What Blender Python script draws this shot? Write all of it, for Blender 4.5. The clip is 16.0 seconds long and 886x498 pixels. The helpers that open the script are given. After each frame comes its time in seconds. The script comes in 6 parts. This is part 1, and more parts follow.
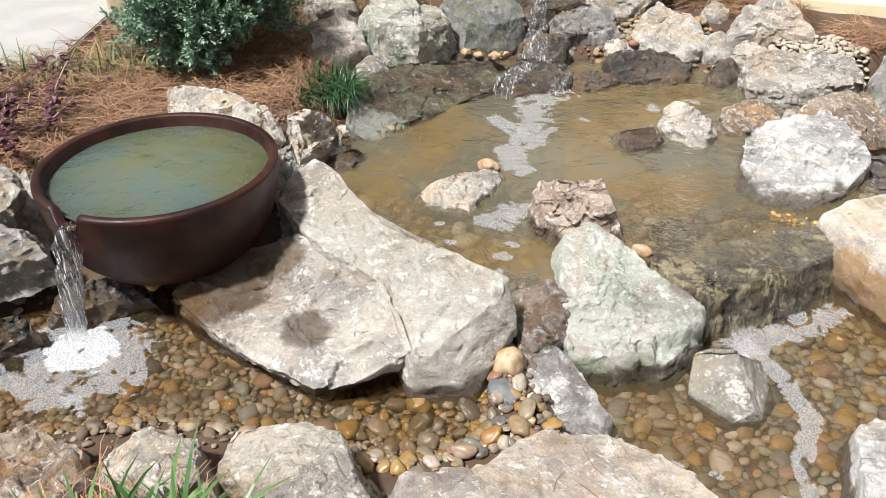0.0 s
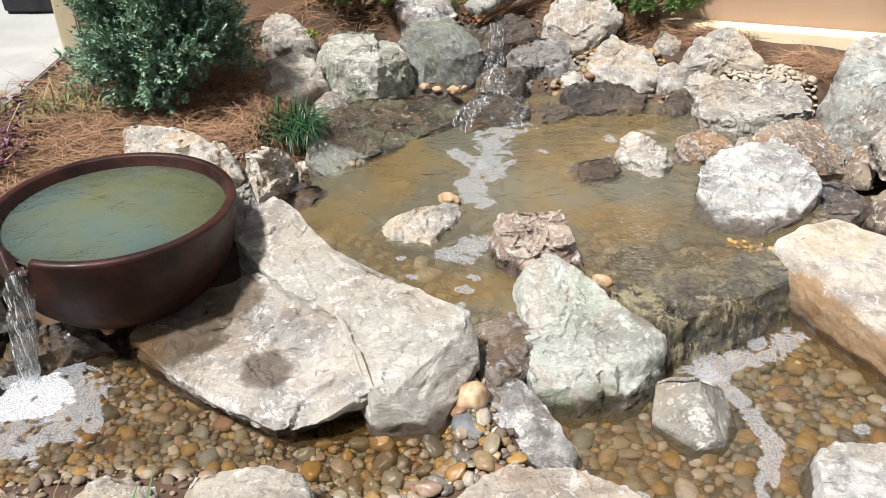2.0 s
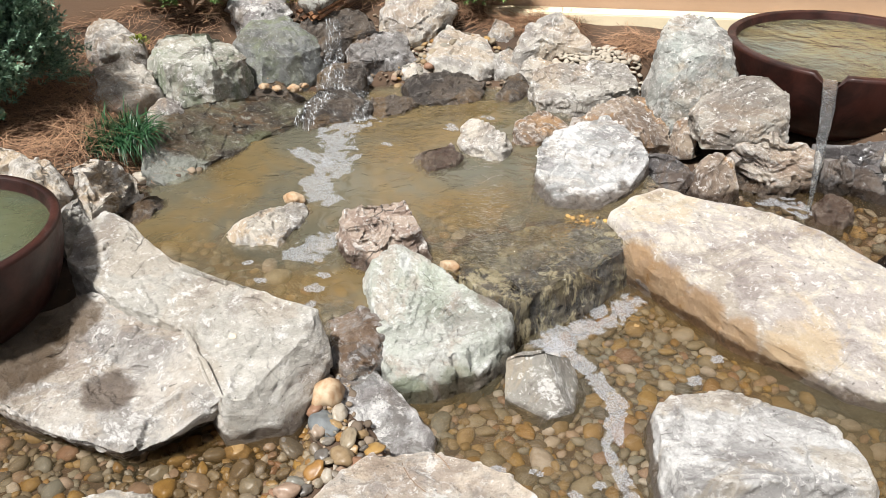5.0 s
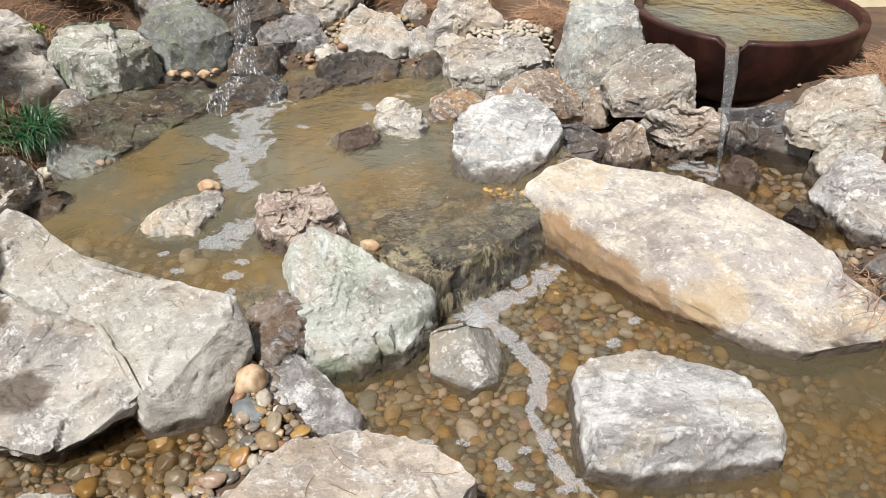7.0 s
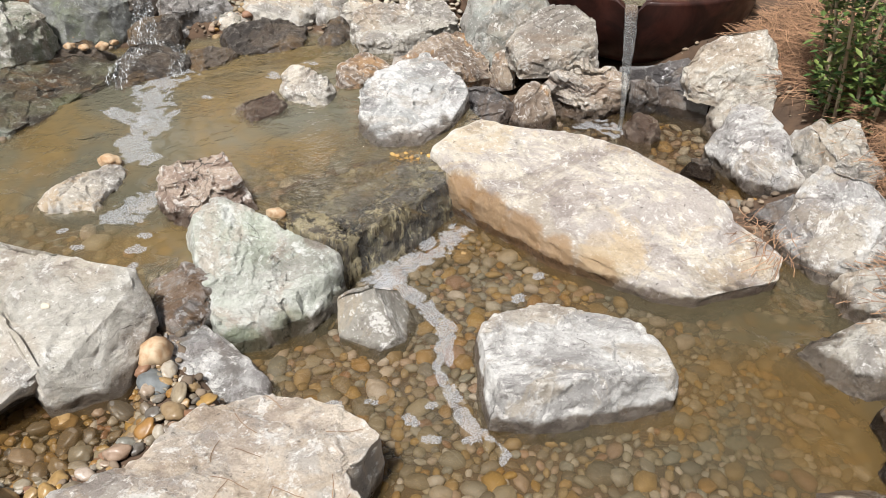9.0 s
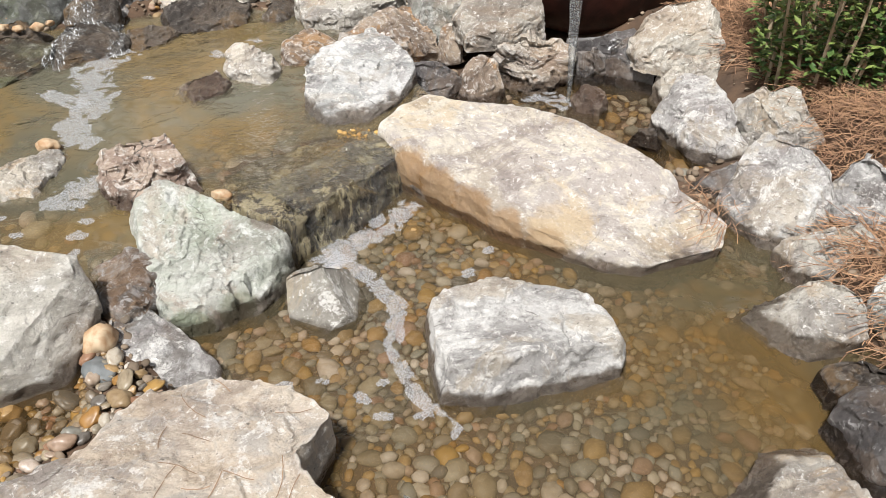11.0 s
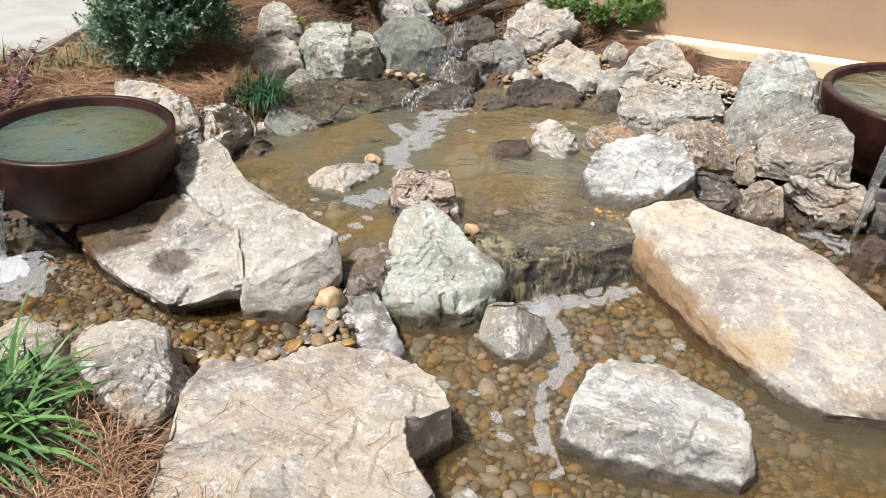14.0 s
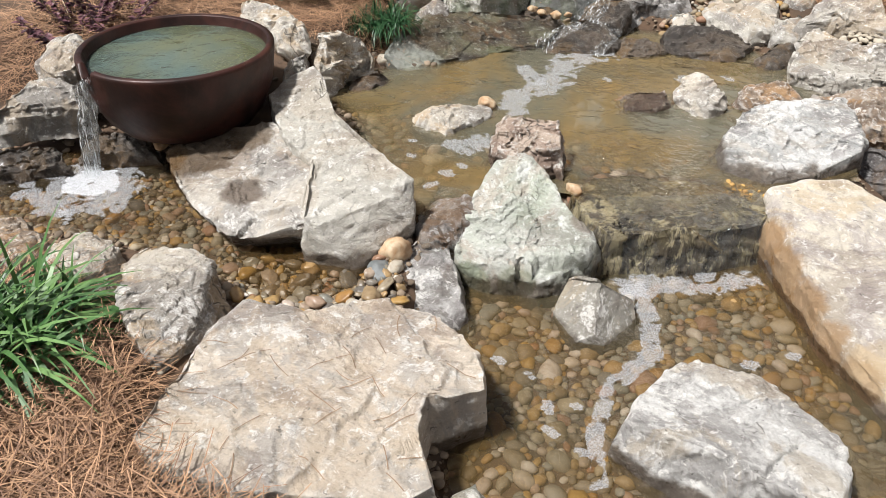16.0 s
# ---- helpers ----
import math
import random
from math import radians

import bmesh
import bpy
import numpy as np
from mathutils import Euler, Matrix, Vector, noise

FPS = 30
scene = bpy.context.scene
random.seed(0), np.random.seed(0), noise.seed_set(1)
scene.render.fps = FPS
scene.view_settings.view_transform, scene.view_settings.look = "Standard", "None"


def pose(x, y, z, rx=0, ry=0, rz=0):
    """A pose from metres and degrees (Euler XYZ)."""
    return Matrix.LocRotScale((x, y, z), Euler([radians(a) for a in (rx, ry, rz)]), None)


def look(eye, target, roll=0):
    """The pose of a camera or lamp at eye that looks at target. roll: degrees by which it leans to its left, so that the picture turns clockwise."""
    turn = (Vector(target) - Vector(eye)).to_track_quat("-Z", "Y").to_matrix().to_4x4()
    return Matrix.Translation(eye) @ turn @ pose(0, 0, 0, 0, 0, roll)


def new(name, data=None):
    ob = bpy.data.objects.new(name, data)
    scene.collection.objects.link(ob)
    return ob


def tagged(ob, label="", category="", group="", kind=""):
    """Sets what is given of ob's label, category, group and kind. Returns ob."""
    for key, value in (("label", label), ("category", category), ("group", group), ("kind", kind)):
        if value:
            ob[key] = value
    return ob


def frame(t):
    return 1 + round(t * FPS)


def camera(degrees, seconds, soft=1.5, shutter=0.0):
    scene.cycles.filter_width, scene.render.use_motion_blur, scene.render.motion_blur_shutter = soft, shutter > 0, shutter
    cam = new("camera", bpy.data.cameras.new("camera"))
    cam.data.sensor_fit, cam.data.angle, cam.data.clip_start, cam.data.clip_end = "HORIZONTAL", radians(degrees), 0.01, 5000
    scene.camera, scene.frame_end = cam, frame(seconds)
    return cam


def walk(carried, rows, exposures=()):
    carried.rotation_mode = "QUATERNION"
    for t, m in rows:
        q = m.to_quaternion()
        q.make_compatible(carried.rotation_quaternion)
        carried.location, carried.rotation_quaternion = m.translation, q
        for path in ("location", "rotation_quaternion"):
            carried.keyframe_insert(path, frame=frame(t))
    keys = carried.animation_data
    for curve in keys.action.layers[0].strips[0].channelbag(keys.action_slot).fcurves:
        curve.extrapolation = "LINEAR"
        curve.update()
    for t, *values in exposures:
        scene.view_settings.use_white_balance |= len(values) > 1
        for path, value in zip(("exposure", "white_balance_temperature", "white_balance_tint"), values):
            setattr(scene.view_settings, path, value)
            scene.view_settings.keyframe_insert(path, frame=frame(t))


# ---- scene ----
from mathutils.bvhtree import BVHTree

cam = camera(57.6, 16.0, 0.75)
METRES, EYE, TILT, LEAN, TURN = 2.0, 1.649, -33.50, 0.30, 0.0
ROWS = [
    (0.0, 0.0, 0.0, 0.0, 0.0, 0.0, -0.0),
    (0.5, 0.0022, -0.0001, 0.0008, -0.44, -0.03, 0.42),
    (1.0, 0.0035, 0.0007, 0.0024, -1.23, 0.19, 0.73),
    (1.5, 0.0096, 0.0012, 0.0044, -2.08, 0.77, 1.35),
    (2.0, 0.0099, 0.0012, 0.0057, -2.31, 2.17, 1.47),
    (2.5, 0.0099, -0.0019, 0.0066, -2.64, 2.46, 1.6),
    (3.0, 0.0125, -0.0036, 0.0043, -3.3, 2.58, 2.16),
    (3.5, 0.0143, -0.0034, 0.0041, -4.07, 2.34, 2.78),
    (4.0, 0.0255, -0.0046, 0.0033, -5.66, 1.94, 3.77),
    (4.5, 0.0397, -0.0072, 0.0032, -8.36, 1.66, 5.27),
    (5.0, 0.0528, -0.0122, 0.0002, -11.16, 1.14, 6.92),
    (7.5, 0.0816, -0.027, -0.0116, -16.88, -1.57, 10.84),
    (8.0, 0.0901, -0.0328, -0.0158, -18.13, -2.29, 11.5),
    (8.5, 0.0976, -0.0409, -0.0214, -18.86, -2.95, 11.66),
    (9.0, 0.1122, -0.0529, -0.0291, -20.7, -4.02, 12.44),
    (9.5, 0.1179, -0.0539, -0.0307, -22.44, -5.54, 13.76),
    (12.0, 0.1441, -0.0775, -0.0428, -23.82, -6.47, 13.88),
    (12.5, 0.1493, -0.1041, -0.0501, -18.47, -1.95, 10.72),
    (13.0, 0.1521, -0.1565, -0.0818, -9.65, 1.81, 5.6),
    (13.5, 0.2048, -0.2386, -0.1167, -4.98, 2.06, 1.96),
    (14.0, 0.3402, -0.2707, -0.1397, 2.0, 3.28, -3.83),
    (14.5, 0.4564, -0.3158, -0.1567, 6.67, 4.14, -6.62),
    (15.0, 0.5426, -0.3259, -0.1779, 10.9, 2.41, -8.57),
    (15.5, 0.5682, -0.2234, -0.1489, 12.82, -0.25, -10.08),
    (16.0, 0.4917, -0.1023, -0.0955, 14.92, -2.19, -10.37),
]
EXPO = [(0.0, 0.44), (4.0, 0.43), (5.0, 0.38), (8.0, 0.29), (12.0, 0.31), (14.0, 0.35), (16.0, 0.35)]
walk(cam, [(t, pose(0, 0, EYE, TILT, LEAN, TURN) @ pose(METRES * x, METRES * y, METRES * z, 90 + pitch, roll, yaw)) for t, x, y, z, yaw, pitch, roll in ROWS], EXPO)

# ---- light: bright hazy day, soft sun ----
SUN_EL, SUN_AZ = 61.0, -128.0     # elevation; bearing from +y towards +x
world = bpy.data.worlds.new("sky")
scene.world = world
world.use_nodes = True
wn, wl = world.node_tree.nodes, world.node_tree.links
sky = wn.new("ShaderNodeTexSky")
sky.sky_type, sky.sun_disc = "NISHITA", False
sky.sun_elevation, sky.sun_rotation = radians(SUN_EL), radians(SUN_AZ)
sky.air_density, sky.dust_density, sky.ozone_density = 1.0, 4.0, 1.0
haze = wn.new("ShaderNodeHueSaturation")      # hazy, nearly white sky
haze.inputs["Saturation"].default_value = 0.4
wl.new(sky.outputs[0], haze.inputs["Color"])
wl.new(haze.outputs[0], wn["Background"].inputs[0])
wn["Background"].inputs[1].default_value = 0.072
sun = new("sun", bpy.data.lights.new("sun", "SUN"))
sun.data.energy, sun.data.angle, sun.data.color = 5.0, radians(5), (1.0, 0.983, 0.965)
el, az = radians(SUN_EL), radians(SUN_AZ)
sun.matrix_world = look((0, 0, 0), (-math.sin(az) * math.cos(el), -math.cos(az) * math.cos(el), -math.sin(el)))


# ---- materials ----
class Nodes:
    """Short hand for a node material."""

    def __init__(self, name):
        self.m = bpy.data.materials.new(name)
        self.m.use_nodes = True
        self.t = self.m.node_tree
        self.bsdf = self.t.nodes["Principled BSDF"]
        self.out = self.t.nodes["Material Output"]
        self.co = self.add("ShaderNodeTexCoord").outputs["Object"]

    def add(self, kind, **ins):
        n = self.t.nodes.new(kind)
        for k, v in ins.items():
            self.put(n.inputs[k.replace("_", " ")], v)
        return n

    def put(self, socket, v):
        if isinstance(v, bpy.types.NodeSocket):
            self.t.links.new(v, socket)
        else:
            socket.default_value = v

    def shifted(self):
        """Object coordinates, shifted per object so that no two look alike."""
        info = self.add("ShaderNodeObjectInfo")
        mul = self.add("ShaderNodeMath")
        mul.operation = "MULTIPLY"
        self.put(mul.inputs[0], info.outputs["Random"])
        mul.inputs[1].default_value = 37.0
        add = self.add("ShaderNodeVectorMath")
        self.put(add.inputs[0], self.co)
        self.put(add.inputs[1], mul.outputs[0])
        self.co = add.outputs[0]
        return info.outputs["Random"]

    def stretch(self, x, y, z):
        n = self.add("ShaderNodeMapping", Vector=self.co, Scale=(x, y, z))
        return n.outputs[0]

    def noise(self, scale, detail=6.0, rough=0.6, warp=0.0, co=None):
        n = self.add("ShaderNodeTexNoise", Vector=co or self.co, Scale=scale, Detail=detail, Roughness=rough, Distortion=warp)
        return n.outputs["Fac"]

    def voronoi(self, scale, feature="DISTANCE_TO_EDGE", co=None, rnd=1.0):
        n = self.add("ShaderNodeTexVoronoi")
        n.feature = feature
        self.put(n.inputs["Vector"], co or self.co)
        n.inputs["Scale"].default_value = scale
        n.inputs["Randomness"].default_value = rnd
        return n.outputs["Distance"]

    def step(self, v, lo, hi, a=0.0, b=1.0):
        n = self.add("ShaderNodeMapRange", Value=v)
        n.interpolation_type = "SMOOTHSTEP"
        for k, x in zip(("From Min", "From Max", "To Min", "To Max"), (lo, hi, a, b)):
            n.inputs[k].default_value = x
        return n.outputs[0]

    def mix(self, fac, a, b, mode="MIX"):
        n = self.add("ShaderNodeMix")
        n.data_type, n.blend_type = "RGBA", mode
        for k, v in ((0, fac), (6, a), (7, b)):
            self.put(n.inputs[k], (*v, 1) if isinstance(v, tuple) and len(v) == 3 else v)
        return n.outputs[2]

    def math(self, op, a, b=0.0):
        n = self.add("ShaderNodeMath")
        n.operation = op
        self.put(n.inputs[0], a)
        self.put(n.inputs[1], b)
        return n.outputs[0]

    def ramp(self, v, *stops):
        n = self.add("ShaderNodeValToRGB", Fac=v)
        el = n.color_ramp.elements
        while len(el) < len(stops):
            el.new(0.5)
        for e, (p, c) in zip(el, stops):
            e.position, e.color = p, (*c, 1)
        return n.outputs[0]

    def bump(self, *pairs):
        normal = None
        for h, strength, dist in pairs:
            n = self.add("ShaderNodeBump", Height=h, Strength=strength, Distance=dist)
            if normal is not None:
                self.put(n.inputs["Normal"], normal)
            normal = n.outputs[0]
        self.put(self.bsdf.inputs["Normal"], normal)
        return normal

    def done(self, colour=None, rough=None, **ins):
        if colour is not None:
            self.put(self.bsdf.inputs["Base Color"], (*colour, 1) if isinstance(colour, tuple) else colour)
        if rough is not None:
            self.put(self.bsdf.inputs["Roughness"], rough)
        for k, v in ins.items():
            self.put(self.bsdf.inputs[k.replace("_", " ")], v)
        return self.m


def stone(name, a, b, c, patch=(0.80, 0.78, 0.74), cover=0.6, vein=0.5, rough=0.8, strata=1.0, tint=None, wet=0.0, tide=0.04, stains_shade=()):
    """Weathered field stone: two ground tones, a stain tone, chalky patches, pits and hairline cracks."""
    n = Nodes(name)
    raw = n.co
    chance = n.shifted()
    lay = n.stretch(1, 1, strata)
    base = n.mix(n.step(n.noise(4.0, 12, 0.74, 0.7, lay), 0.45, 0.55), a, b)
    base = n.mix(n.math("MULTIPLY", n.step(n.noise(2.6, 10, 0.72, 1.3), 0.50, 0.58), 0.75), base, c)
    if tint:
        base = n.mix(n.math("MULTIPLY", n.step(n.noise(5.5, 6, 0.65, 0.4), 0.46, 0.66), 0.8), base, tint)
    worn = n.noise(2.2, 10, 0.76, 0.5, lay)
    base = n.mix(n.step(worn, 0.49, 0.57, 0.0, 0.85), base, n.mix(1.0, base, (0.64, 0.605, 0.60), "MULTIPLY"))
    base = n.mix(1.0, base, n.ramp(chance, (0.0, (0.93, 0.92, 0.91)), (1.0, (1.16, 1.15, 1.135))), "MULTIPLY")
    flake = n.step(n.noise(8.0, 12, 0.78, 0.3, lay), cover - 0.01, cover + 0.03)
    base = n.mix(n.math("MULTIPLY", flake, 0.7), base, patch)
    grain = n.noise(120, 4, 0.7)
    mottle = n.noise(17, 12, 0.82, 0.15, lay)
    base = n.mix(n.step(mottle, 0.39, 0.48, 0.30, 0.0), base, n.mix(1.0, base, (0.46, 0.43, 0.40), "MULTIPLY"))
    base = n.mix(n.step(mottle, 0.54, 0.60, 0.0, 0.55), base, n.mix(0.5, base, patch))
    base = n.mix(n.step(grain, 0.50, 0.62, 0.0, 0.16), base, n.mix(1.0, base, (0.42, 0.40, 0.38), "MULTIPLY"))
    fleck = n.step(n.noise(38, 10, 0.72, 0.6, lay), 0.575, 0.61, 0.0, 0.75)
    base = n.mix(fleck, base, n.mix(0.75, base, n.mix(1.0, patch, (1.08, 1.08, 1.08), "MULTIPLY")))
    worn_edge = n.step(n.add("ShaderNodeNewGeometry").outputs["Pointiness"], 0.515, 0.56, 0.0, 0.55)
    base = n.mix(worn_edge, base, n.mix(0.6, base, patch))
    pits = n.math("MULTIPLY", n.step(n.noise(44, 6, 0.65, 0.3), 0.64, 0.675), 0.7)
    base = n.mix(pits, base, (0.09, 0.08, 0.07))
    warp = n.add("ShaderNodeMix")
    warp.data_type = "VECTOR"
    warp.inputs[0].default_value = 0.35
    n.put(warp.inputs[4], lay)
    n.put(warp.inputs[5], n.add("ShaderNodeTexNoise", Vector=n.co, Scale=3.0, Detail=5.0).outputs["Color"])
    edge = n.voronoi(3.1, co=warp.outputs[1])
    fissure = n.voronoi(8.5, co=warp.outputs[1])
    crack = n.math("MULTIPLY", n.step(edge, 0.0, 0.016, 1.0, 0.0), n.math("MULTIPLY", n.step(n.noise(3.5, 3), 0.52, 0.64), vein))
    hair = n.math("MULTIPLY", n.step(fissure, 0.0, 0.03, 0.7, 0.0), n.step(n.noise(5.5, 4), 0.58, 0.68))
    crack = n.math("MAXIMUM", crack, n.math("MULTIPLY", hair, vein))
    base = n.mix(crack, base, (0.07, 0.06, 0.05))
    gloss = n.step(n.noise(14, 5), 0.3, 0.7, rough - 0.1, min(1.0, rough + 0.1))
    for place, radius, dye, depth in stains_shade:      # damp stains and dabs of painted shade, with a ragged outline
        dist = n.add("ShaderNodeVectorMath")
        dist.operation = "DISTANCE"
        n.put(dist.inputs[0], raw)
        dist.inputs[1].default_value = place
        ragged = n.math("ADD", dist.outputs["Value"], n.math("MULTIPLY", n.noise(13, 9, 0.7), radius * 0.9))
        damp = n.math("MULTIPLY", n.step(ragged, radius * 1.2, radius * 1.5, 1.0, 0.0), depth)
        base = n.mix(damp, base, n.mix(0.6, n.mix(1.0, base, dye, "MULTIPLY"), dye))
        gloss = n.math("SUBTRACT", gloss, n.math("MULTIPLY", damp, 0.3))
    if tide is not None:      # soaked rim of a stone that stands in water, deepened below with painted shade
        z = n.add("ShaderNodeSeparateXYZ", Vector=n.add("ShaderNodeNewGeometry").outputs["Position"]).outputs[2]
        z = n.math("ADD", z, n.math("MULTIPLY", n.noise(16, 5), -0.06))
        soaked_shade = n.step(z, tide - 0.03, tide - 0.008, 0.9, 0.0)
        base = n.mix(soaked_shade, base, n.mix(1.0, base, (0.17, 0.13, 0.095), "MULTIPLY"))
        gloss = n.math("SUBTRACT", gloss, n.math("MULTIPLY", soaked_shade, 0.5))
    chips = n.voronoi(9.0, "F1", warp.outputs[1])
    n.bump((n.noise(7, 10, 0.72, 0.5, lay), 0.75, 0.05), (chips, 0.2, 0.05), (grain, 0.45, 0.006), (n.noise(34, 9, 0.72), 0.8, 0.016), (crack, -0.8, 0.02))
    return n.done(base, gloss, Coat_Weight=wet, Coat_Roughness=0.12)


STONE = {
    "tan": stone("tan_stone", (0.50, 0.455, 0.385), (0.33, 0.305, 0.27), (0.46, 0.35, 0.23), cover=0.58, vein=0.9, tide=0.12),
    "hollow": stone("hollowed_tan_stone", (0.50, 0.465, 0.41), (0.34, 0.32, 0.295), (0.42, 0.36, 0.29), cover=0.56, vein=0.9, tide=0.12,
                    # first three: wet brown plus the bowl's shade in colour; last: a hole's dark
                    stains_shade=(((-0.27, 0.11, 0.22), 0.20, (0.13, 0.085, 0.045), 0.92), ((-0.37, 0.04, 0.17), 0.11, (0.20, 0.12, 0.05), 0.85), ((-0.10, 0.20, 0.27), 0.11, (0.16, 0.11, 0.065), 0.85), ((0.04, -0.11, 0.24), 0.085, (0.17, 0.13, 0.10), 0.9), ((0.12, -0.10, 0.24), 0.02, (0.03, 0.025, 0.02), 0.9))),
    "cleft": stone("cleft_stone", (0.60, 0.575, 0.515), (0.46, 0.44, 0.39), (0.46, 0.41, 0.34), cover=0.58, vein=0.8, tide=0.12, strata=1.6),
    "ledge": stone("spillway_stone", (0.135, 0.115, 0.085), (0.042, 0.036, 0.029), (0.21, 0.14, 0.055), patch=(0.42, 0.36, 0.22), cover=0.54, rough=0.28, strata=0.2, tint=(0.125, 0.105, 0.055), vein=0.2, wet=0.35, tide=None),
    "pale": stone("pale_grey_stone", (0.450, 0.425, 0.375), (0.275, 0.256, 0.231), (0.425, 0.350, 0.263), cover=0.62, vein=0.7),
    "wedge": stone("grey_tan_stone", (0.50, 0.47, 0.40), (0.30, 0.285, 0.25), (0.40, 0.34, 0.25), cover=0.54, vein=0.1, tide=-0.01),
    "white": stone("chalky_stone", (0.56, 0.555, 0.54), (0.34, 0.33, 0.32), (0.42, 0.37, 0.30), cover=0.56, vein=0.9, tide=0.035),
    # small dark dab: a pit's dark; reddish-brown one: the right facet's shade, in colour
    "green": stone("green_stone", (0.56, 0.57, 0.52), (0.42, 0.44, 0.385), (0.48, 0.42, 0.35), patch=(0.72, 0.73, 0.69), cover=0.57, tint=(0.43, 0.48, 0.39), vein=0.9, tide=0.04, stains_shade=(((-0.12, -0.24, 0.03), 0.08, (0.17, 0.21, 0.10), 0.6), ((0.03, -0.22, 0.04), 0.07, (0.17, 0.18, 0.09), 0.55), ((0.03, -0.225, 0.065), 0.025, (0.07, 0.06, 0.03), 0.8), ((0.20, 0.02, 0.19), 0.06, (0.16, 0.09, 0.06), 0.6))),
    "greenpale": stone("mossy_pale_stone", (0.480, 0.480, 0.420), (0.324, 0.336, 0.276), (0.384, 0.348, 0.276), cover=0.58, tint=(0.20, 0.25, 0.15), vein=0.7),
    "upright": stone("grey_green_stone", (0.50, 0.50, 0.465), (0.33, 0.335, 0.31), (0.44, 0.38, 0.30), cover=0.58, vein=0.6, tint=(0.35, 0.38, 0.35)),
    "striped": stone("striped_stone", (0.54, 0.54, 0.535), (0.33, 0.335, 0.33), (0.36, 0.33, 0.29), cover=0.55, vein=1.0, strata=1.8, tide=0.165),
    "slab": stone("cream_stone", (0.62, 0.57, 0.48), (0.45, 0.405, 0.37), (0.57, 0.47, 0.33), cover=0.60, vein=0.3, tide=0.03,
                  stains_shade=(((-0.44, 0.27, 0.09), 0.10, (0.40, 0.245, 0.115), 0.85), ((-0.40, 0.13, 0.08), 0.10, (0.42, 0.26, 0.12), 0.85), ((-0.35, -0.02, 0.06), 0.10, (0.42, 0.26, 0.12), 0.85), ((-0.28, -0.15, 0.04), 0.09, (0.44, 0.28, 0.14), 0.8), ((-0.19, -0.28, 0.03), 0.08, (0.45, 0.30, 0.16), 0.75), ((-0.12, -0.26, 0.08), 0.12, (0.60, 0.45, 0.27), 0.45))),
    "front": stone("cream_grey_stone", (0.552, 0.480, 0.396), (0.432, 0.395, 0.352), (0.51, 0.42, 0.32), cover=0.57, vein=0.4),
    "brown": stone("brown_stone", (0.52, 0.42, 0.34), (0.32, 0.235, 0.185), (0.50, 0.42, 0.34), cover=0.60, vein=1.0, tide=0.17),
    "grey": stone("weathered_grey_stone", (0.52, 0.485, 0.42), (0.35, 0.325, 0.28), (0.38, 0.31, 0.235), cover=0.60, vein=0.9),
    "mossdark": stone("dark_green_grey_stone", (0.20, 0.205, 0.195), (0.115, 0.12, 0.115), (0.165, 0.17, 0.13), patch=(0.40, 0.41, 0.39), cover=0.60, tint=(0.19, 0.22, 0.13), vein=0.6),
    "rust": stone("rust_stone", (0.36, 0.29, 0.22), (0.21, 0.16, 0.12), (0.42, 0.25, 0.115), cover=0.60, vein=0.7),
    "layer": stone("layered_stone", (0.425, 0.375, 0.312), (0.237, 0.200, 0.169), (0.400, 0.300, 0.213), cover=0.60, vein=1.0, strata=3.5),
    "slate": stone("dark_slate", (0.14, 0.13, 0.125), (0.075, 0.07, 0.07), (0.16, 0.12, 0.09), patch=(0.35, 0.34, 0.33), cover=0.68, rough=0.6, wet=0.15),
    "dark": stone("damp_stone", (0.085, 0.064, 0.046), (0.036, 0.028, 0.022), (0.13, 0.08, 0.035), patch=(0.22, 0.20, 0.175), cover=0.64, rough=0.5, wet=0.06),
    "wetpale": stone("wet_pale_stone", (0.44, 0.43, 0.42), (0.22, 0.205, 0.19), (0.20, 0.15, 0.11), cover=0.54, rough=0.4, wet=0.25, tide=None),
    "shelf": stone("wet_shelf_stone", (0.085, 0.062, 0.034), (0.038, 0.029, 0.018), (0.14, 0.078, 0.03), patch=(0.34, 0.34, 0.29), cover=0.66, rough=0.45, wet=0.1, tint=(0.15, 0.15, 0.09), stains_shade=(((-0.27, -0.28, 0.20), 0.14, (0.50, 0.52, 0.47), 0.9), ((-0.12, -0.30, 0.17), 0.12, (0.46, 0.48, 0.42), 0.85), ((0.02, -0.26, 0.16), 0.07, (0.30, 0.32, 0.22), 0.7), ((0.18, 0.0, 0.18), 0.08, (0.20, 0.22, 0.12), 0.6))),
    "wetfall": stone("washed_stone", (0.27, 0.255, 0.24), (0.12, 0.11, 0.10), (0.20, 0.12, 0.06), patch=(0.46, 0.45, 0.44), cover=0.58, rough=0.42, wet=0.12),
}


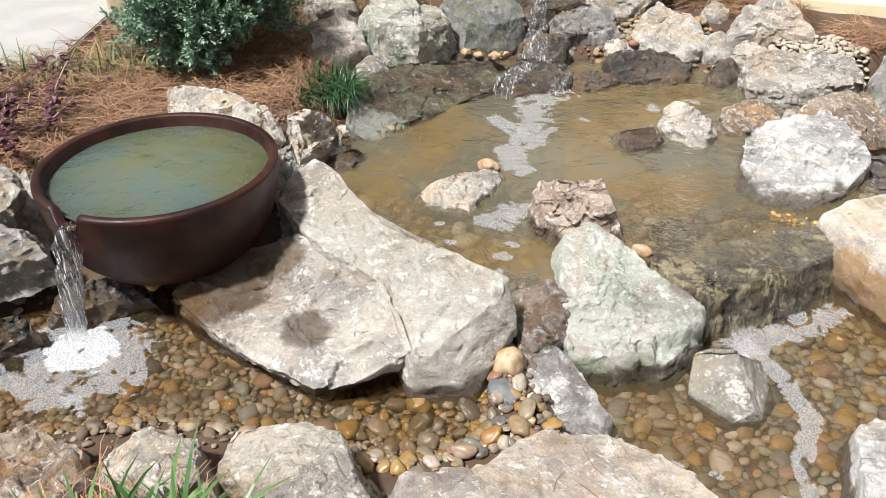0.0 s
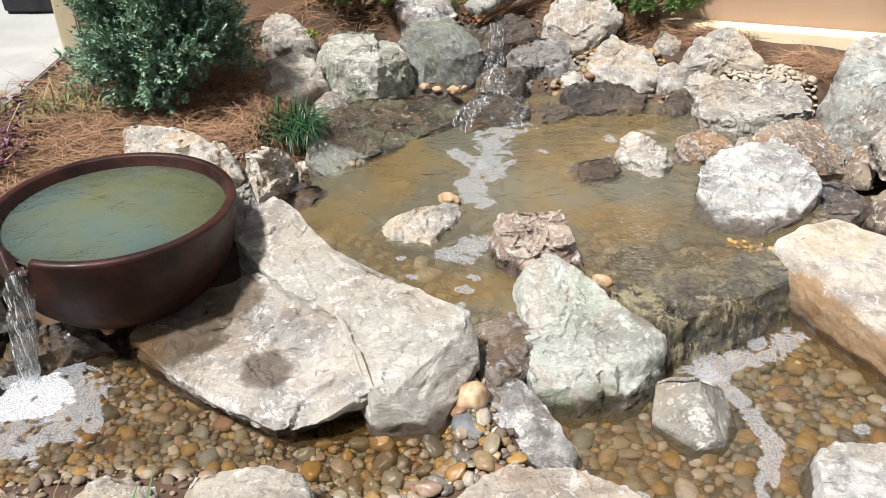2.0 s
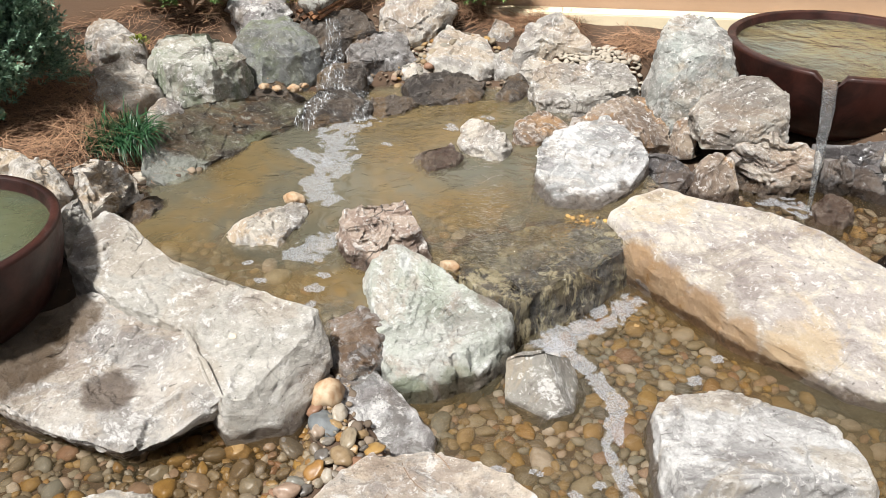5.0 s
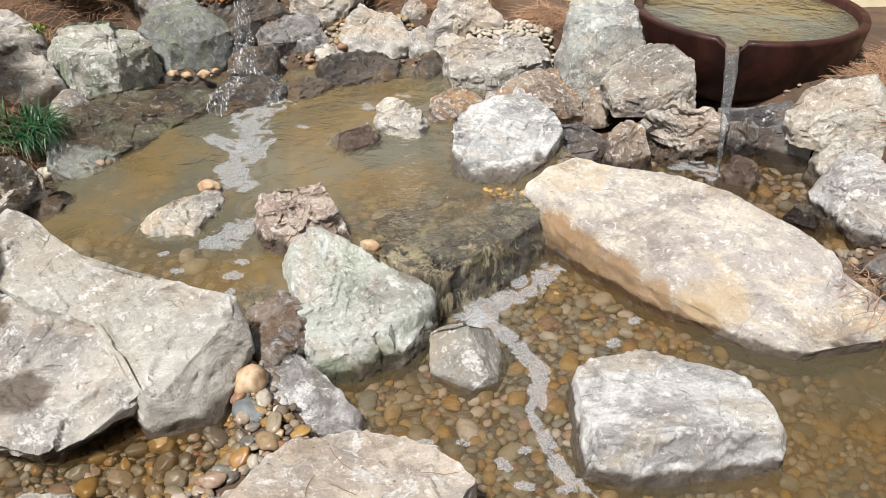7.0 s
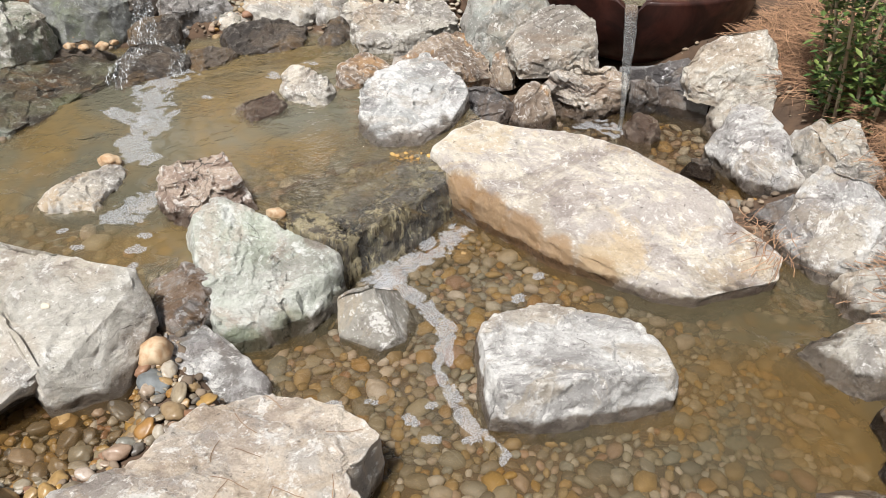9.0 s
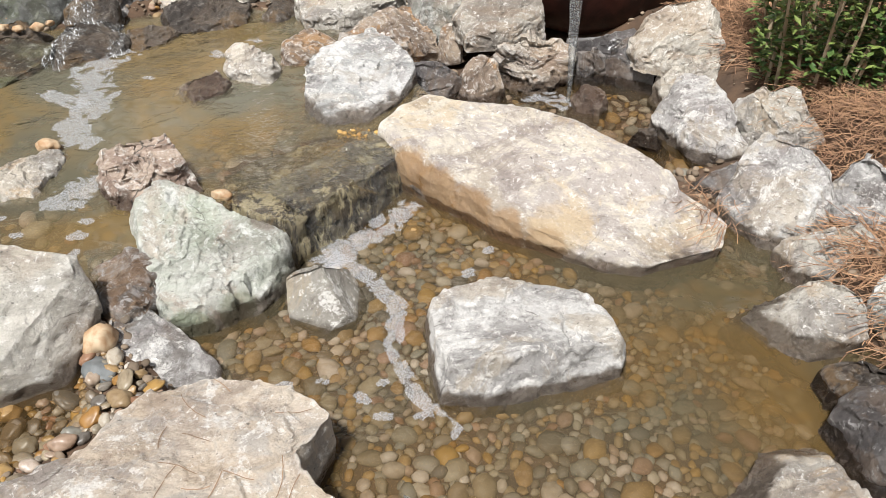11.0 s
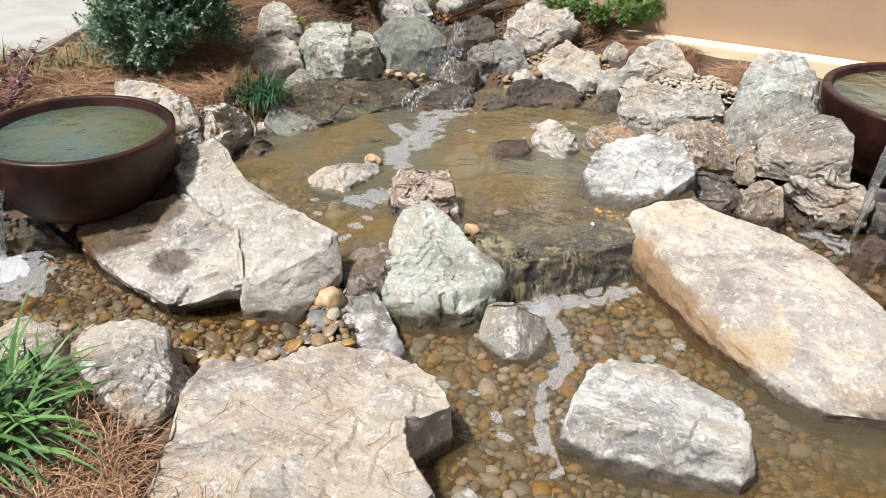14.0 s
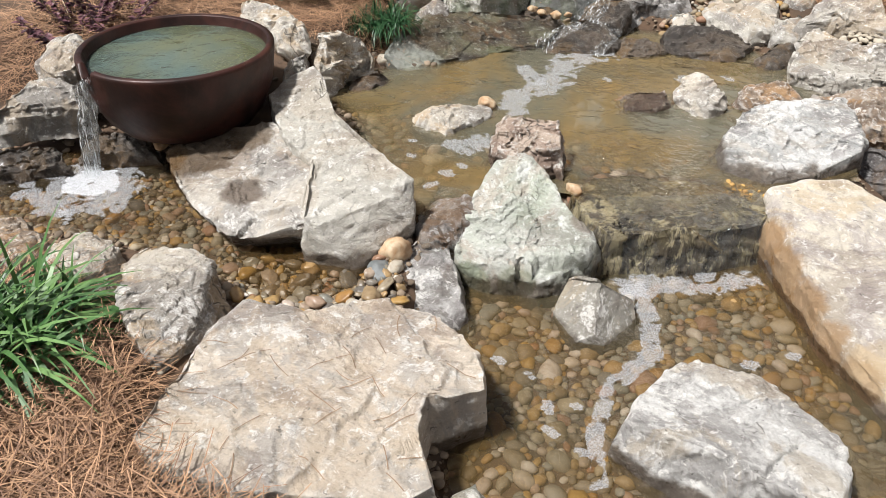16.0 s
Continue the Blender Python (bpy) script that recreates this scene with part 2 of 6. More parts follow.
def water(name, murk, thick, tint, scale=22.0, relief=0.12, sheen=1.0):
    """Water surface: what lies below fades into suspended silt with the depth; mirror gloss by Fresnel and small ripples.
    thick: share of silt seen over ten centimetres of water; tint: what that depth lets through."""
    n = Nodes(name)
    h1 = n.noise(scale, 3, 0.5, 0.8)
    h2 = n.noise(scale * 0.28, 2, 0.5, 0.5)
    swift = n.add("ShaderNodeAttribute")
    swift.attribute_name = "swift"
    h3 = n.math("MULTIPLY", n.noise(scale * 2.4, 3, 0.6, 1.6), swift.outputs["Fac"])
    normal = n.bump((h2, min(1.0, relief * 2), 0.10), (h1, min(1.0, relief * 2), 0.03), (h3, 1.0, 0.05))
    deep = n.add("ShaderNodeAttribute")
    deep.attribute_name = "depth"
    cm10 = n.math("MULTIPLY", deep.outputs["Fac"], n.step(n.noise(2.4, 5, 0.6, 0.7), 0.3, 0.7, 8.0, 12.5))
    silt_share = n.math("SUBTRACT", 1.0, n.math("POWER", 1.0 - thick, cm10))
    clear = n.add("ShaderNodeBsdfTransparent", Color=n.mix(n.math("MINIMUM", cm10, 1.5), (0.95, 0.93, 0.88), tint))
    drift = n.step(n.noise(1.7, 4, 0.55, 0.9), 0.36, 0.64)
    silt = n.add("ShaderNodeBsdfDiffuse", Color=n.mix(drift, tuple(c * k for c, k in zip(murk, (1.15, 1.0, 0.75))), tuple(c * k for c, k in zip(murk, (0.82, 0.95, 1.15)))))
    body = n.add("ShaderNodeMixShader")
    for k, v in enumerate((silt_share, clear.outputs[0], silt.outputs[0])):
        n.put(body.inputs[k], v)
    shine = n.add("ShaderNodeBsdfGlossy", Roughness=0.03, Normal=normal)
    fres = n.add("ShaderNodeFresnel", IOR=1.33, Normal=normal)
    top = n.add("ShaderNodeMixShader")
    for k, v in enumerate((n.math("MULTIPLY", fres.outputs[0], sheen), body.outputs[0], shine.outputs[0])):
        n.put(top.inputs[k], v)
    n.put(n.out.inputs["Surface"], top.outputs[0])
    return n.m


def rush(name, white, gaps, axis=(6, 6, 0.8), ior=1.2):
    """Falling water: white streaks, froth and painted highlights in one, between clear glassy gaps."""
    n = Nodes(name)
    st = n.noise(9.0, 6, 0.65, 0.6, n.stretch(*axis))
    froth = n.step(st, gaps, gaps + 0.16, 0.015, white)
    clear = n.add("ShaderNodeBsdfTransparent", Color=(0.9, 0.92, 0.92, 1))
    foam = n.add("ShaderNodeBsdfDiffuse", Color=(0.82, 0.84, 0.85, 1))
    a = n.add("ShaderNodeMixShader")
    for k, v in enumerate((froth, clear.outputs[0], foam.outputs[0])):
        n.put(a.inputs[k], v)
    normal = n.bump((st, 0.6, 0.02))
    shine = n.add("ShaderNodeBsdfGlossy", Roughness=0.08, Normal=normal)
    fres = n.add("ShaderNodeFresnel", IOR=ior, Normal=normal)
    b = n.add("ShaderNodeMixShader")
    for k, v in enumerate((fres.outputs[0], a.outputs[0], shine.outputs[0])):
        n.put(b.inputs[k], v)
    n.put(n.out.inputs["Surface"], b.outputs[0])
    return n.m


def froth(name, lo, tone=0.40, dense=(0.26, 0.48)):
    """Bubbles drifting in ragged rafts on the water, thinning out towards the edge of the strip."""
    n = Nodes(name)
    across = n.add("ShaderNodeSeparateXYZ", Vector=n.add("ShaderNodeTexCoord").outputs["UV"])
    edge = n.math("MULTIPLY", across.outputs[0], n.math("SUBTRACT", 1.0, across.outputs[0]))
    ends = n.math("MULTIPLY", across.outputs[1], n.math("SUBTRACT", 1.0, across.outputs[1]))
    fill = n.math("ADD", n.noise(13, 7, 0.6, 1.0), n.math("MULTIPLY", n.math("MINIMUM", edge, n.math("MULTIPLY", ends, 2.0)), 0.9))
    holes = n.step(n.noise(13, 4, 0.5, 1.2), 0.36, 0.44, 0.0, 1.0)
    bub = n.step(n.voronoi(210, "F1"), 0.2, 0.7, *dense)
    m = n.math("MULTIPLY", n.math("MULTIPLY", n.step(fill, lo, lo + 0.04), holes), bub)
    clear = n.add("ShaderNodeBsdfTransparent")
    foam = n.add("ShaderNodeBsdfDiffuse", Color=(tone, tone * 1.025, tone * 1.07, 1))
    a = n.add("ShaderNodeMixShader")
    for k, v in enumerate((m, clear.outputs[0], foam.outputs[0])):
        n.put(a.inputs[k], v)
    n.put(n.out.inputs["Surface"], a.outputs[0])
    return n.m


def plain(name, a, b, scale=12.0, rough=0.85, grain=90.0, relief=0.3, random_tint=0.0, island=False, **ins):
    n = Nodes(name)
    if random_tint and not island:
        rnd = n.shifted()
    elif island:
        rnd = n.add("ShaderNodeNewGeometry").outputs["Random Per Island"]
    col = n.mix(n.step(n.noise(scale, 6, 0.6, 0.3), 0.35, 0.65), a, b)
    if random_tint:
        col = n.mix(random_tint, col, n.ramp(rnd, (0.0, a), (1.0, b)))
    n.bump((n.noise(grain, 5, 0.6), relief, 0.004))
    return n.done(col, rough, **ins)


def pebble_mat(name, island, gloss=0.35, rich=0.0):
    n = Nodes(name)
    rnd = n.add("ShaderNodeNewGeometry").outputs["Random Per Island"] if island else n.shifted()
    col = n.ramp(rnd, (0.0, (0.30, 0.17, 0.07)), (0.12, (0.38, 0.27, 0.15)), (0.24, (0.15, 0.13, 0.105)), (0.36, (0.36, 0.31, 0.23)), (0.48, (0.22, 0.225, 0.205)),
                 (0.58, (0.42, 0.27, 0.11)), (0.68, (0.09, 0.086, 0.082)), (0.79, (0.48, 0.44, 0.37)), (0.89, (0.26, 0.14, 0.09)), (1.0, (0.60, 0.56, 0.50)))
    col = n.mix(n.step(n.noise(30 if island else 1.6, 6, 0.65, 0.5), 0.4, 0.68, 0.0, 0.55), col, n.mix(1.0, col, (0.5, 0.42, 0.35), "MULTIPLY"))
    n.bump((n.noise(90 if island else 5, 4), 0.15, 0.003))
    vivid = n.add("ShaderNodeHueSaturation", Saturation=1.0 + rich, Value=1.0 + 0.5 * rich, Color=col)
    return n.done(n.mix(0.28, vivid.outputs[0], (0.075, 0.052, 0.03)), gloss)


PEBBLE = pebble_mat("river_pebble", False, 0.4, 0.15)
PEBBLES = pebble_mat("river_pebbles", True, 0.65, 0.2)
GRAVEL = plain("pale_gravel", (0.47, 0.42, 0.34), (0.30, 0.26, 0.20), 20, 0.85, 90, 0.3, 0.7, True)
SOIL = plain("damp_soil", (0.06, 0.038, 0.024), (0.105, 0.063, 0.037), 9, 0.95, 60, 0.9)
STRAW = plain("pine_straw", (0.46, 0.27, 0.15), (0.13, 0.068, 0.04), 3, 0.75, 60, 0.2, 0.9, True)
NEEDLE = plain("old_needles", (0.38, 0.25, 0.155), (0.20, 0.13, 0.08), 3, 0.8, 60, 0.2, 0.9, True)


def rusted(name):
    n = Nodes(name)
    col = n.mix(n.step(n.noise(5, 8, 0.65, 0.8), 0.35, 0.65), (0.016, 0.0065, 0.005), (0.052, 0.017, 0.012))
    z = n.stretch(6, 6, 0.7)
    col = n.mix(n.math("MULTIPLY", n.step(n.noise(8, 7, 0.7, 0.5, z), 0.55, 0.75), 0.5), col, (0.035, 0.016, 0.014))
    streak = n.step(n.noise(4.5, 9, 0.72, 1.6), 0.62, 0.70)
    col = n.mix(n.math("MULTIPLY", streak, 0.3), col, (0.30, 0.20, 0.17))
    n.bump((n.noise(60, 6), 0.2, 0.004), (n.noise(9, 5), 0.2, 0.01))
    return n.done(col, n.step(n.noise(10, 5), 0.3, 0.7, 0.34, 0.6), Metallic=0.1, Specular_IOR_Level=0.3, Coat_Weight=0.04, Coat_Roughness=0.2)


RUST = rusted("glazed_rust_steel")
POOL = water("murky_pool_water", (0.152, 0.126, 0.074), 0.76, (0.50, 0.38, 0.20), 10, 0.24, 1.3)
LOWER = water("shallow_pool_water", (0.100, 0.074, 0.036), 0.80, (0.36, 0.245, 0.10), 9, 0.22, 1.2)
CLEAR = water("clear_pool_water", (0.105, 0.072, 0.033), 0.5, (0.36, 0.25, 0.105), 13, 0.3)
BOWLWATER = water("green_bowl_water", (0.11, 0.135, 0.10), 0.72, (0.3, 0.36, 0.22), 11, 0.17, 1.2)
BOWLWATER2 = water("olive_bowl_water", (0.19, 0.185, 0.12), 0.75, (0.4, 0.4, 0.26), 20, 0.12, 1.8)
SPOUT = rush("spout_water", 0.9, 0.52, (20, 20, 1.0), 1.33)
THIN_SPOUT = rush("thin_spout_water", 0.85, 0.56, (26, 26, 1.6), 1.3)
VEIL = rush("veil_water", 0.22, 0.58, (24, 24, 0.4), 1.1)
FALL = rush("falls_water", 0.6, 0.51, (14, 4, 1.2), 1.05)
FOAM = froth("foam", 0.53)
SPLASH = froth("splash", 0.55, 0.58, (0.25, 0.68))
THIN_FOAM = froth("thin_foam", 0.60)


# ---- building blocks ----
def part(name, bm, material, parent=None, label=""):
    """Links a bmesh as one mesh object, under a thing or on its own."""
    me = bpy.data.meshes.new(name)
    bm.to_mesh(me)
    bm.free()
    return placed(name, me, material, parent, label)


def placed(name, me, material, parent=None, label=""):
    if material is not None and not me.materials:
        me.materials.append(material)
    ob = new(name, me)
    if parent is not None:
        ob.parent = parent
    if label:
        tagged(ob, label)
    return ob


def mesh_of(name, verts, faces, smooth=True):
    me = bpy.data.meshes.new(name)
    me.from_pydata([tuple(v) for v in verts], [], faces)
    me.update()
    if smooth:
        me.polygons.foreach_set("use_smooth", [True] * len(me.polygons))
    return me


def empty(name, x, y, z, rz=0.0):
    ob = new(name)
    ob.empty_display_size = 0.1
    ob.matrix_world = pose(x, y, z, 0, 0, rz)
    return ob


def spokes(poly, n):
    """Where n rays from the origin leave a star-shaped outline; the third value runs along linearly."""
    res = []
    k = len(poly)
    for i in range(n):
        a = 2 * math.pi * i / n
        dx, dy = math.cos(a), math.sin(a)
        best = None
        for j in range(k):
            x1, y1, z1 = poly[j]
            x2, y2, z2 = poly[(j + 1) % k]
            den = dx * (y2 - y1) - dy * (x2 - x1)
            if abs(den) < 1e-9:
                continue
            d = (x1 * (y2 - y1) - y1 * (x2 - x1)) / den
            u = (x1 * dy - y1 * dx) / den
            if d > 0 and -1e-6 <= u <= 1 + 1e-6 and (best is None or d > best[0]):
                best = (d, z1 + u * (z2 - z1))
        if best is None:
            best = (0.05, poly[0][2])
        res.append((dx * best[0], dy * best[0], best[1]))
    return np.array(res)


ROCKS = []


def rock(name, mat, label, at, base, rim, flare=0.02, crown=0.01, rough=1.0, seed=0, cuts=(), ledges=(), cracks=(), dish=None):
    """A stone from its top outline (corners about its centre, with heights), its foot height and the foot's flare.
    cuts: flat broken faces (point, outward way); ledges: (outline, rise) of raised or sunken plates; cracks: lines with a depth."""
    size = max(max(p[0] for p in rim) - min(p[0] for p in rim), max(p[1] for p in rim) - min(p[1] for p in rim))
    hero = bool(cuts or ledges or cracks)
    n = 60 if size < 0.25 else 104 if size < 0.6 else 190
    inner, outer = (10, 9) if size < 0.25 else (18, 13) if size < 0.6 else (38, 17)
    if hero:
        n, inner, outer = 240, 52, 26
    edge = spokes(rim, n)
    span = np.hypot(edge[:, 0], edge[:, 1])
    lean = np.linalg.lstsq(np.column_stack((edge[:, :2], np.ones(n))), edge[:, 2], rcond=None)[0]      # the plane of the top
    mid = lean[2]
    odd = edge[:, 2] - (edge[:, :2] @ lean[:2] + mid)
    rings = []
    for i in range(1, inner + 1):
        u = (i / inner) ** 0.85
        ring = edge * (u, u, 1)
        ring[:, 2] = ring[:, :2] @ lean[:2] + mid + odd * u ** 2.5 + crown * (1 - u * u)
        rings.append(ring)
    for i in range(1, outer + 1):
        v = i / outer
        ring = edge.copy()
        grow = 1 + (flare * v + 0.006 * math.sin(math.pi * min(1, v * 1.3))) / np.maximum(span, 0.05)
        ring[:, 0] *= grow
        ring[:, 1] *= grow
        ring[:, 2] = edge[:, 2] + (base - edge[:, 2]) * v
        rings.append(ring)
    g = np.array(rings)
    s = g.copy()      # worn edges
    s[1:-1] = (g[1:-1] * 6 + g[:-2] + g[2:]) / 8
    g = s
    off = Vector((at[0] * 3.1 + 11, at[1] * 2.7 + 5, seed * 7.3))
    if hero:
        x, y = g[..., 0].copy(), g[..., 1].copy()
        foot = np.concatenate((np.ones(inner), 1 - np.arange(outer) / outer))[:, None]
        jag = np.array([0.014 * noise.fractal((Vector((p, q, 0)) + off) * 9, 0.9, 2.0, 3) for p, q in zip(x.flat, y.flat)]).reshape(x.shape)
        for outline, rise in ledges:
            g[..., 2] += rise * foot * eases(jag - rim_distances(x, y, outline), -0.006, 0.008)
        for way, depth in cracks:
            for p, q in zip(way, way[1:]):
                g[..., 2] -= depth * foot * (1 - eases(np.abs(rim_distances(x, y, [p, q]) + jag), 0.0, 0.009))
        if dish:
            d = np.hypot((x - dish[0]) / dish[2], (y - dish[1]) / dish[3]) + jag * 6
            g[..., 2] -= dish[4] * (1 - eases(d, 0.35, 1.0))
    pick = random.Random(int(at[0] * 971 + at[1] * 577))
    flat = g.reshape(-1, 3)
    core = np.array((0, 0, (mid + base) / 2))
    for _ in range(0 if size > 0.6 or rough < 0.65 or hero else 11):      # chipped faces
        a, up = pick.uniform(0, 2 * math.pi), pick.uniform(0.2, 1.5)
        way = np.array((math.cos(a), math.sin(a), up))
        way /= np.linalg.norm(way)
        reach = (flat - core) @ way
        over = np.maximum(0, reach - reach.max() * pick.uniform(0.82, 0.965))
        flat -= way * (over * 0.97)[:, None]
    for place, way in cuts:
        way = np.array(way) / np.linalg.norm(way)
        bite = np.array([0.008 * noise.fractal((Vector(p) + off) * 6, 1.0, 2.0, 3) for p in flat])
        over = np.maximum(0, (flat - np.array(place)) @ way + bite)
        flat -= way * (over * 0.97)[:, None]
    g = flat.reshape(g.shape)
    du = np.roll(g, -1, 1) - np.roll(g, 1, 1)
    dv = np.gradient(g, axis=0)
    nor = np.cross(dv, du)
    nor /= np.maximum(np.linalg.norm(nor, axis=2, keepdims=True), 1e-9)
    amp = rough * min(0.024, 0.012 + 0.02 * size)
    lay = 3.0 if mat in ("layer", "tan", "brown", "hollow") else 1.5
    freq = 2.6 if size > 0.6 else 4.2
    half = Vector((0.5, 0.5, 0.5))
    for i in range(len(g)):
        for j in range(n):
            p = Vector(g[i, j])
            q = p + off
            big = noise.fractal(q * freq * 1.3, 1.0, 2.1, 3)
            fine = noise.fractal(q * 18, 0.8, 2.0, 4)
            w = q + noise.noise_vector(q * 5) * 0.03
            w = Vector((w.x, w.y, w.z * lay)) * freq
            d, near = noise.voronoi(w)
            split = min(1.0, (d[1] - d[0]) / 0.07)
            tilt = (w - near[0]).dot(noise.cell_vector(near[0] * 13.7) - half)      # flat broken faces
            w2 = w * 2.7
            d2, near2 = noise.voronoi(w2)
            tilt2 = (w2 - near2[0]).dot(noise.cell_vector(near2[0] * 7.1) - half)
            flake = 3.4 * noise.fractal(w * 0.8 + Vector((3, 1, 7)), 0.9, 2.2, 5)      # flaked plates with sharp steps
            plate = math.floor(flake) + ease(flake - math.floor(flake), 0.82, 1.0)
            h = amp * (0.6 * big + 0.3 * fine + 0.8 * tilt + 0.4 * tilt2 - 0.25 * (1 - split) ** 2 + 0.6 * plate)
            g[i, j] += nor[i, j] * h
    verts = [tuple(g[0].mean(axis=0))] + [tuple(v) for v in g.reshape(-1, 3)]
    faces = [(0, 1 + j, 1 + (j + 1) % n) for j in range(n)]
    for i in range(len(g) - 1):
        a, b = 1 + i * n, 1 + (i + 1) * n
        faces += [(a + j, b + j, b + (j + 1) % n, a + (j + 1) % n) for j in range(n)]
    me = mesh_of(name, verts, faces)
    me.set_sharp_from_angle(angle=radians(38))
    ob = placed(name, me, STONE[mat])
    ob.location = (at[0], at[1], 0)
    ROCKS.append(ob)
    return tagged(ob, label, "boulder" if name in ("boulder", "rock_slab") else "stone", "stones round the pools")


def inside(x, y, poly):
    hit = False
    for (x1, y1), (x2, y2) in zip(poly, poly[1:] + poly[:1]):
        if (y1 > y) != (y2 > y) and x < (x2 - x1) * (y - y1) / (y2 - y1) + x1:
            hit = not hit
    return hit


def rim_distance(x, y, poly):
    """Distance to the outline, minus inside."""
    best = 1e9
    for (x1, y1), (x2, y2) in zip(poly, poly[1:] + poly[:1]):
        dx, dy = x2 - x1, y2 - y1
        u = max(0, min(1, ((x - x1) * dx + (y - y1) * dy) / (dx * dx + dy * dy)))
        best = min(best, math.hypot(x - x1 - u * dx, y - y1 - u * dy))
    return -best if inside(x, y, poly) else best


UPPER_Z, LEFT_Z, LOWER_Z = 0.145, 0.09, 0.0
UPPER = [(-0.58, 2.82), (-0.45, 3.05), (-0.16, 3.22), (0.0, 3.55), (0.05, 3.85), (0.25, 4.05), (0.8, 4.02), (1.25, 3.9), (1.5, 3.66), (1.52, 3.3), (1.6, 3.1), (1.6, 2.7), (1.42, 2.45), (1.36, 2.38), (1.36, 2.3), (1.1, 2.26), (0.85, 2.22), (0.72, 2.3), (0.58, 2.25), (0.38, 2.0), (0.18, 1.95), (-0.05, 2.2), (-0.35, 2.6)]
LOWER_POOL = [(0.3, 1.78), (0.55, 2.1), (0.75, 2.28), (1.3, 2.36), (1.5, 2.3), (1.76, 1.95), (2.05, 1.62), (2.34, 1.5), (2.42, 1.15), (2.2, 1.05), (2.2, 0.8), (2.05, 0.5), (1.5, 0.35), (0.8, 0.45), (0.6, 0.9), (0.5, 1.2), (0.33, 1.5)]
LEFT_POOL = [(-1.7, 1.7), (-1.3, 2.02), (-0.9, 2.12), (-0.4, 1.8), (-0.1, 1.78), (0.1, 1.72), (0.12, 1.5), (-0.06, 1.4), (-0.3, 1.45), (-0.5, 1.5), (-0.8, 1.55), (-1.1, 1.5), (-1.7, 1.5)]
GULLY = [(0.28, 3.95), (0.3, 4.3), (0.42, 4.6), (0.62, 4.6), (0.6, 4.3), (0.66, 3.95)]
RIGHT_POOL = [(1.95, 2.8), (2.15, 2.9), (2.5, 2.88), (2.85, 2.55), (2.65, 2.25), (2.5, 1.85), (2.3, 1.85), (1.9, 2.3)]


def rim_distances(x, y, poly):
    """rim_distance for arrays of places."""
    best = np.full(x.shape, 1e9)
    hit = np.zeros(x.shape, bool)
    for (x1, y1), (x2, y2) in zip(poly, poly[1:] + poly[:1]):
        dx, dy = x2 - x1, y2 - y1
        u = np.clip(((x - x1) * dx + (y - y1) * dy) / (dx * dx + dy * dy), 0, 1)
        best = np.minimum(best, np.hypot(x - x1 - u * dx, y - y1 - u * dy))
        if y1 != y2:
            hit ^= ((y1 > y) != (y2 > y)) & (x < dx * (y - y1) / dy + x1)
    return np.where(hit, -best, best)


def eases(v, lo, hi):
    k = np.clip((v - lo) / (hi - lo), 0, 1)
    return k * k * (3 - 2 * k)


def ease(v, lo, hi):
    k = max(0.0, min(1.0, (v - lo) / (hi - lo)))
    return k * k * (3 - 2 * k)


def bank(x, y):
    """Height of the ground, without the pools: straw banks, a rise behind the falls, low shores."""
    z = 0.02
    z = max(z, 0.10 * ease(0.75 - x, 0.0, 0.4) * ease(y, -0.5, 1.2))
    z = max(z, 0.19 * ease(0.25 - x, 0.0, 0.35) * ease(1.35 - y, 0.0, 0.3) * ease(y, -0.8, -0.2))
    z = max(z, 0.14 * ease(y, 2.1, 2.5) * ease(1.85 - x, 0.0, 0.3))
    z = max(z, 0.245 * ease(y, 3.66, 3.88) * ease(x, 1.45, 1.7))
    z = max(z, 0.30 * ease(-0.35 - x, 0.0, 0.3) * ease(y, 2.1, 2.7))
    z = max(z, (0.24 + 0.05 * ease(y, 3.9, 4.5)) * ease(y, 3.7, 4.3))
    z = max(z, 0.42 * ease(y, 4.2, 4.7) * ease(1.9 - x, 0.0, 0.6) * ease(x, -1.9, -1.2))
    z = max(z, 0.24 * ease(x, 2.6, 2.95) * ease(y, 0.5, 0.9))
    z = max(z, 0.14 * ease(x, 2.1, 2.4) * ease(1.4 - y, 0.0, 0.4))
    z = max(z, 0.205 * ease(-0.06 - x, 0.0, 0.2) * ease(0.95 - y, 0.0, 0.3) * ease(y, -0.8, -0.2))
    z = max(z, 0.21 * ease(0.68 - y, 0.0, 0.12) * ease(0.5 - x, 0.0, 0.2) * ease(y, -0.8, -0.2))
    z = max(z, 0.33 * ease(-1.5 - x, 0.0, 0.3) * ease(y, 2.3, 2.9))
    return z


HX, HY, HSTEP = -3.3, -0.9, 0.03


def height_grid():
    """Heights of the ground with its pools sunk in, on a fine grid."""
    xs, ys = np.arange(HX, 4.5, HSTEP), np.arange(HY, 5.9, HSTEP)
    x, y = np.meshgrid(xs, ys)
    z = np.array([[bank(p, q) + 0.012 * noise.fractal(Vector((p * 5, q * 5, 0)), 1, 2, 3) for p in xs] for q in ys])
    upper_bed = 0.02 + 0.04 * eases(2.9 - y, 0.0, 0.5) + 0.02 * eases(0.4 - x, 0.0, 0.4) + 0.02 * eases(x, 0.7, 1.1)
    lower_bed = -0.045 - 0.045 * eases(x, 1.2, 1.9) * eases(1.75 - y, 0.0, 0.5)
    for poly, bed in ((UPPER, upper_bed), (LOWER_POOL, lower_bed), (LEFT_POOL, 0.035), (GULLY, 0.15), (RIGHT_POOL, -0.055)):
        k = eases(0.06 - rim_distances(x, y, poly), 0.0, 0.12)
        z += (np.minimum(z, bed) - z) * k
    return z


HEIGHTS = height_grid()


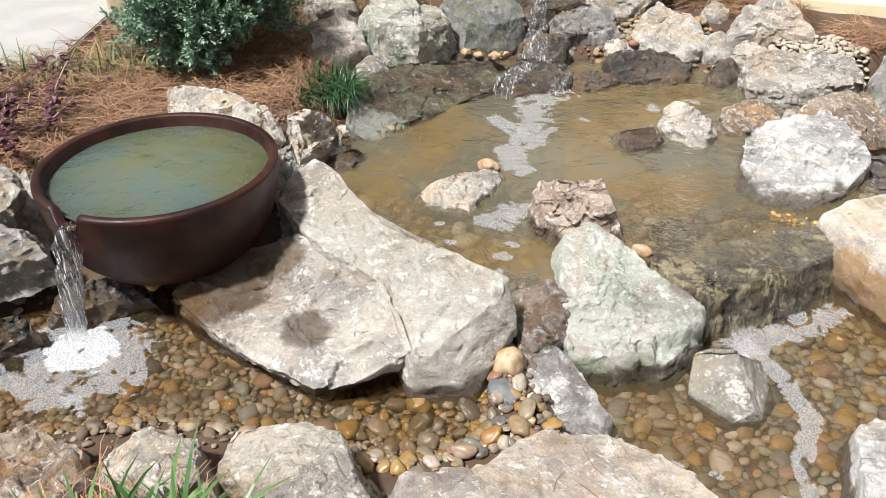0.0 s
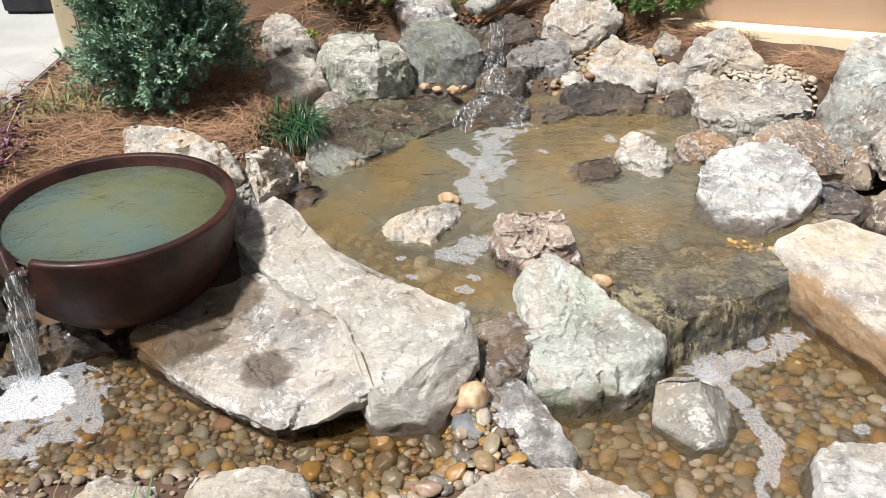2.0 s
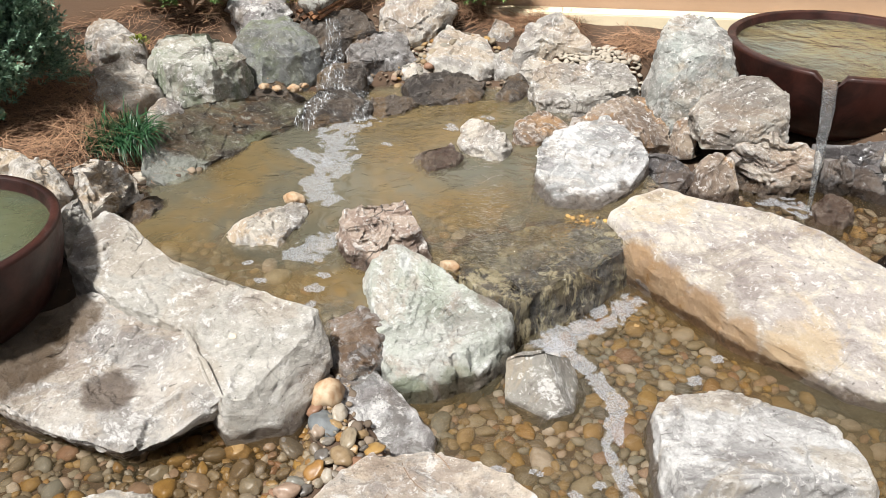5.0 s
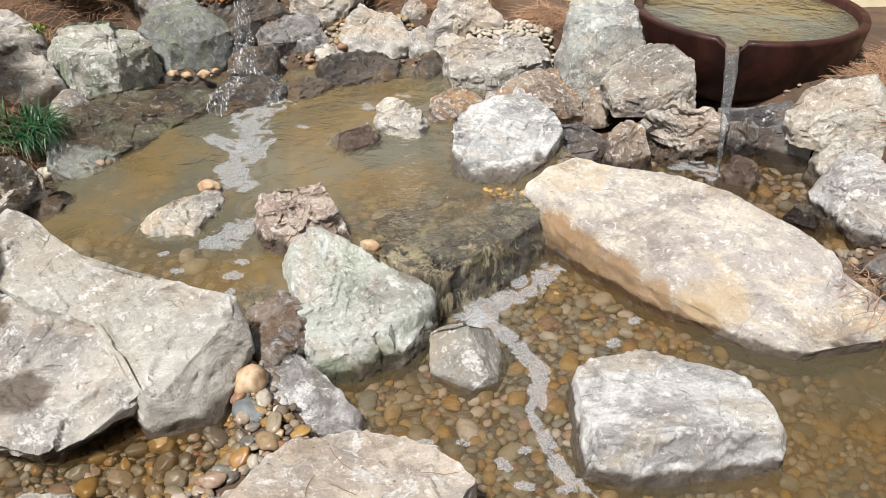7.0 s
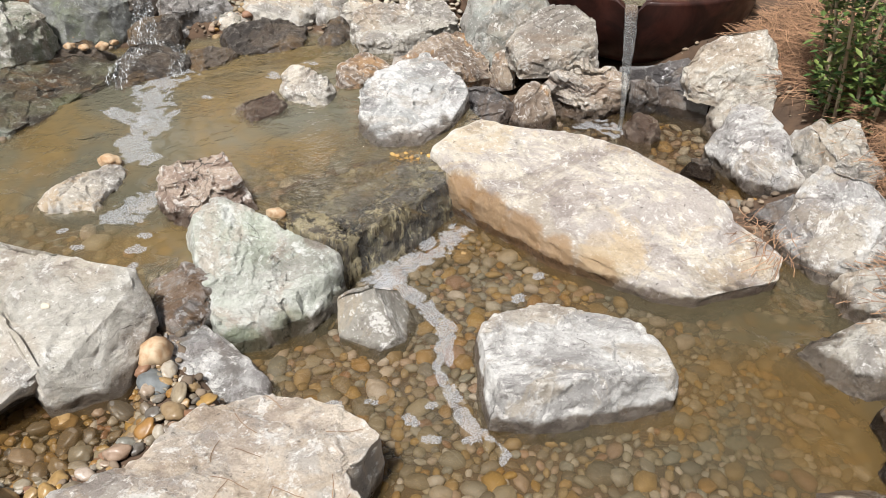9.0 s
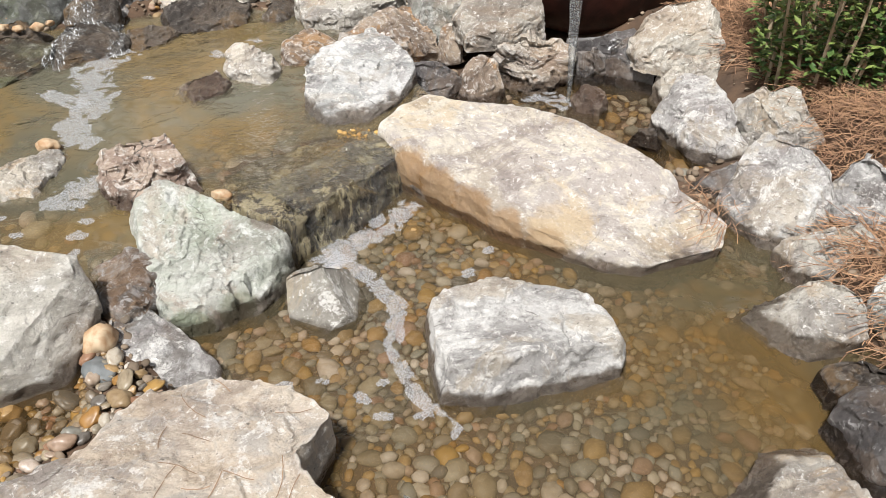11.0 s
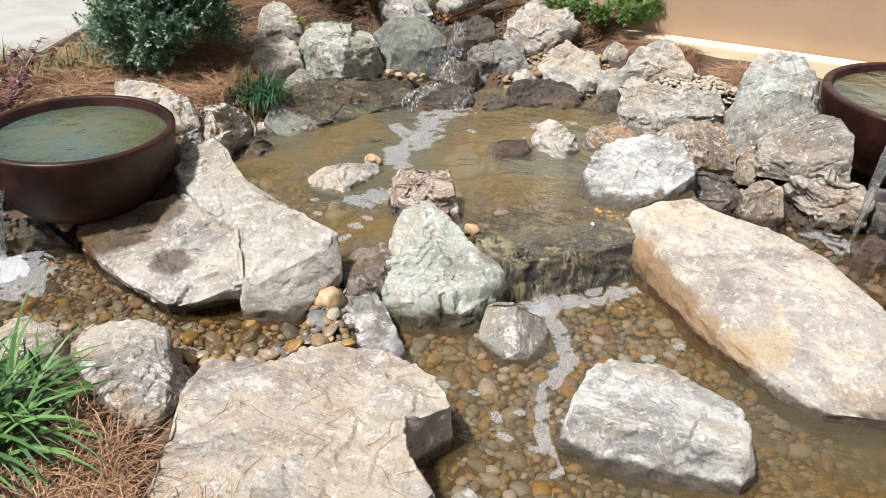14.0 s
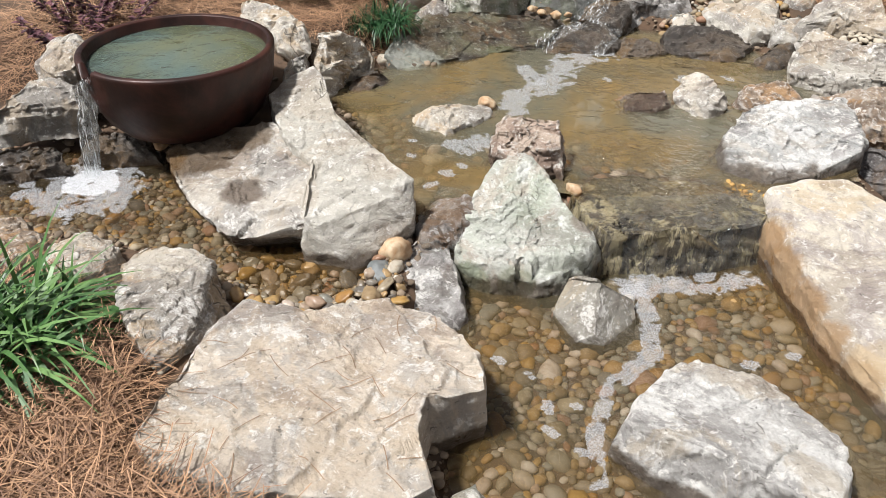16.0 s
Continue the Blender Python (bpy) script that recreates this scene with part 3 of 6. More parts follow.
def ground_height(x, y):
    u, v = (x - HX) / HSTEP, (y - HY) / HSTEP
    i, j = math.floor(u), math.floor(v)
    if not (0 <= i < HEIGHTS.shape[1] - 1 and 0 <= j < HEIGHTS.shape[0] - 1):
        return bank(x, y)
    u, v = u - i, v - j
    h = HEIGHTS[j:j + 2, i:i + 2]
    return float((h[0, 0] * (1 - u) + h[0, 1] * u) * (1 - v) + (h[1, 0] * (1 - u) + h[1, 1] * u) * v)


def ground():
    """One sheet of soil, fine near the pools and reaching the horizon."""
    xs = np.concatenate([[-400, -60, -15, -6, -4], np.arange(-3.2, 4.41, 0.06), [5, 8, 20, 80, 400]])
    ys = np.concatenate([[-400, -60, -15, -5, -2], np.arange(-0.8, 5.81, 0.06), [7, 10, 20, 80, 400]])
    verts = [(x, y, ground_height(x, y)) for y in ys for x in xs]
    w = len(xs)
    faces = [(j * w + i, j * w + i + 1, (j + 1) * w + i + 1, (j + 1) * w + i) for j in range(len(ys) - 1) for i in range(w - 1)]
    return tagged(placed("ground", mesh_of("ground", verts, faces), SOIL), "dark damp soil round the pools", "ground", kind="structure")


ground()


# ---- stones ----
rock('boulder', 'green', 'pale grey and mossy green pointed boulder standing in water', (0.54, 1.99), -0.14, [(-0.17, 0.20, 0.25), (-0.11, 0.23, 0.26), (-0.05, 0.27, 0.25), (0.13, 0.15, 0.21), (0.25, 0.02, 0.18), (0.23, -0.09, 0.14), (0.10, -0.205, 0.105), (-0.04, -0.215, 0.105), (-0.185, -0.205, 0.105), (-0.19, -0.09, 0.17)], 0.03, 0.000, 0.55, 2,
     cuts=[((0.112, 0.066, 0.215), (0.70, 0.47, 0.50)), ((-0.05, -0.212, 0.09), (-0.03, -0.95, 0.28)), ((0.21, -0.10, 0.13), (0.62, -0.60, 0.42)), ((-0.19, 0.0, 0.19), (-0.85, 0.0, 0.5))],
     ledges=[([(0.02, -0.32), (0.03, -0.175), (0.075, -0.195), (0.09, -0.155), (0.16, -0.14), (0.24, -0.08), (0.34, -0.12), (0.2, -0.34)], -0.05), ([(-0.2, -0.34), (-0.19, -0.19), (-0.06, -0.185), (-0.05, -0.34)], -0.012)],
     cracks=[([(0.0, 0.06), (0.05, -0.02), (0.04, -0.10), (0.09, -0.155)], 0.008), ([(-0.16, -0.12), (-0.05, -0.10), (0.04, -0.10)], 0.005)])
rock('boulder', 'brown', 'cracked pinkish brown stone standing in the pool', (0.43, 2.42), 0.00, [(-0.13, 0.04, 0.25), (-0.10, 0.09, 0.27), (-0.01, 0.11, 0.29), (0.13, 0.05, 0.30), (0.15, -0.06, 0.26), (0.05, -0.16, 0.26), (-0.09, -0.08, 0.24)], 0.020, 0.015, 0.9, 1, cuts=[((0.02, -0.12, 0.25), (0.25, -0.85, 0.35)), ((-0.12, -0.02, 0.23), (-0.9, -0.2, 0.4)), ((0.14, 0.0, 0.26), (0.9, 0.1, 0.35))], ledges=[([(-0.3, -0.3), (-0.3, 0.0), (-0.03, -0.02), (0.02, -0.3)], -0.02), ([(0.05, -0.3), (0.06, 0.0), (0.3, 0.02), (0.3, -0.3)], -0.012)], cracks=[([(-0.02, 0.12), (-0.01, 0.0), (0.0, -0.2)], 0.009), ([(-0.15, -0.06), (0.0, -0.03), (0.16, -0.05)], 0.008)])
rock('stone', 'brown', 'small brown stone beside the cracked boulder', (0.57, 2.34), 0.05, [(-0.05, -0.00, 0.20), (-0.01, 0.03, 0.23), (0.03, -0.00, 0.22), (0.03, -0.03, 0.18)], 0.010, 0.010, 1.0)
rock('stone', 'tan', 'light tan flat stone half sunk in the murky pool', (0.06, 2.67), 0.02, [(-0.17, -0.03, 0.16), (-0.09, 0.04, 0.19), (0.05, 0.10, 0.19), (0.14, 0.14, 0.17), (0.11, -0.01, 0.17), (0.04, -0.15, 0.17), (-0.09, -0.10, 0.16)], 0.030, 0.010, 1.0)
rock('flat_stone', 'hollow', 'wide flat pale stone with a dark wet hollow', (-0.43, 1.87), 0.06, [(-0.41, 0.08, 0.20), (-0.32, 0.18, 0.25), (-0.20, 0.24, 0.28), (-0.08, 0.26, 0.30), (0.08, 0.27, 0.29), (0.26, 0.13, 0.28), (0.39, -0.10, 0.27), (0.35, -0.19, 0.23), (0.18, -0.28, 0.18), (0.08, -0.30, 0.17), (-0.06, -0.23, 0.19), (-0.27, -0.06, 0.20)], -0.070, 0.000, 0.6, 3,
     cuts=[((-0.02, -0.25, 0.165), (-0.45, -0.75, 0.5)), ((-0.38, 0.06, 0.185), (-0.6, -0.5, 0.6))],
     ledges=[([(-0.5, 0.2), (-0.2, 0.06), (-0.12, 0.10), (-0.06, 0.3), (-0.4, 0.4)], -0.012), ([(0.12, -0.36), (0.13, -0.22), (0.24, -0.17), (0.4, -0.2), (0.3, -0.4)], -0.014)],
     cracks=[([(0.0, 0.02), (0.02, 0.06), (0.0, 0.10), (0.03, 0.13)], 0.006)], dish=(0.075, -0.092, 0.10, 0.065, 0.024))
rock('flat_stone', 'cleft', 'thick pale layered stone slab with a raised tail', (-0.19, 2.04), 0.06, [(-0.36, 0.22, 0.33), (-0.33, 0.38, 0.36), (-0.27, 0.44, 0.38), (-0.17, 0.33, 0.37), (-0.05, 0.16, 0.35), (0.13, 0.03, 0.33), (0.28, -0.10, 0.31), (0.37, -0.15, 0.30), (0.39, -0.22, 0.28), (0.27, -0.42, 0.26), (0.09, -0.42, 0.255), (0.05, -0.30, 0.28), (-0.02, -0.13, 0.29), (-0.17, -0.01, 0.30)], 0.0, 0.000, 0.5, 4,
     cuts=[((0.255, -0.255, 0.31), (0.62, -0.62, 0.50)), ((0.22, -0.39, 0.24), (0.30, -0.88, 0.35)), ((-0.30, 0.40, 0.36), (-0.5, 0.6, 0.55))],
     ledges=[([(0.10, -0.5), (0.13, -0.34), (0.22, -0.24), (0.30, -0.21), (0.5, -0.2), (0.4, -0.5)], -0.018), ([(-0.5, 0.10), (-0.28, 0.14), (-0.17, 0.27), (-0.1, 0.6), (-0.5, 0.6)], 0.016)],
     cracks=[([(-0.33, 0.22), (-0.24, 0.24), (-0.17, 0.27)], 0.010)])
rock('flat_stone', 'wetpale', 'smooth wet pale stone in the narrow outflow', (0.28, 1.68), -0.06, [(-0.09, 0.06, 0.115), (-0.07, 0.14, 0.125), (0.05, 0.15, 0.12), (0.11, 0.03, 0.085), (0.16, -0.08, 0.05), (0.13, -0.15, 0.04), (-0.07, -0.15, 0.075), (-0.12, -0.05, 0.10)], 0.030, 0.000, 0.6)
rock('stone', 'wetfall', 'wet brown jagged stone in the narrow outflow', (0.28, 1.95), 0.00, [(-0.09, 0.01, 0.13), (-0.07, 0.09, 0.165), (-0.00, 0.12, 0.17), (0.07, 0.08, 0.17), (0.08, -0.05, 0.15), (0.05, -0.15, 0.13), (-0.05, -0.12, 0.12)], 0.010, 0.000, 1.3)
rock('stone', 'wedge', 'grey angular pyramid-shaped stone standing in shallow water', (0.83, 1.74), -0.08, [(-0.12, -0.02, 0.15), (-0.09, 0.07, 0.16), (0.0, 0.13, 0.16), (0.10, 0.08, 0.15), (0.14, -0.02, 0.14), (0.05, -0.12, 0.14), (-0.04, -0.13, 0.14)], 0.012, 0.0, 0.22, 1, cuts=[((0.0, 0.0, 0.125), (-0.60, -0.50, 0.72)), ((0.0, 0.0, 0.125), (0.72, -0.25, 0.65)), ((0.0, 0.02, 0.125), (0.1, 0.8, 0.6))])
rock('boulder', 'white', 'chalky white and grey boulder standing in shallow water', (1.26, 1.28), -0.14, [(-0.17, 0.24, 0.08), (-0.06, 0.26, 0.08), (0.10, 0.23, 0.08), (0.23, 0.07, 0.10), (0.25, -0.07, 0.115), (0.235, -0.16, 0.13), (0.18, -0.20, 0.14), (0.05, -0.185, 0.165), (-0.08, -0.15, 0.175), (-0.20, -0.12, 0.17), (-0.28, -0.08, 0.15), (-0.24, 0.08, 0.12)], 0.045, 0.000, 0.5, 5,
     cuts=[((-0.06, -0.155, 0.168), (-0.12, -0.70, 0.58)), ((-0.265, -0.03, 0.14), (-0.85, 0.15, 0.45)), ((0.24, -0.10, 0.105), (0.8, -0.25, 0.5))],
     ledges=[([(-0.4, -0.4), (-0.3, -0.09), (-0.1, -0.13), (0.06, -0.165), (0.3, -0.14), (0.3, -0.4)], -0.012), ([(0.05, -0.17), (0.07, -0.10), (0.13, -0.02), (0.4, 0.0), (0.4, -0.3)], -0.008), ([(-0.3, 0.02), (-0.15, 0.05), (-0.1, 0.3), (-0.3, 0.3)], -0.012)],
     cracks=[([(-0.02, -0.16), (0.05, -0.165), (0.075, -0.10), (0.13, -0.02)], 0.014), ([(-0.3, -0.16), (0.0, -0.235), (0.3, -0.22)], 0.010), ([(-0.3, -0.20), (0.0, -0.27), (0.3, -0.25)], 0.008)])
rock('stone', 'pale', 'low grey stone barely above the water', (1.26, 1.50), -0.14, [(-0.21, 0.01, 0.03), (-0.11, 0.07, 0.03), (0.10, 0.07, 0.03), (0.23, -0.00, 0.02), (0.16, -0.08, 0.01), (-0.16, -0.07, 0.02)], 0.020, 0.000, 1.0)
rock('rock_slab', 'slab', 'huge smooth cream slab slanting into the lower pool', (1.77, 1.92), -0.14, [(-0.46, 0.49, 0.18), (-0.33, 0.55, 0.20), (-0.21, 0.58, 0.21), (-0.09, 0.49, 0.21), (0.10, 0.36, 0.20), (0.25, 0.15, 0.19), (0.31, 0.04, 0.17), (0.35, -0.09, 0.16), (0.35, -0.23, 0.15), (0.33, -0.32, 0.13), (0.41, -0.50, 0.09), (0.33, -0.57, 0.06), (0.03, -0.53, 0.05), (-0.08, -0.45, 0.06), (-0.19, -0.31, 0.08), (-0.30, -0.13, 0.11), (-0.38, 0.13, 0.15), (-0.46, 0.32, 0.17)], -0.020, 0.000, 0.4, 6,
     cuts=[((-0.335, 0.05, 0.142), (-0.80, -0.28, 0.46)), ((-0.12, -0.36, 0.07), (-0.62, -0.55, 0.42)), ((0.30, 0.08, 0.175), (0.72, 0.35, 0.6))],
     ledges=[([(-0.6, 0.6), (-0.42, 0.4), (-0.22, 0.15), (-0.14, 0.3), (-0.16, 0.7)], 0.006), ([(0.0, -0.6), (0.02, -0.46), (0.2, -0.40), (0.3, -0.30), (0.5, -0.3), (0.5, -0.7)], -0.010)])
rock('boulder', 'striped', 'rounded grey and white striped boulder at the pool edge', (1.39, 2.80), 0.00, [(-0.29, -0.14, 0.19), (-0.19, 0.15, 0.24), (-0.03, 0.29, 0.25), (0.20, 0.31, 0.26), (0.28, 0.11, 0.25), (0.25, -0.03, 0.21), (0.10, -0.19, 0.18), (-0.09, -0.29, 0.16), (-0.24, -0.22, 0.16)], 0.015, 0.030, 0.55, 2, cuts=[((0.10, -0.18, 0.19), (0.25, -0.7, 0.6)), ((-0.22, -0.1, 0.2), (-0.75, -0.2, 0.6)), ((0.25, 0.1, 0.24), (0.8, 0.1, 0.5))], ledges=[([(-0.4, -0.4), (-0.25, 0.05), (-0.05, -0.05), (0.1, -0.12), (0.12, -0.4)], -0.016), ([(0.0, 0.0), (0.05, 0.4), (0.4, 0.4), (0.3, 0.0)], 0.010)], cracks=[([(-0.2, 0.1), (-0.12, -0.02), (-0.15, -0.2)], 0.010)])
rock('stone', 'tan', 'squarish cream stone beside the pool', (1.04, 3.16), 0.06, [(-0.11, 0.07, 0.21), (-0.03, 0.12, 0.23), (0.11, 0.03, 0.22), (0.10, -0.06, 0.20), (0.03, -0.13, 0.18), (-0.09, -0.02, 0.19)], 0.010, 0.005, 1.0)
rock('stone', 'brown', 'low wet brown stone in the pool', (0.82, 3.10), 0.04, [(-0.12, 0.01, 0.16), (-0.06, 0.10, 0.19), (0.09, 0.10, 0.19), (0.12, 0.01, 0.17), (0.04, -0.10, 0.16), (-0.07, -0.12, 0.16)], 0.020, 0.010, 1.0)
rock('stone', 'rust', 'rust-brown stone beside the pool', (1.32, 3.24), 0.05, [(-0.16, -0.10, 0.17), (-0.10, 0.03, 0.20), (0.04, 0.13, 0.21), (0.17, 0.09, 0.21), (0.11, -0.05, 0.19), (-0.06, -0.10, 0.17)], 0.010, 0.010, 1.0)
rock('ledge_stone', 'pale', 'long layered grey ledge stone above the pool', (1.67, 3.64), 0.08, [(-0.25, 0.04, 0.25), (-0.19, 0.13, 0.27), (-0.08, 0.15, 0.28), (0.11, 0.13, 0.28), (0.28, 0.09, 0.26), (0.30, -0.08, 0.24), (0.07, -0.20, 0.225), (-0.26, -0.12, 0.20)], 0.010, 0.000, 0.7, 2, cuts=[((-0.05, -0.17, 0.20), (0.15, -0.9, 0.3))], cracks=[([(-0.4, -0.12), (0.0, -0.15), (0.4, -0.06)], 0.014)])
rock('boulder', 'rust', 'orange-stained stone under the layered ledge', (1.79, 3.27), 0.03, [(-0.33, -0.03, 0.20), (-0.14, 0.11, 0.21), (0.17, 0.21, 0.22), (0.23, 0.01, 0.17), (0.14, -0.14, 0.13), (-0.07, -0.16, 0.18)], 0.020, 0.010, 1.0)
rock('boulder', 'upright', 'tall upright grey-green boulder beside the big bowl', (2.14, 3.40), 0.10, [(-0.16, 0.05, 0.48), (-0.07, 0.15, 0.55), (0.03, 0.15, 0.58), (0.14, 0.11, 0.58), (0.19, 0.00, 0.50), (0.11, -0.17, 0.46), (-0.05, -0.18, 0.47), (-0.19, -0.12, 0.42)], 0.080, 0.010, 0.6, 2, cuts=[((0.0, -0.15, 0.5), (-0.2, -0.9, 0.4)), ((-0.15, 0.0, 0.46), (-0.8, -0.25, 0.55))], ledges=[([(0.06, -0.3), (0.06, 0.3), (0.11, 0.3), (0.11, -0.3)], -0.009), ([(0.11, -0.3), (0.11, 0.3), (0.3, 0.3), (0.3, -0.3)], -0.012)])
rock('boulder', 'grey', 'blunt grey boulder leaning under the big bowl', (2.19, 3.01), 0.16, [(-0.21, 0.11, 0.28), (-0.09, 0.18, 0.34), (0.04, 0.10, 0.40), (0.16, 0.07, 0.41), (0.17, -0.09, 0.38), (0.17, -0.11, 0.30), (-0.01, -0.16, 0.27), (-0.23, -0.10, 0.24)], 0.000, 0.020, 0.6, 2, cuts=[((0.0, -0.14, 0.30), (0.0, -0.8, 0.55)), ((-0.15, 0.05, 0.32), (-0.5, 0.3, 0.75))])
rock('stone', 'rust', 'small tan stone wedged under a boulder', (1.99, 3.10), 0.05, [(-0.06, 0.01, 0.18), (-0.00, 0.08, 0.21), (0.05, 0.07, 0.22), (0.04, -0.04, 0.19), (0.01, -0.06, 0.14), (-0.05, -0.05, 0.14)], 0.010, 0.010, 0.9)
rock('stone', 'slate', 'dark blue-black wet stone', (1.75, 2.83), -0.05, [(-0.13, 0.02, 0.10), (-0.09, 0.05, 0.19), (0.08, 0.06, 0.20), (0.12, -0.02, 0.15), (0.07, -0.06, 0.08), (-0.05, -0.05, 0.06)], 0.010, 0.010, 1.0)
rock('boulder', 'rust', 'rounded brown boulder above the bowl pool', (1.96, 2.76), -0.08, [(-0.11, 0.01, 0.12), (-0.06, 0.09, 0.18), (0.06, 0.11, 0.19), (0.11, 0.01, 0.15), (0.11, -0.05, 0.09), (-0.01, -0.10, 0.05), (-0.10, -0.07, 0.07)], 0.010, 0.020, 1.0)
rock('boulder', 'layer', 'layered brown rock beneath the big bowl', (2.24, 2.80), -0.08, [(-0.20, 0.10, 0.18), (-0.11, 0.11, 0.22), (-0.02, 0.06, 0.25), (0.15, -0.01, 0.24), (0.17, -0.09, 0.21), (0.16, -0.12, 0.12), (-0.04, -0.10, 0.08), (-0.12, 0.04, 0.09)], 0.010, 0.010, 1.4)
rock('stone', 'slate', 'dark grey stone beneath the big bowl', (2.50, 2.67), -0.08, [(-0.06, 0.04, 0.15), (-0.01, 0.01, 0.20), (0.04, -0.01, 0.20), (0.05, -0.03, 0.08), (-0.03, -0.01, 0.06)], 0.010, 0.010, 1.2)
rock('boulder', 'slate', 'dark fractured rock beneath the big bowl', (2.66, 2.59), -0.10, [(-0.12, 0.05, 0.19), (-0.05, 0.04, 0.24), (0.04, 0.02, 0.25), (0.13, -0.01, 0.13), (0.11, -0.11, 0.04), (-0.02, -0.03, 0.05), (-0.09, 0.04, 0.07)], 0.010, 0.010, 1.2)
rock('boulder', 'grey', 'blunt grey boulder propping the big bowl', (2.77, 2.46), 0.12, [(-0.15, 0.12, 0.29), (-0.04, 0.13, 0.35), (0.09, 0.10, 0.40), (0.22, -0.03, 0.42), (0.15, -0.17, 0.38), (0.01, -0.10, 0.30), (-0.11, -0.08, 0.22), (-0.17, 0.03, 0.22)], 0.000, 0.015, 0.9)
rock('boulder', 'grey', 'grey-green stone at the pine straw edge', (2.77, 2.32), -0.02, [(-0.09, 0.10, 0.16), (0.02, 0.11, 0.22), (0.11, 0.04, 0.27), (0.11, -0.08, 0.25), (0.02, -0.14, 0.20), (-0.06, -0.05, 0.14), (-0.11, 0.03, 0.12)], 0.010, 0.010, 0.9)
rock('stone', 'brown', 'wet brown stone where the spout lands', (2.36, 2.48), -0.14, [(-0.07, 0.05, 0.05), (-0.00, 0.08, 0.08), (0.10, 0.05, 0.08), (0.07, -0.04, 0.06), (-0.01, -0.09, 0.03), (-0.09, -0.03, 0.02)], 0.020, 0.010, 1.0)
rock('stone', 'dark', 'dark stone in the bowl pool', (2.36, 2.07), -0.14, [(-0.09, 0.05, 0.03), (-0.04, 0.07, 0.06), (0.09, 0.03, 0.06), (0.09, -0.05, 0.05), (0.01, -0.10, 0.02), (-0.05, -0.00, 0.02)], 0.020, 0.010, 1.1)
rock('boulder', 'white', 'chalky white block at the pool edge', (2.57, 2.00), -0.12, [(-0.10, 0.19, 0.12), (-0.00, 0.22, 0.18), (0.09, 0.18, 0.24), (0.10, 0.01, 0.22), (0.07, -0.18, 0.18), (0.07, -0.19, 0.13), (-0.02, -0.16, 0.10), (-0.11, -0.10, 0.06), (-0.10, 0.04, 0.10)], 0.010, 0.015, 0.9)
rock('boulder', 'pale', 'grey creased stone in pine straw', (2.76, 1.79), 0.06, [(-0.06, 0.17, 0.24), (-0.01, 0.16, 0.27), (0.01, 0.07, 0.26), (0.11, 0.04, 0.28), (0.06, -0.08, 0.27), (0.06, -0.17, 0.22), (0.00, -0.19, 0.17), (-0.10, -0.08, 0.19), (-0.08, 0.07, 0.21)], 0.010, 0.010, 1.0)
rock('boulder', 'white', 'large chalky white boulder at the pool edge', (2.41, 1.43), -0.12, [(-0.13, 0.14, 0.13), (-0.01, 0.19, 0.21), (0.08, 0.17, 0.29), (0.11, 0.05, 0.29), (0.11, -0.09, 0.25), (0.10, -0.15, 0.19), (0.06, -0.16, 0.15), (-0.05, -0.13, 0.11), (-0.13, -0.08, 0.06), (-0.14, 0.06, 0.09)], 0.020, 0.03, 0.6, 2, cuts=[((-0.08, 0.0, 0.16), (-0.75, -0.15, 0.6)), ((0.02, -0.13, 0.17), (-0.1, -0.85, 0.45)), ((0.09, 0.05, 0.28), (0.7, 0.2, 0.6))])
rock('stone', 'slate', 'low purple-grey stone between boulders', (2.38, 1.67), -0.10, [(-0.09, 0.05, 0.09), (-0.01, 0.06, 0.11), (0.13, 0.03, 0.13), (0.07, -0.05, 0.10), (-0.04, -0.08, 0.06), (-0.06, -0.01, 0.05)], 0.020, 0.000, 1.0)
rock('boulder', 'white', 'pointed pale stone in pine straw', (2.59, 1.24), 0.08, [(-0.05, 0.10, 0.24), (0.01, 0.10, 0.30), (0.04, 0.07, 0.34), (0.06, -0.00, 0.31), (0.04, -0.12, 0.27), (-0.00, -0.15, 0.19), (-0.02, -0.04, 0.16), (-0.07, 0.04, 0.18)], 0.010, 0.020, 0.9)
rock('boulder', 'pale', 'grooved grey boulder at the pool edge', (2.36, 1.12), -0.12, [(-0.10, 0.14, 0.12), (-0.02, 0.12, 0.16), (0.05, 0.09, 0.21), (0.11, -0.01, 0.22), (0.11, -0.12, 0.18), (0.07, -0.15, 0.10), (-0.05, -0.10, 0.07), (-0.16, 0.04, 0.06)], 0.010, 0.020, 0.9)
rock('boulder', 'pale', 'smooth grey stone sloping into the lower pool', (2.07, 0.96), -0.14, [(-0.15, 0.15, 0.03), (-0.08, 0.15, 0.07), (0.07, 0.09, 0.14), (0.14, 0.01, 0.15), (0.15, -0.08, 0.14), (0.09, -0.13, 0.09), (0.01, -0.12, 0.06), (-0.09, -0.10, 0.03), (-0.14, 0.03, 0.02)], 0.020, 0.010, 0.9)
rock('boulder', 'upright', 'greenish stone at the pine straw edge', (2.30, 0.85), 0.00, [(-0.07, 0.04, 0.15), (0.05, 0.06, 0.20), (0.07, -0.01, 0.22), (0.01, -0.09, 0.18), (-0.06, -0.00, 0.11)], 0.010, 0.020, 0.9)
rock('stone', 'dark', 'dark grey stone at the pool edge', (1.98, 0.70), -0.10, [(-0.06, 0.09, 0.06), (-0.01, 0.09, 0.10), (0.06, 0.05, 0.13), (0.07, -0.05, 0.15), (0.06, -0.14, 0.12), (-0.03, -0.05, 0.08), (-0.10, 0.01, 0.05)], 0.010, 0.010, 1.0)
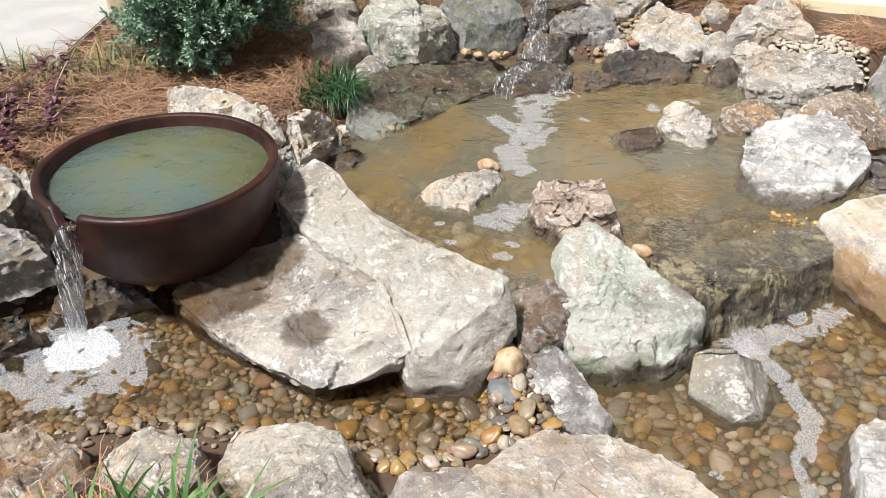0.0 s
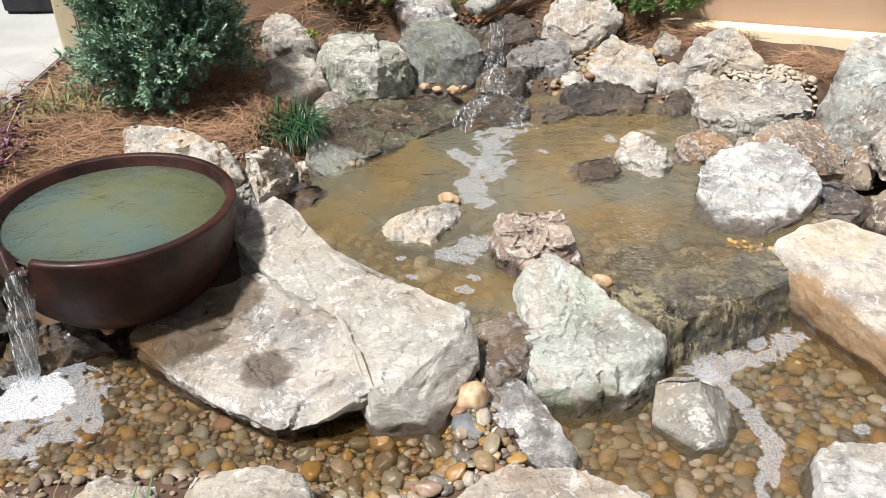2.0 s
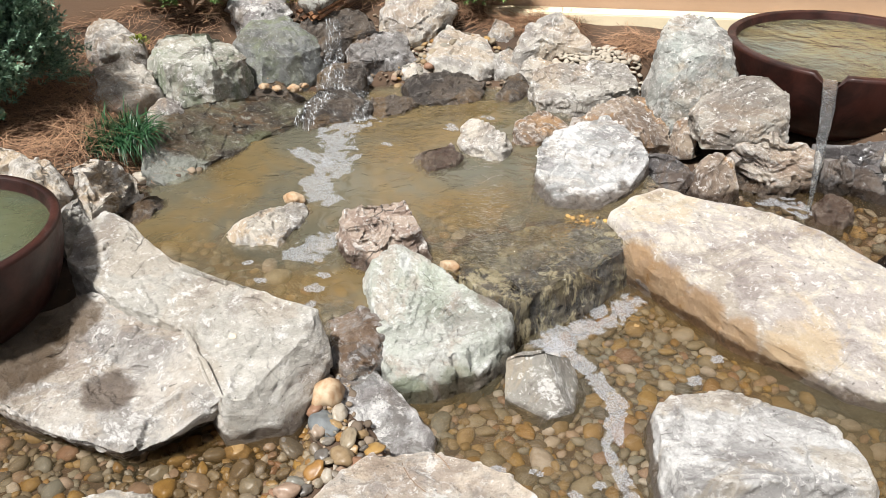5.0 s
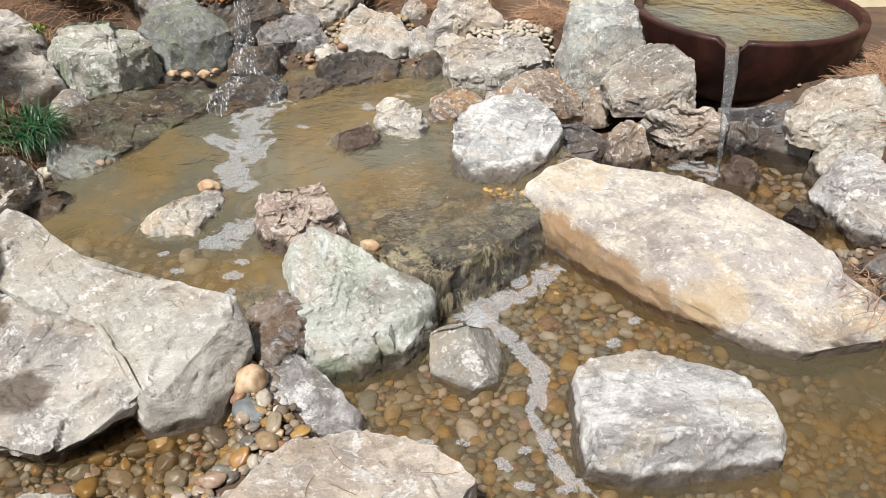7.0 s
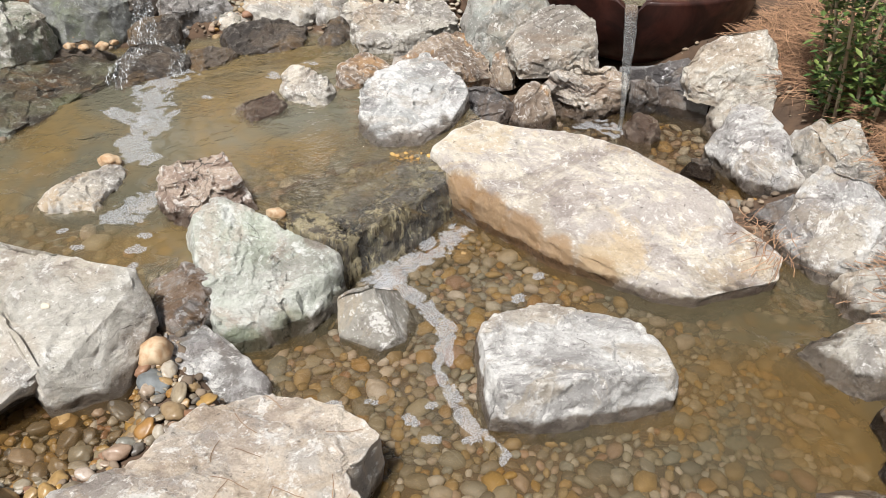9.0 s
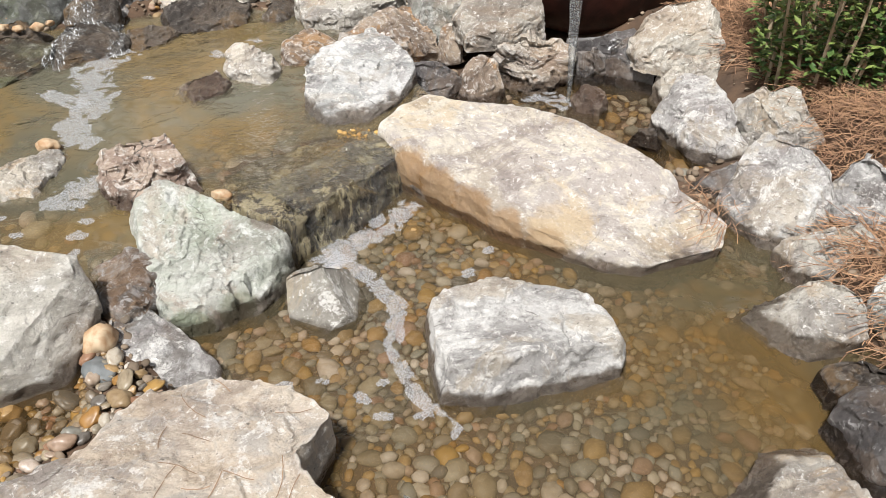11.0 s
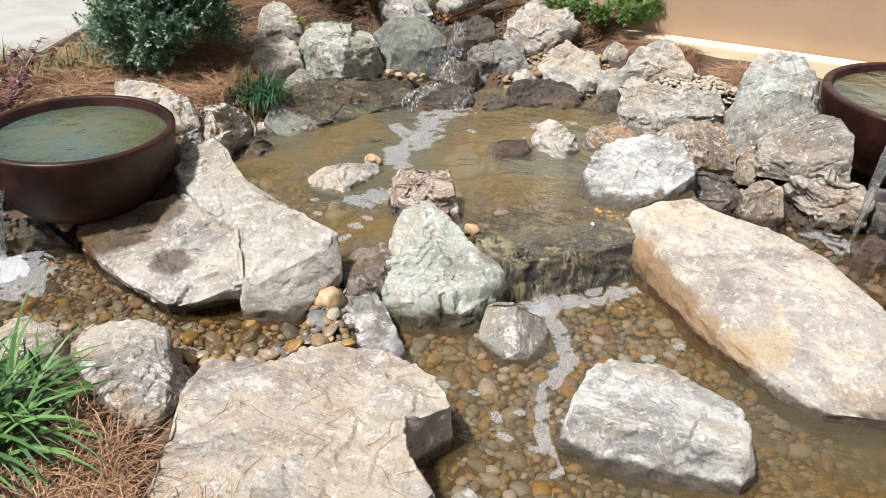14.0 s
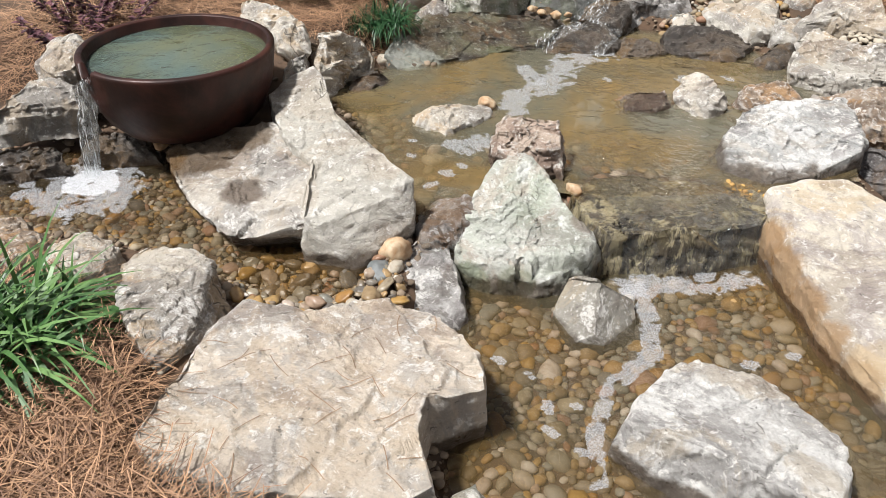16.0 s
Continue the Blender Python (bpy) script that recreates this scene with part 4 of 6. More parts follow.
rock('boulder', 'slate', 'grey boulder with a white patch at the pool edge', (1.85, 0.54), -0.12, [(-0.04, 0.11, 0.07), (0.02, 0.11, 0.13), (0.09, 0.06, 0.18), (0.09, -0.03, 0.20), (-0.02, -0.14, 0.17), (-0.07, -0.09, 0.11), (-0.07, -0.01, 0.08)], 0.010, 0.015, 0.9)
rock('boulder', 'tan', 'broad pale stone with orange cracks at the pool edge', (1.49, 0.49), -0.12, [(-0.13, 0.10, 0.04), (0.00, 0.12, 0.09), (0.10, 0.13, 0.12), (0.18, 0.07, 0.15), (0.16, -0.04, 0.17), (0.10, -0.14, 0.19), (-0.05, -0.18, 0.20), (-0.17, -0.10, 0.14), (-0.19, 0.04, 0.06)], 0.020, 0.010, 0.9)
rock('rock_slab', 'front', 'broad flat cream boulder with fine cracks and fallen needles', (0.29, 1.03), -0.04, [(-0.43, 0.17, 0.19), (-0.39, 0.23, 0.20), (-0.23, 0.27, 0.17), (-0.03, 0.42, 0.16), (0.10, 0.40, 0.17), (0.22, 0.33, 0.18), (0.31, 0.24, 0.19), (0.345, 0.12, 0.19), (0.225, 0.015, 0.21), (0.235, -0.08, 0.21), (0.33, -0.21, 0.20), (0.26, -0.30, 0.20), (0.16, -0.29, 0.19), (-0.06, -0.38, 0.22), (-0.28, -0.38, 0.24), (-0.36, -0.33, 0.24), (-0.38, -0.15, 0.23)], 0.012, 0.000, 0.5, 7,
     cuts=[((0.30, 0.23, 0.17), (0.72, 0.42, 0.55)), ((-0.40, 0.05, 0.20), (-0.8, 0.1, 0.5))],
     ledges=[([(-0.01, 0.6), (-0.01, 0.40), (0.06, 0.33), (0.136, 0.258), (0.16, 0.20), (0.238, 0.14), (0.23, 0.04), (0.6, 0.05), (0.6, 0.6)], -0.016), ([(0.10, 0.02), (0.16, -0.01), (0.4, 0.0), (0.4, -0.4), (0.0, -0.5), (0.06, -0.15)], -0.010), ([(-0.6, 0.5), (-0.42, 0.13), (-0.3, 0.16), (-0.2, 0.24), (-0.1, 0.5)], -0.012)],
     cracks=[([(-0.33, -0.10), (-0.2, 0.03), (-0.05, 0.08)], 0.005)])
rock('boulder', 'greenpale', 'pale lichen-covered stone at the lower pool', (0.65, 0.72), -0.12, [(-0.20, -0.03, 0.12), (-0.17, -0.01, 0.16), (-0.04, 0.02, 0.18), (0.01, 0.10, 0.20), (0.06, 0.16, 0.20), (0.12, 0.15, 0.17), (0.17, 0.04, 0.12), (0.15, -0.08, 0.14), (0.03, -0.20, 0.16), (-0.13, -0.14, 0.10)], 0.015, 0.010, 0.9)
rock('boulder', 'tan', 'blocky cream and tan boulder beside the grass', (-0.29, 1.18), 0.00, [(-0.25, 0.11, 0.21), (-0.22, 0.24, 0.23), (-0.11, 0.23, 0.24), (0.05, 0.17, 0.24), (0.15, 0.05, 0.21), (0.17, -0.14, 0.23), (0.15, -0.27, 0.23), (0.09, -0.24, 0.23), (-0.02, -0.15, 0.25)], 0.020, 0.010, 0.6, 2, cuts=[((0.13, -0.05, 0.21), (0.8, 0.3, 0.5)), ((-0.05, 0.2, 0.235), (0.0, 0.8, 0.55))], ledges=[([(-0.4, 0.4), (-0.3, 0.1), (0.0, 0.05), (0.1, 0.4)], -0.012)])
rock('boulder', 'tan', 'tan stone at the edge of the spout pool', (-0.68, 1.32), 0.00, [(-0.13, -0.04, 0.20), (-0.12, 0.05, 0.20), (-0.06, 0.10, 0.20), (0.05, 0.09, 0.21), (0.12, 0.02, 0.21), (0.15, -0.08, 0.22), (-0.00, -0.14, 0.22)], 0.015, 0.010, 0.9)
rock('flat_stone', 'rust', 'flat pinkish tan stone at the edge of the spout pool', (-1.01, 1.32), 0.02, [(-0.22, 0.04, 0.19), (-0.14, 0.12, 0.19), (-0.03, 0.13, 0.18), (0.15, 0.02, 0.18), (0.20, -0.08, 0.20), (0.04, -0.22, 0.22)], 0.010, 0.005, 0.9)
rock('boulder', 'pale', 'grey weathered stone beside the small bowl', (-1.39, 2.01), 0.16, [(-0.18, -0.09, 0.34), (-0.11, 0.01, 0.36), (-0.01, 0.10, 0.37), (0.12, 0.12, 0.37), (0.18, 0.06, 0.33), (0.11, -0.01, 0.30), (-0.11, -0.18, 0.31)], -0.000, 0.010, 0.9)
rock('boulder', 'dark', 'dark damp stone above the spout pool', (-1.32, 1.79), 0.02, [(-0.17, -0.04, 0.19), (-0.06, 0.04, 0.20), (0.09, 0.10, 0.21), (0.17, 0.05, 0.18), (0.08, -0.02, 0.15), (-0.11, -0.12, 0.14)], 0.000, 0.010, 1.0)
rock('flat_stone', 'dark', 'flat wet block where the small spout lands', (-1.07, 1.98), 0.02, [(-0.15, -0.06, 0.16), (-0.07, 0.02, 0.20), (0.13, 0.10, 0.21), (0.18, 0.04, 0.18), (0.03, -0.02, 0.16), (-0.12, -0.07, 0.14)], 0.000, 0.000, 1.0)
rock('boulder', 'pale', 'grey stone behind the small bowl', (-1.48, 2.27), 0.20, [(-0.11, -0.06, 0.36), (-0.10, 0.07, 0.42), (-0.03, 0.18, 0.44), (0.12, 0.03, 0.42), (0.12, -0.09, 0.37), (0.01, -0.13, 0.34)], 0.010, 0.010, 0.9)
rock('stone', 'pale', 'grey stone beside the small bowl', (-1.43, 2.33), 0.15, [(-0.13, 0.09, 0.36), (-0.04, 0.07, 0.40), (0.04, 0.07, 0.42), (0.09, 0.01, 0.40), (0.09, -0.07, 0.34), (0.01, -0.09, 0.32), (-0.06, -0.09, 0.33)], 0.000, 0.010, 0.9)
rock('boulder', 'tan', 'pale blocky stone behind the small bowl', (-0.98, 2.99), 0.20, [(-0.16, 0.03, 0.40), (-0.16, 0.11, 0.43), (-0.04, 0.11, 0.45), (0.11, 0.05, 0.44), (0.19, -0.06, 0.42), (0.12, -0.13, 0.41), (-0.05, -0.10, 0.40)], 0.000, 0.010, 1.0)
rock('stone', 'tan', 'tan stone behind the small bowl', (-0.72, 2.78), 0.20, [(-0.11, 0.02, 0.43), (-0.07, 0.12, 0.43), (0.04, 0.07, 0.42), (0.11, -0.05, 0.39), (0.06, -0.11, 0.39), (-0.03, -0.05, 0.41)], 0.000, 0.010, 1.0)
rock('boulder', 'tan', 'layered tan rock beside the small bowl', (-0.50, 2.90), 0.08, [(-0.13, -0.13, 0.38), (-0.08, -0.05, 0.41), (-0.01, 0.05, 0.35), (0.03, 0.16, 0.29), (0.10, 0.15, 0.24), (0.11, 0.08, 0.18), (0.01, -0.01, 0.18), (-0.04, -0.26, 0.33)], 0.000, 0.010, 1.3)
rock('stone', 'pale', 'creased grey stone beside the small bowl', (-0.57, 2.54), 0.10, [(-0.04, -0.02, 0.41), (-0.02, 0.08, 0.42), (0.03, 0.08, 0.40), (0.06, -0.01, 0.36), (0.01, -0.04, 0.29), (-0.03, -0.08, 0.28)], 0.000, 0.010, 1.2)
rock('stone', 'dark', 'dark wet stone at the pool edge', (-0.42, 2.89), 0.02, [(-0.12, -0.03, 0.15), (-0.06, 0.04, 0.18), (0.02, 0.06, 0.20), (0.10, 0.11, 0.17), (0.09, -0.06, 0.15), (-0.03, -0.12, 0.15)], 0.000, 0.010, 1.2)
rock('ledge_stone', 'shelf', 'broad wet brown ledge stone with a pale mossy corner', (-0.12, 3.48), 0.04, [(-0.30, -0.33, 0.22), (-0.30, -0.22, 0.24), (-0.27, -0.01, 0.25), (-0.17, 0.19, 0.25), (0.03, 0.32, 0.24), (0.25, 0.37, 0.22), (0.42, 0.30, 0.19), (0.39, 0.12, 0.17), (0.16, -0.02, 0.16), (-0.00, -0.31, 0.15), (-0.20, -0.39, 0.16)], 0.000, 0.000, 0.6, 3, cuts=[((-0.15, -0.35, 0.165), (0.15, -0.85, 0.45)), ((0.15, -0.05, 0.165), (0.55, -0.6, 0.5))], ledges=[([(-0.5, -0.5), (-0.4, -0.2), (-0.15, -0.22), (0.02, -0.28), (0.1, -0.5)], -0.02), ([(-0.2, -0.1), (0.0, 0.05), (0.2, 0.1), (0.5, 0.2), (0.2, 0.5), (-0.3, 0.3)], 0.012)])
rock('stone', 'pale', 'small pale wedge of stone', (-0.35, 3.68), 0.12, [(-0.09, -0.03, 0.25), (-0.04, 0.05, 0.28), (0.01, 0.08, 0.29), (0.07, 0.00, 0.27), (0.05, -0.11, 0.25)], 0.010, 0.010, 0.9)
rock('boulder', 'greenpale', 'big blocky grey-green boulder with dark moss', (-0.19, 4.04), 0.10, [(-0.24, 0.06, 0.42), (-0.16, 0.19, 0.45), (-0.03, 0.19, 0.45), (0.10, 0.24, 0.43), (0.24, 0.03, 0.38), (0.16, -0.15, 0.40), (0.05, -0.29, 0.42), (-0.12, -0.27, 0.42)], 0.020, 0.010, 0.6, 2, cuts=[((0.0, -0.24, 0.38), (-0.15, -0.9, 0.35)), ((0.18, -0.10, 0.34), (0.75, -0.5, 0.3)), ((-0.2, -0.05, 0.40), (-0.85, -0.2, 0.35))], ledges=[([(0.06, 0.3), (0.05, -0.05), (0.10, -0.35), (0.4, -0.3), (0.4, 0.3)], -0.03)], cracks=[([(-0.04, 0.2), (0.04, 0.0), (0.05, -0.25)], 0.012)])
rock('boulder', 'mossdark', 'smooth rounded grey-green boulder beside the falls', (0.22, 4.28), 0.10, [(-0.24, -0.01, 0.36), (-0.15, 0.19, 0.40), (0.04, 0.25, 0.41), (0.19, 0.06, 0.38), (0.21, -0.07, 0.33), (0.05, -0.19, 0.33), (-0.11, -0.22, 0.35)], 0.035, 0.060, 0.6)
rock('boulder', 'grey', 'squat grey boulder at the pine straw edge', (-0.56, 3.88), 0.18, [(-0.14, -0.03, 0.36), (-0.12, 0.14, 0.39), (0.01, 0.20, 0.40), (0.14, 0.10, 0.37), (0.17, -0.05, 0.35), (0.02, -0.18, 0.35), (-0.08, -0.17, 0.35)], 0.010, 0.010, 0.9)
rock('boulder', 'pale', 'grey boulder behind the squat one', (-0.61, 4.36), 0.25, [(-0.14, 0.03, 0.46), (-0.10, 0.13, 0.48), (0.04, 0.13, 0.48), (0.13, -0.03, 0.46), (0.13, -0.12, 0.42), (-0.06, -0.14, 0.43)], 0.010, 0.010, 0.9)
rock('boulder', 'pale', 'oval pale grey boulder beside the falls', (1.19, 4.22), 0.06, [(-0.22, -0.06, 0.27), (-0.14, 0.23, 0.33), (-0.04, 0.26, 0.37), (0.10, 0.20, 0.36), (0.20, -0.03, 0.28), (0.20, -0.14, 0.23), (0.03, -0.24, 0.20), (-0.14, -0.22, 0.22)], 0.010, 0.030, 0.9)
rock('stone', 'pale', 'small triangular grey stone', (1.46, 4.34), 0.18, [(-0.10, -0.03, 0.33), (-0.02, 0.08, 0.39), (0.05, 0.07, 0.39), (0.08, -0.02, 0.32), (-0.01, -0.10, 0.29)], 0.000, 0.010, 0.9)
rock('boulder', 'pale', 'angular pinkish grey boulder below the wall', (1.65, 4.08), 0.16, [(-0.24, -0.08, 0.27), (-0.16, 0.11, 0.33), (-0.02, 0.13, 0.41), (0.08, 0.10, 0.45), (0.20, -0.08, 0.38), (0.20, -0.13, 0.32), (-0.06, -0.04, 0.30)], 0.000, 0.010, 0.9)
rock('stone', 'tan', 'small cream stone beside the gravel', (1.56, 3.97), 0.12, [(-0.12, -0.04, 0.24), (-0.07, 0.06, 0.27), (0.09, 0.09, 0.27), (0.11, -0.01, 0.25), (-0.02, -0.10, 0.23)], 0.000, 0.010, 0.9)
rock('stone', 'dark', 'dark triangular stone at the pool edge', (1.36, 3.78), 0.04, [(-0.11, -0.07, 0.17), (-0.03, 0.07, 0.22), (0.06, 0.13, 0.25), (0.08, 0.02, 0.24), (0.06, -0.04, 0.18), (-0.05, -0.11, 0.16)], 0.000, 0.010, 1.0)
rock('stone', 'dark', 'flat wet grey stone below the falls', (1.05, 3.83), 0.05, [(-0.26, -0.06, 0.18), (-0.20, 0.12, 0.22), (0.09, 0.20, 0.23), (0.22, 0.12, 0.21), (0.20, -0.04, 0.17), (0.0, -0.12, 0.16), (-0.2, -0.12, 0.16)], 0.010, 0.000, 1.0)
rock('boulder', 'wetfall', 'wet dark boulder washed by the falls', (0.72, 4.19), 0.05, [(-0.21, -0.11, 0.31), (-0.13, 0.10, 0.37), (0.01, 0.13, 0.39), (0.16, 0.12, 0.38), (0.20, -0.04, 0.33), (0.10, -0.07, 0.28), (-0.13, -0.13, 0.28)], 0.020, 0.000, 1.0)
rock('stone', 'tan', 'pinkish cream stone beside the falls', (0.93, 4.11), 0.10, [(-0.11, -0.03, 0.21), (-0.04, 0.08, 0.25), (0.05, 0.10, 0.27), (0.09, 0.02, 0.24), (0.06, -0.05, 0.20), (-0.05, -0.11, 0.19)], 0.000, 0.010, 1.0)
rock('stone', 'dark', 'flat mossy stone washed by the falls', (0.70, 3.70), 0.05, [(-0.14, -0.03, 0.16), (-0.07, 0.10, 0.18), (0.11, 0.10, 0.19), (0.15, 0.02, 0.17), (0.05, -0.08, 0.15), (-0.09, -0.11, 0.15)], 0.010, 0.000, 1.0)
rock('flat_stone', 'dark', 'flat dark stone under the lower falls', (0.42, 3.73), 0.05, [(-0.19, -0.09, 0.20), (-0.14, 0.08, 0.23), (0.0, 0.14, 0.24), (0.16, 0.13, 0.23), (0.18, 0.0, 0.20), (0.15, -0.13, 0.17), (-0.02, -0.17, 0.17), (-0.15, -0.17, 0.18)], 0.010, 0.000, 1.0)
rock('boulder', 'white', 'upright chalky white stone behind the falls', (0.14, 4.72), 0.30, [(-0.19, -0.14, 0.49), (-0.13, 0.11, 0.57), (0.00, 0.29, 0.60), (0.16, 0.10, 0.60), (0.16, -0.10, 0.46), (-0.00, -0.27, 0.43)], 0.010, 0.010, 1.0)
rock('boulder', 'pale', 'grey stone behind the log', (0.60, 4.92), 0.30, [(-0.20, -0.02, 0.57), (-0.06, 0.08, 0.62), (0.14, 0.10, 0.61), (0.17, -0.03, 0.56), (-0.05, -0.13, 0.54)], 0.000, 0.010, 1.0)
rock('boulder', 'pale', 'grey angular boulder beside the log', (0.99, 4.51), 0.25, [(-0.24, -0.20, 0.42), (-0.16, 0.08, 0.49), (-0.00, 0.30, 0.54), (0.18, 0.27, 0.53), (0.26, 0.02, 0.46), (0.08, -0.21, 0.41), (-0.12, -0.26, 0.39)], 0.000, 0.010, 1.0)
rock('boulder', 'pale', 'grey stone below the wall', (1.25, 4.86), 0.30, [(-0.17, 0.03, 0.53), (-0.05, 0.15, 0.58), (0.09, 0.13, 0.57), (0.16, -0.08, 0.51), (-0.02, -0.22, 0.48)], 0.000, 0.010, 1.0)
rock('ledge_stone', 'ledge', 'wide wet mossy ledge stone under the spillway', (1.00, 2.22), -0.12, [(-0.36, 0.02, 0.150), (-0.30, 0.20, 0.138), (-0.15, 0.26, 0.134), (0.12, 0.25, 0.138), (0.30, 0.22, 0.150), (0.33, 0.08, 0.158), (0.29, -0.015, 0.158), (0.12, -0.10, 0.156), (-0.04, -0.17, 0.157), (-0.18, -0.235, 0.158), (-0.25, -0.16, 0.156)], 0.045, 0.004, 0.75, 8,
     cuts=[((0.03, -0.135, 0.150), (0.36, -0.80, 0.5))], cracks=[([(-0.2, -0.3), (-0.14, -0.1), (-0.15, 0.1)], 0.008)])
rock('boulder', 'dark', 'black wet rock face behind the falling water', (0.52, 4.34), 0.10, [(-0.20, -0.06, 0.40), (-0.15, 0.12, 0.44), (0.10, 0.16, 0.46), (0.24, 0.10, 0.44), (0.22, -0.04, 0.38), (0.05, -0.10, 0.36), (-0.12, -0.12, 0.36)], 0.010, 0.000, 1.0)
rock('stone', 'dark', 'wet stone in the gully below the falls', (0.50, 3.98), 0.08, [(-0.13, -0.08, 0.22), (-0.10, 0.10, 0.28), (0.06, 0.12, 0.30), (0.13, 0.02, 0.27), (0.08, -0.10, 0.22)], 0.010, 0.000, 1.0)
rock('stone', 'dark', 'damp stone in the nook below the boulder', (0.12, 3.95), 0.06, [(-0.16, -0.07, 0.19), (-0.10, 0.10, 0.21), (0.10, 0.12, 0.22), (0.16, 0.0, 0.21), (0.06, -0.10, 0.19)], 0.010, 0.000, 0.8)
rock('stone', 'pale', 'grey stone between the falls and the wall', (1.42, 4.10), 0.08, [(-0.09, -0.10, 0.22), (-0.07, 0.10, 0.27), (0.05, 0.12, 0.29), (0.10, 0.0, 0.26), (0.04, -0.12, 0.22)], 0.000, 0.010, 0.9)
rock('stone', 'rust', 'thin stone wedged beside the cream slab', (1.36, 2.18), -0.12, [(-0.05, 0.04, 0.08), (-0.00, 0.08, 0.10), (0.04, -0.05, 0.05), (0.01, -0.07, 0.03)], 0.010, 0.000, 1.0)
rock('boulder', 'slate', 'dark blocky rock beneath the big bowl', (2.58, 2.62), -0.10, [(-0.15, 0.15, 0.19), (-0.02, 0.07, 0.22), (0.13, 0.03, 0.25), (0.10, -0.18, 0.20), (0.10, -0.17, 0.13), (0.00, -0.01, 0.11), (-0.16, 0.11, 0.11)], 0.010, 0.000, 0.6)


# ---- water of the pools ----
def depth_mesh(name, verts, faces, depth, swift=None):
    me = mesh_of(name, verts, faces)
    for key, values in (("depth", depth), ("swift", swift or [0.0] * len(verts))):
        me.attributes.new(key, "FLOAT", "POINT").data.foreach_set("value", values)
    return me


def stone_tree():
    """All stones as one tree to cast rays at."""
    co, polys = [], []
    for ob in ROCKS:
        k = len(co)
        x, y, _ = ob.location
        co += [(v.co.x + x, v.co.y + y, v.co.z) for v in ob.data.vertices]
        polys += [[i + k for i in p.vertices] for p in ob.data.polygons]
    return BVHTree.FromPolygons(co, polys)


STONE_TREE = stone_tree()
SPILL, FALLS, LANDINGS = (1.05, 2.35), (0.5, 3.65), ((-1.1, 1.8), (2.3, 2.55))


def sheet(name, poly, z, mat, label, grow=0.05, step=0.025):
    """A water surface that fills an outline and knows how deep it stands over the bed and the stones in it."""
    xs = np.arange(min(p[0] for p in poly) - grow, max(p[0] for p in poly) + grow + step, step)
    ys = np.arange(min(p[1] for p in poly) - grow, max(p[1] for p in poly) + grow + step, step)
    index, verts, faces, depth, swift = {}, [], [], [], []
    wet = rim_distances(*np.meshgrid(xs, ys), poly) < grow
    for j in range(len(ys) - 1):
        for i in range(len(xs) - 1):
            if not wet[j:j + 2, i:i + 2].any():
                continue
            quad = []
            for jj, ii in ((j, i), (j, i + 1), (j + 1, i + 1), (j + 1, i)):
                if (jj, ii) not in index:
                    x, y = float(xs[ii]), float(ys[jj])
                    hit = STONE_TREE.ray_cast(Vector((x, y, z - 0.0005)), Vector((0, 0, -1)))[0]
                    bed = max(ground_height(x, y) + 0.012, hit.z if hit is not None else -9)
                    index[jj, ii] = len(verts)
                    verts.append((x, y, z))
                    depth.append(max(0.0, z - bed))
                    swift.append(0.45 * max(ease(0.7 - math.dist((x, y), p), 0.0, 0.6) for p in (SPILL, FALLS, *LANDINGS)))
                quad.append(index[jj, ii])
            faces.append(quad)
    ob = placed(name, depth_mesh(name, verts, faces, depth, swift), mat)
    ob.visible_shadow = False
    return tagged(ob, label, "water", kind="structure")


sheet("water_upper_pool", UPPER, UPPER_Z, POOL, "murky yellow-brown water of the upper pool", 0.03)
sheet("water_lower_pool", LOWER_POOL, LOWER_Z, LOWER, "shallow clear brown water over pebbles", 0.04)
sheet("water_left_pool", LEFT_POOL, LEFT_Z, CLEAR, "shallow clear water over pebbles below the lesser bowl", 0.0)
sheet("water_right_pool", RIGHT_POOL, LOWER_Z - 0.004, CLEAR, "shallow clear water below the big bowl", 0.02)


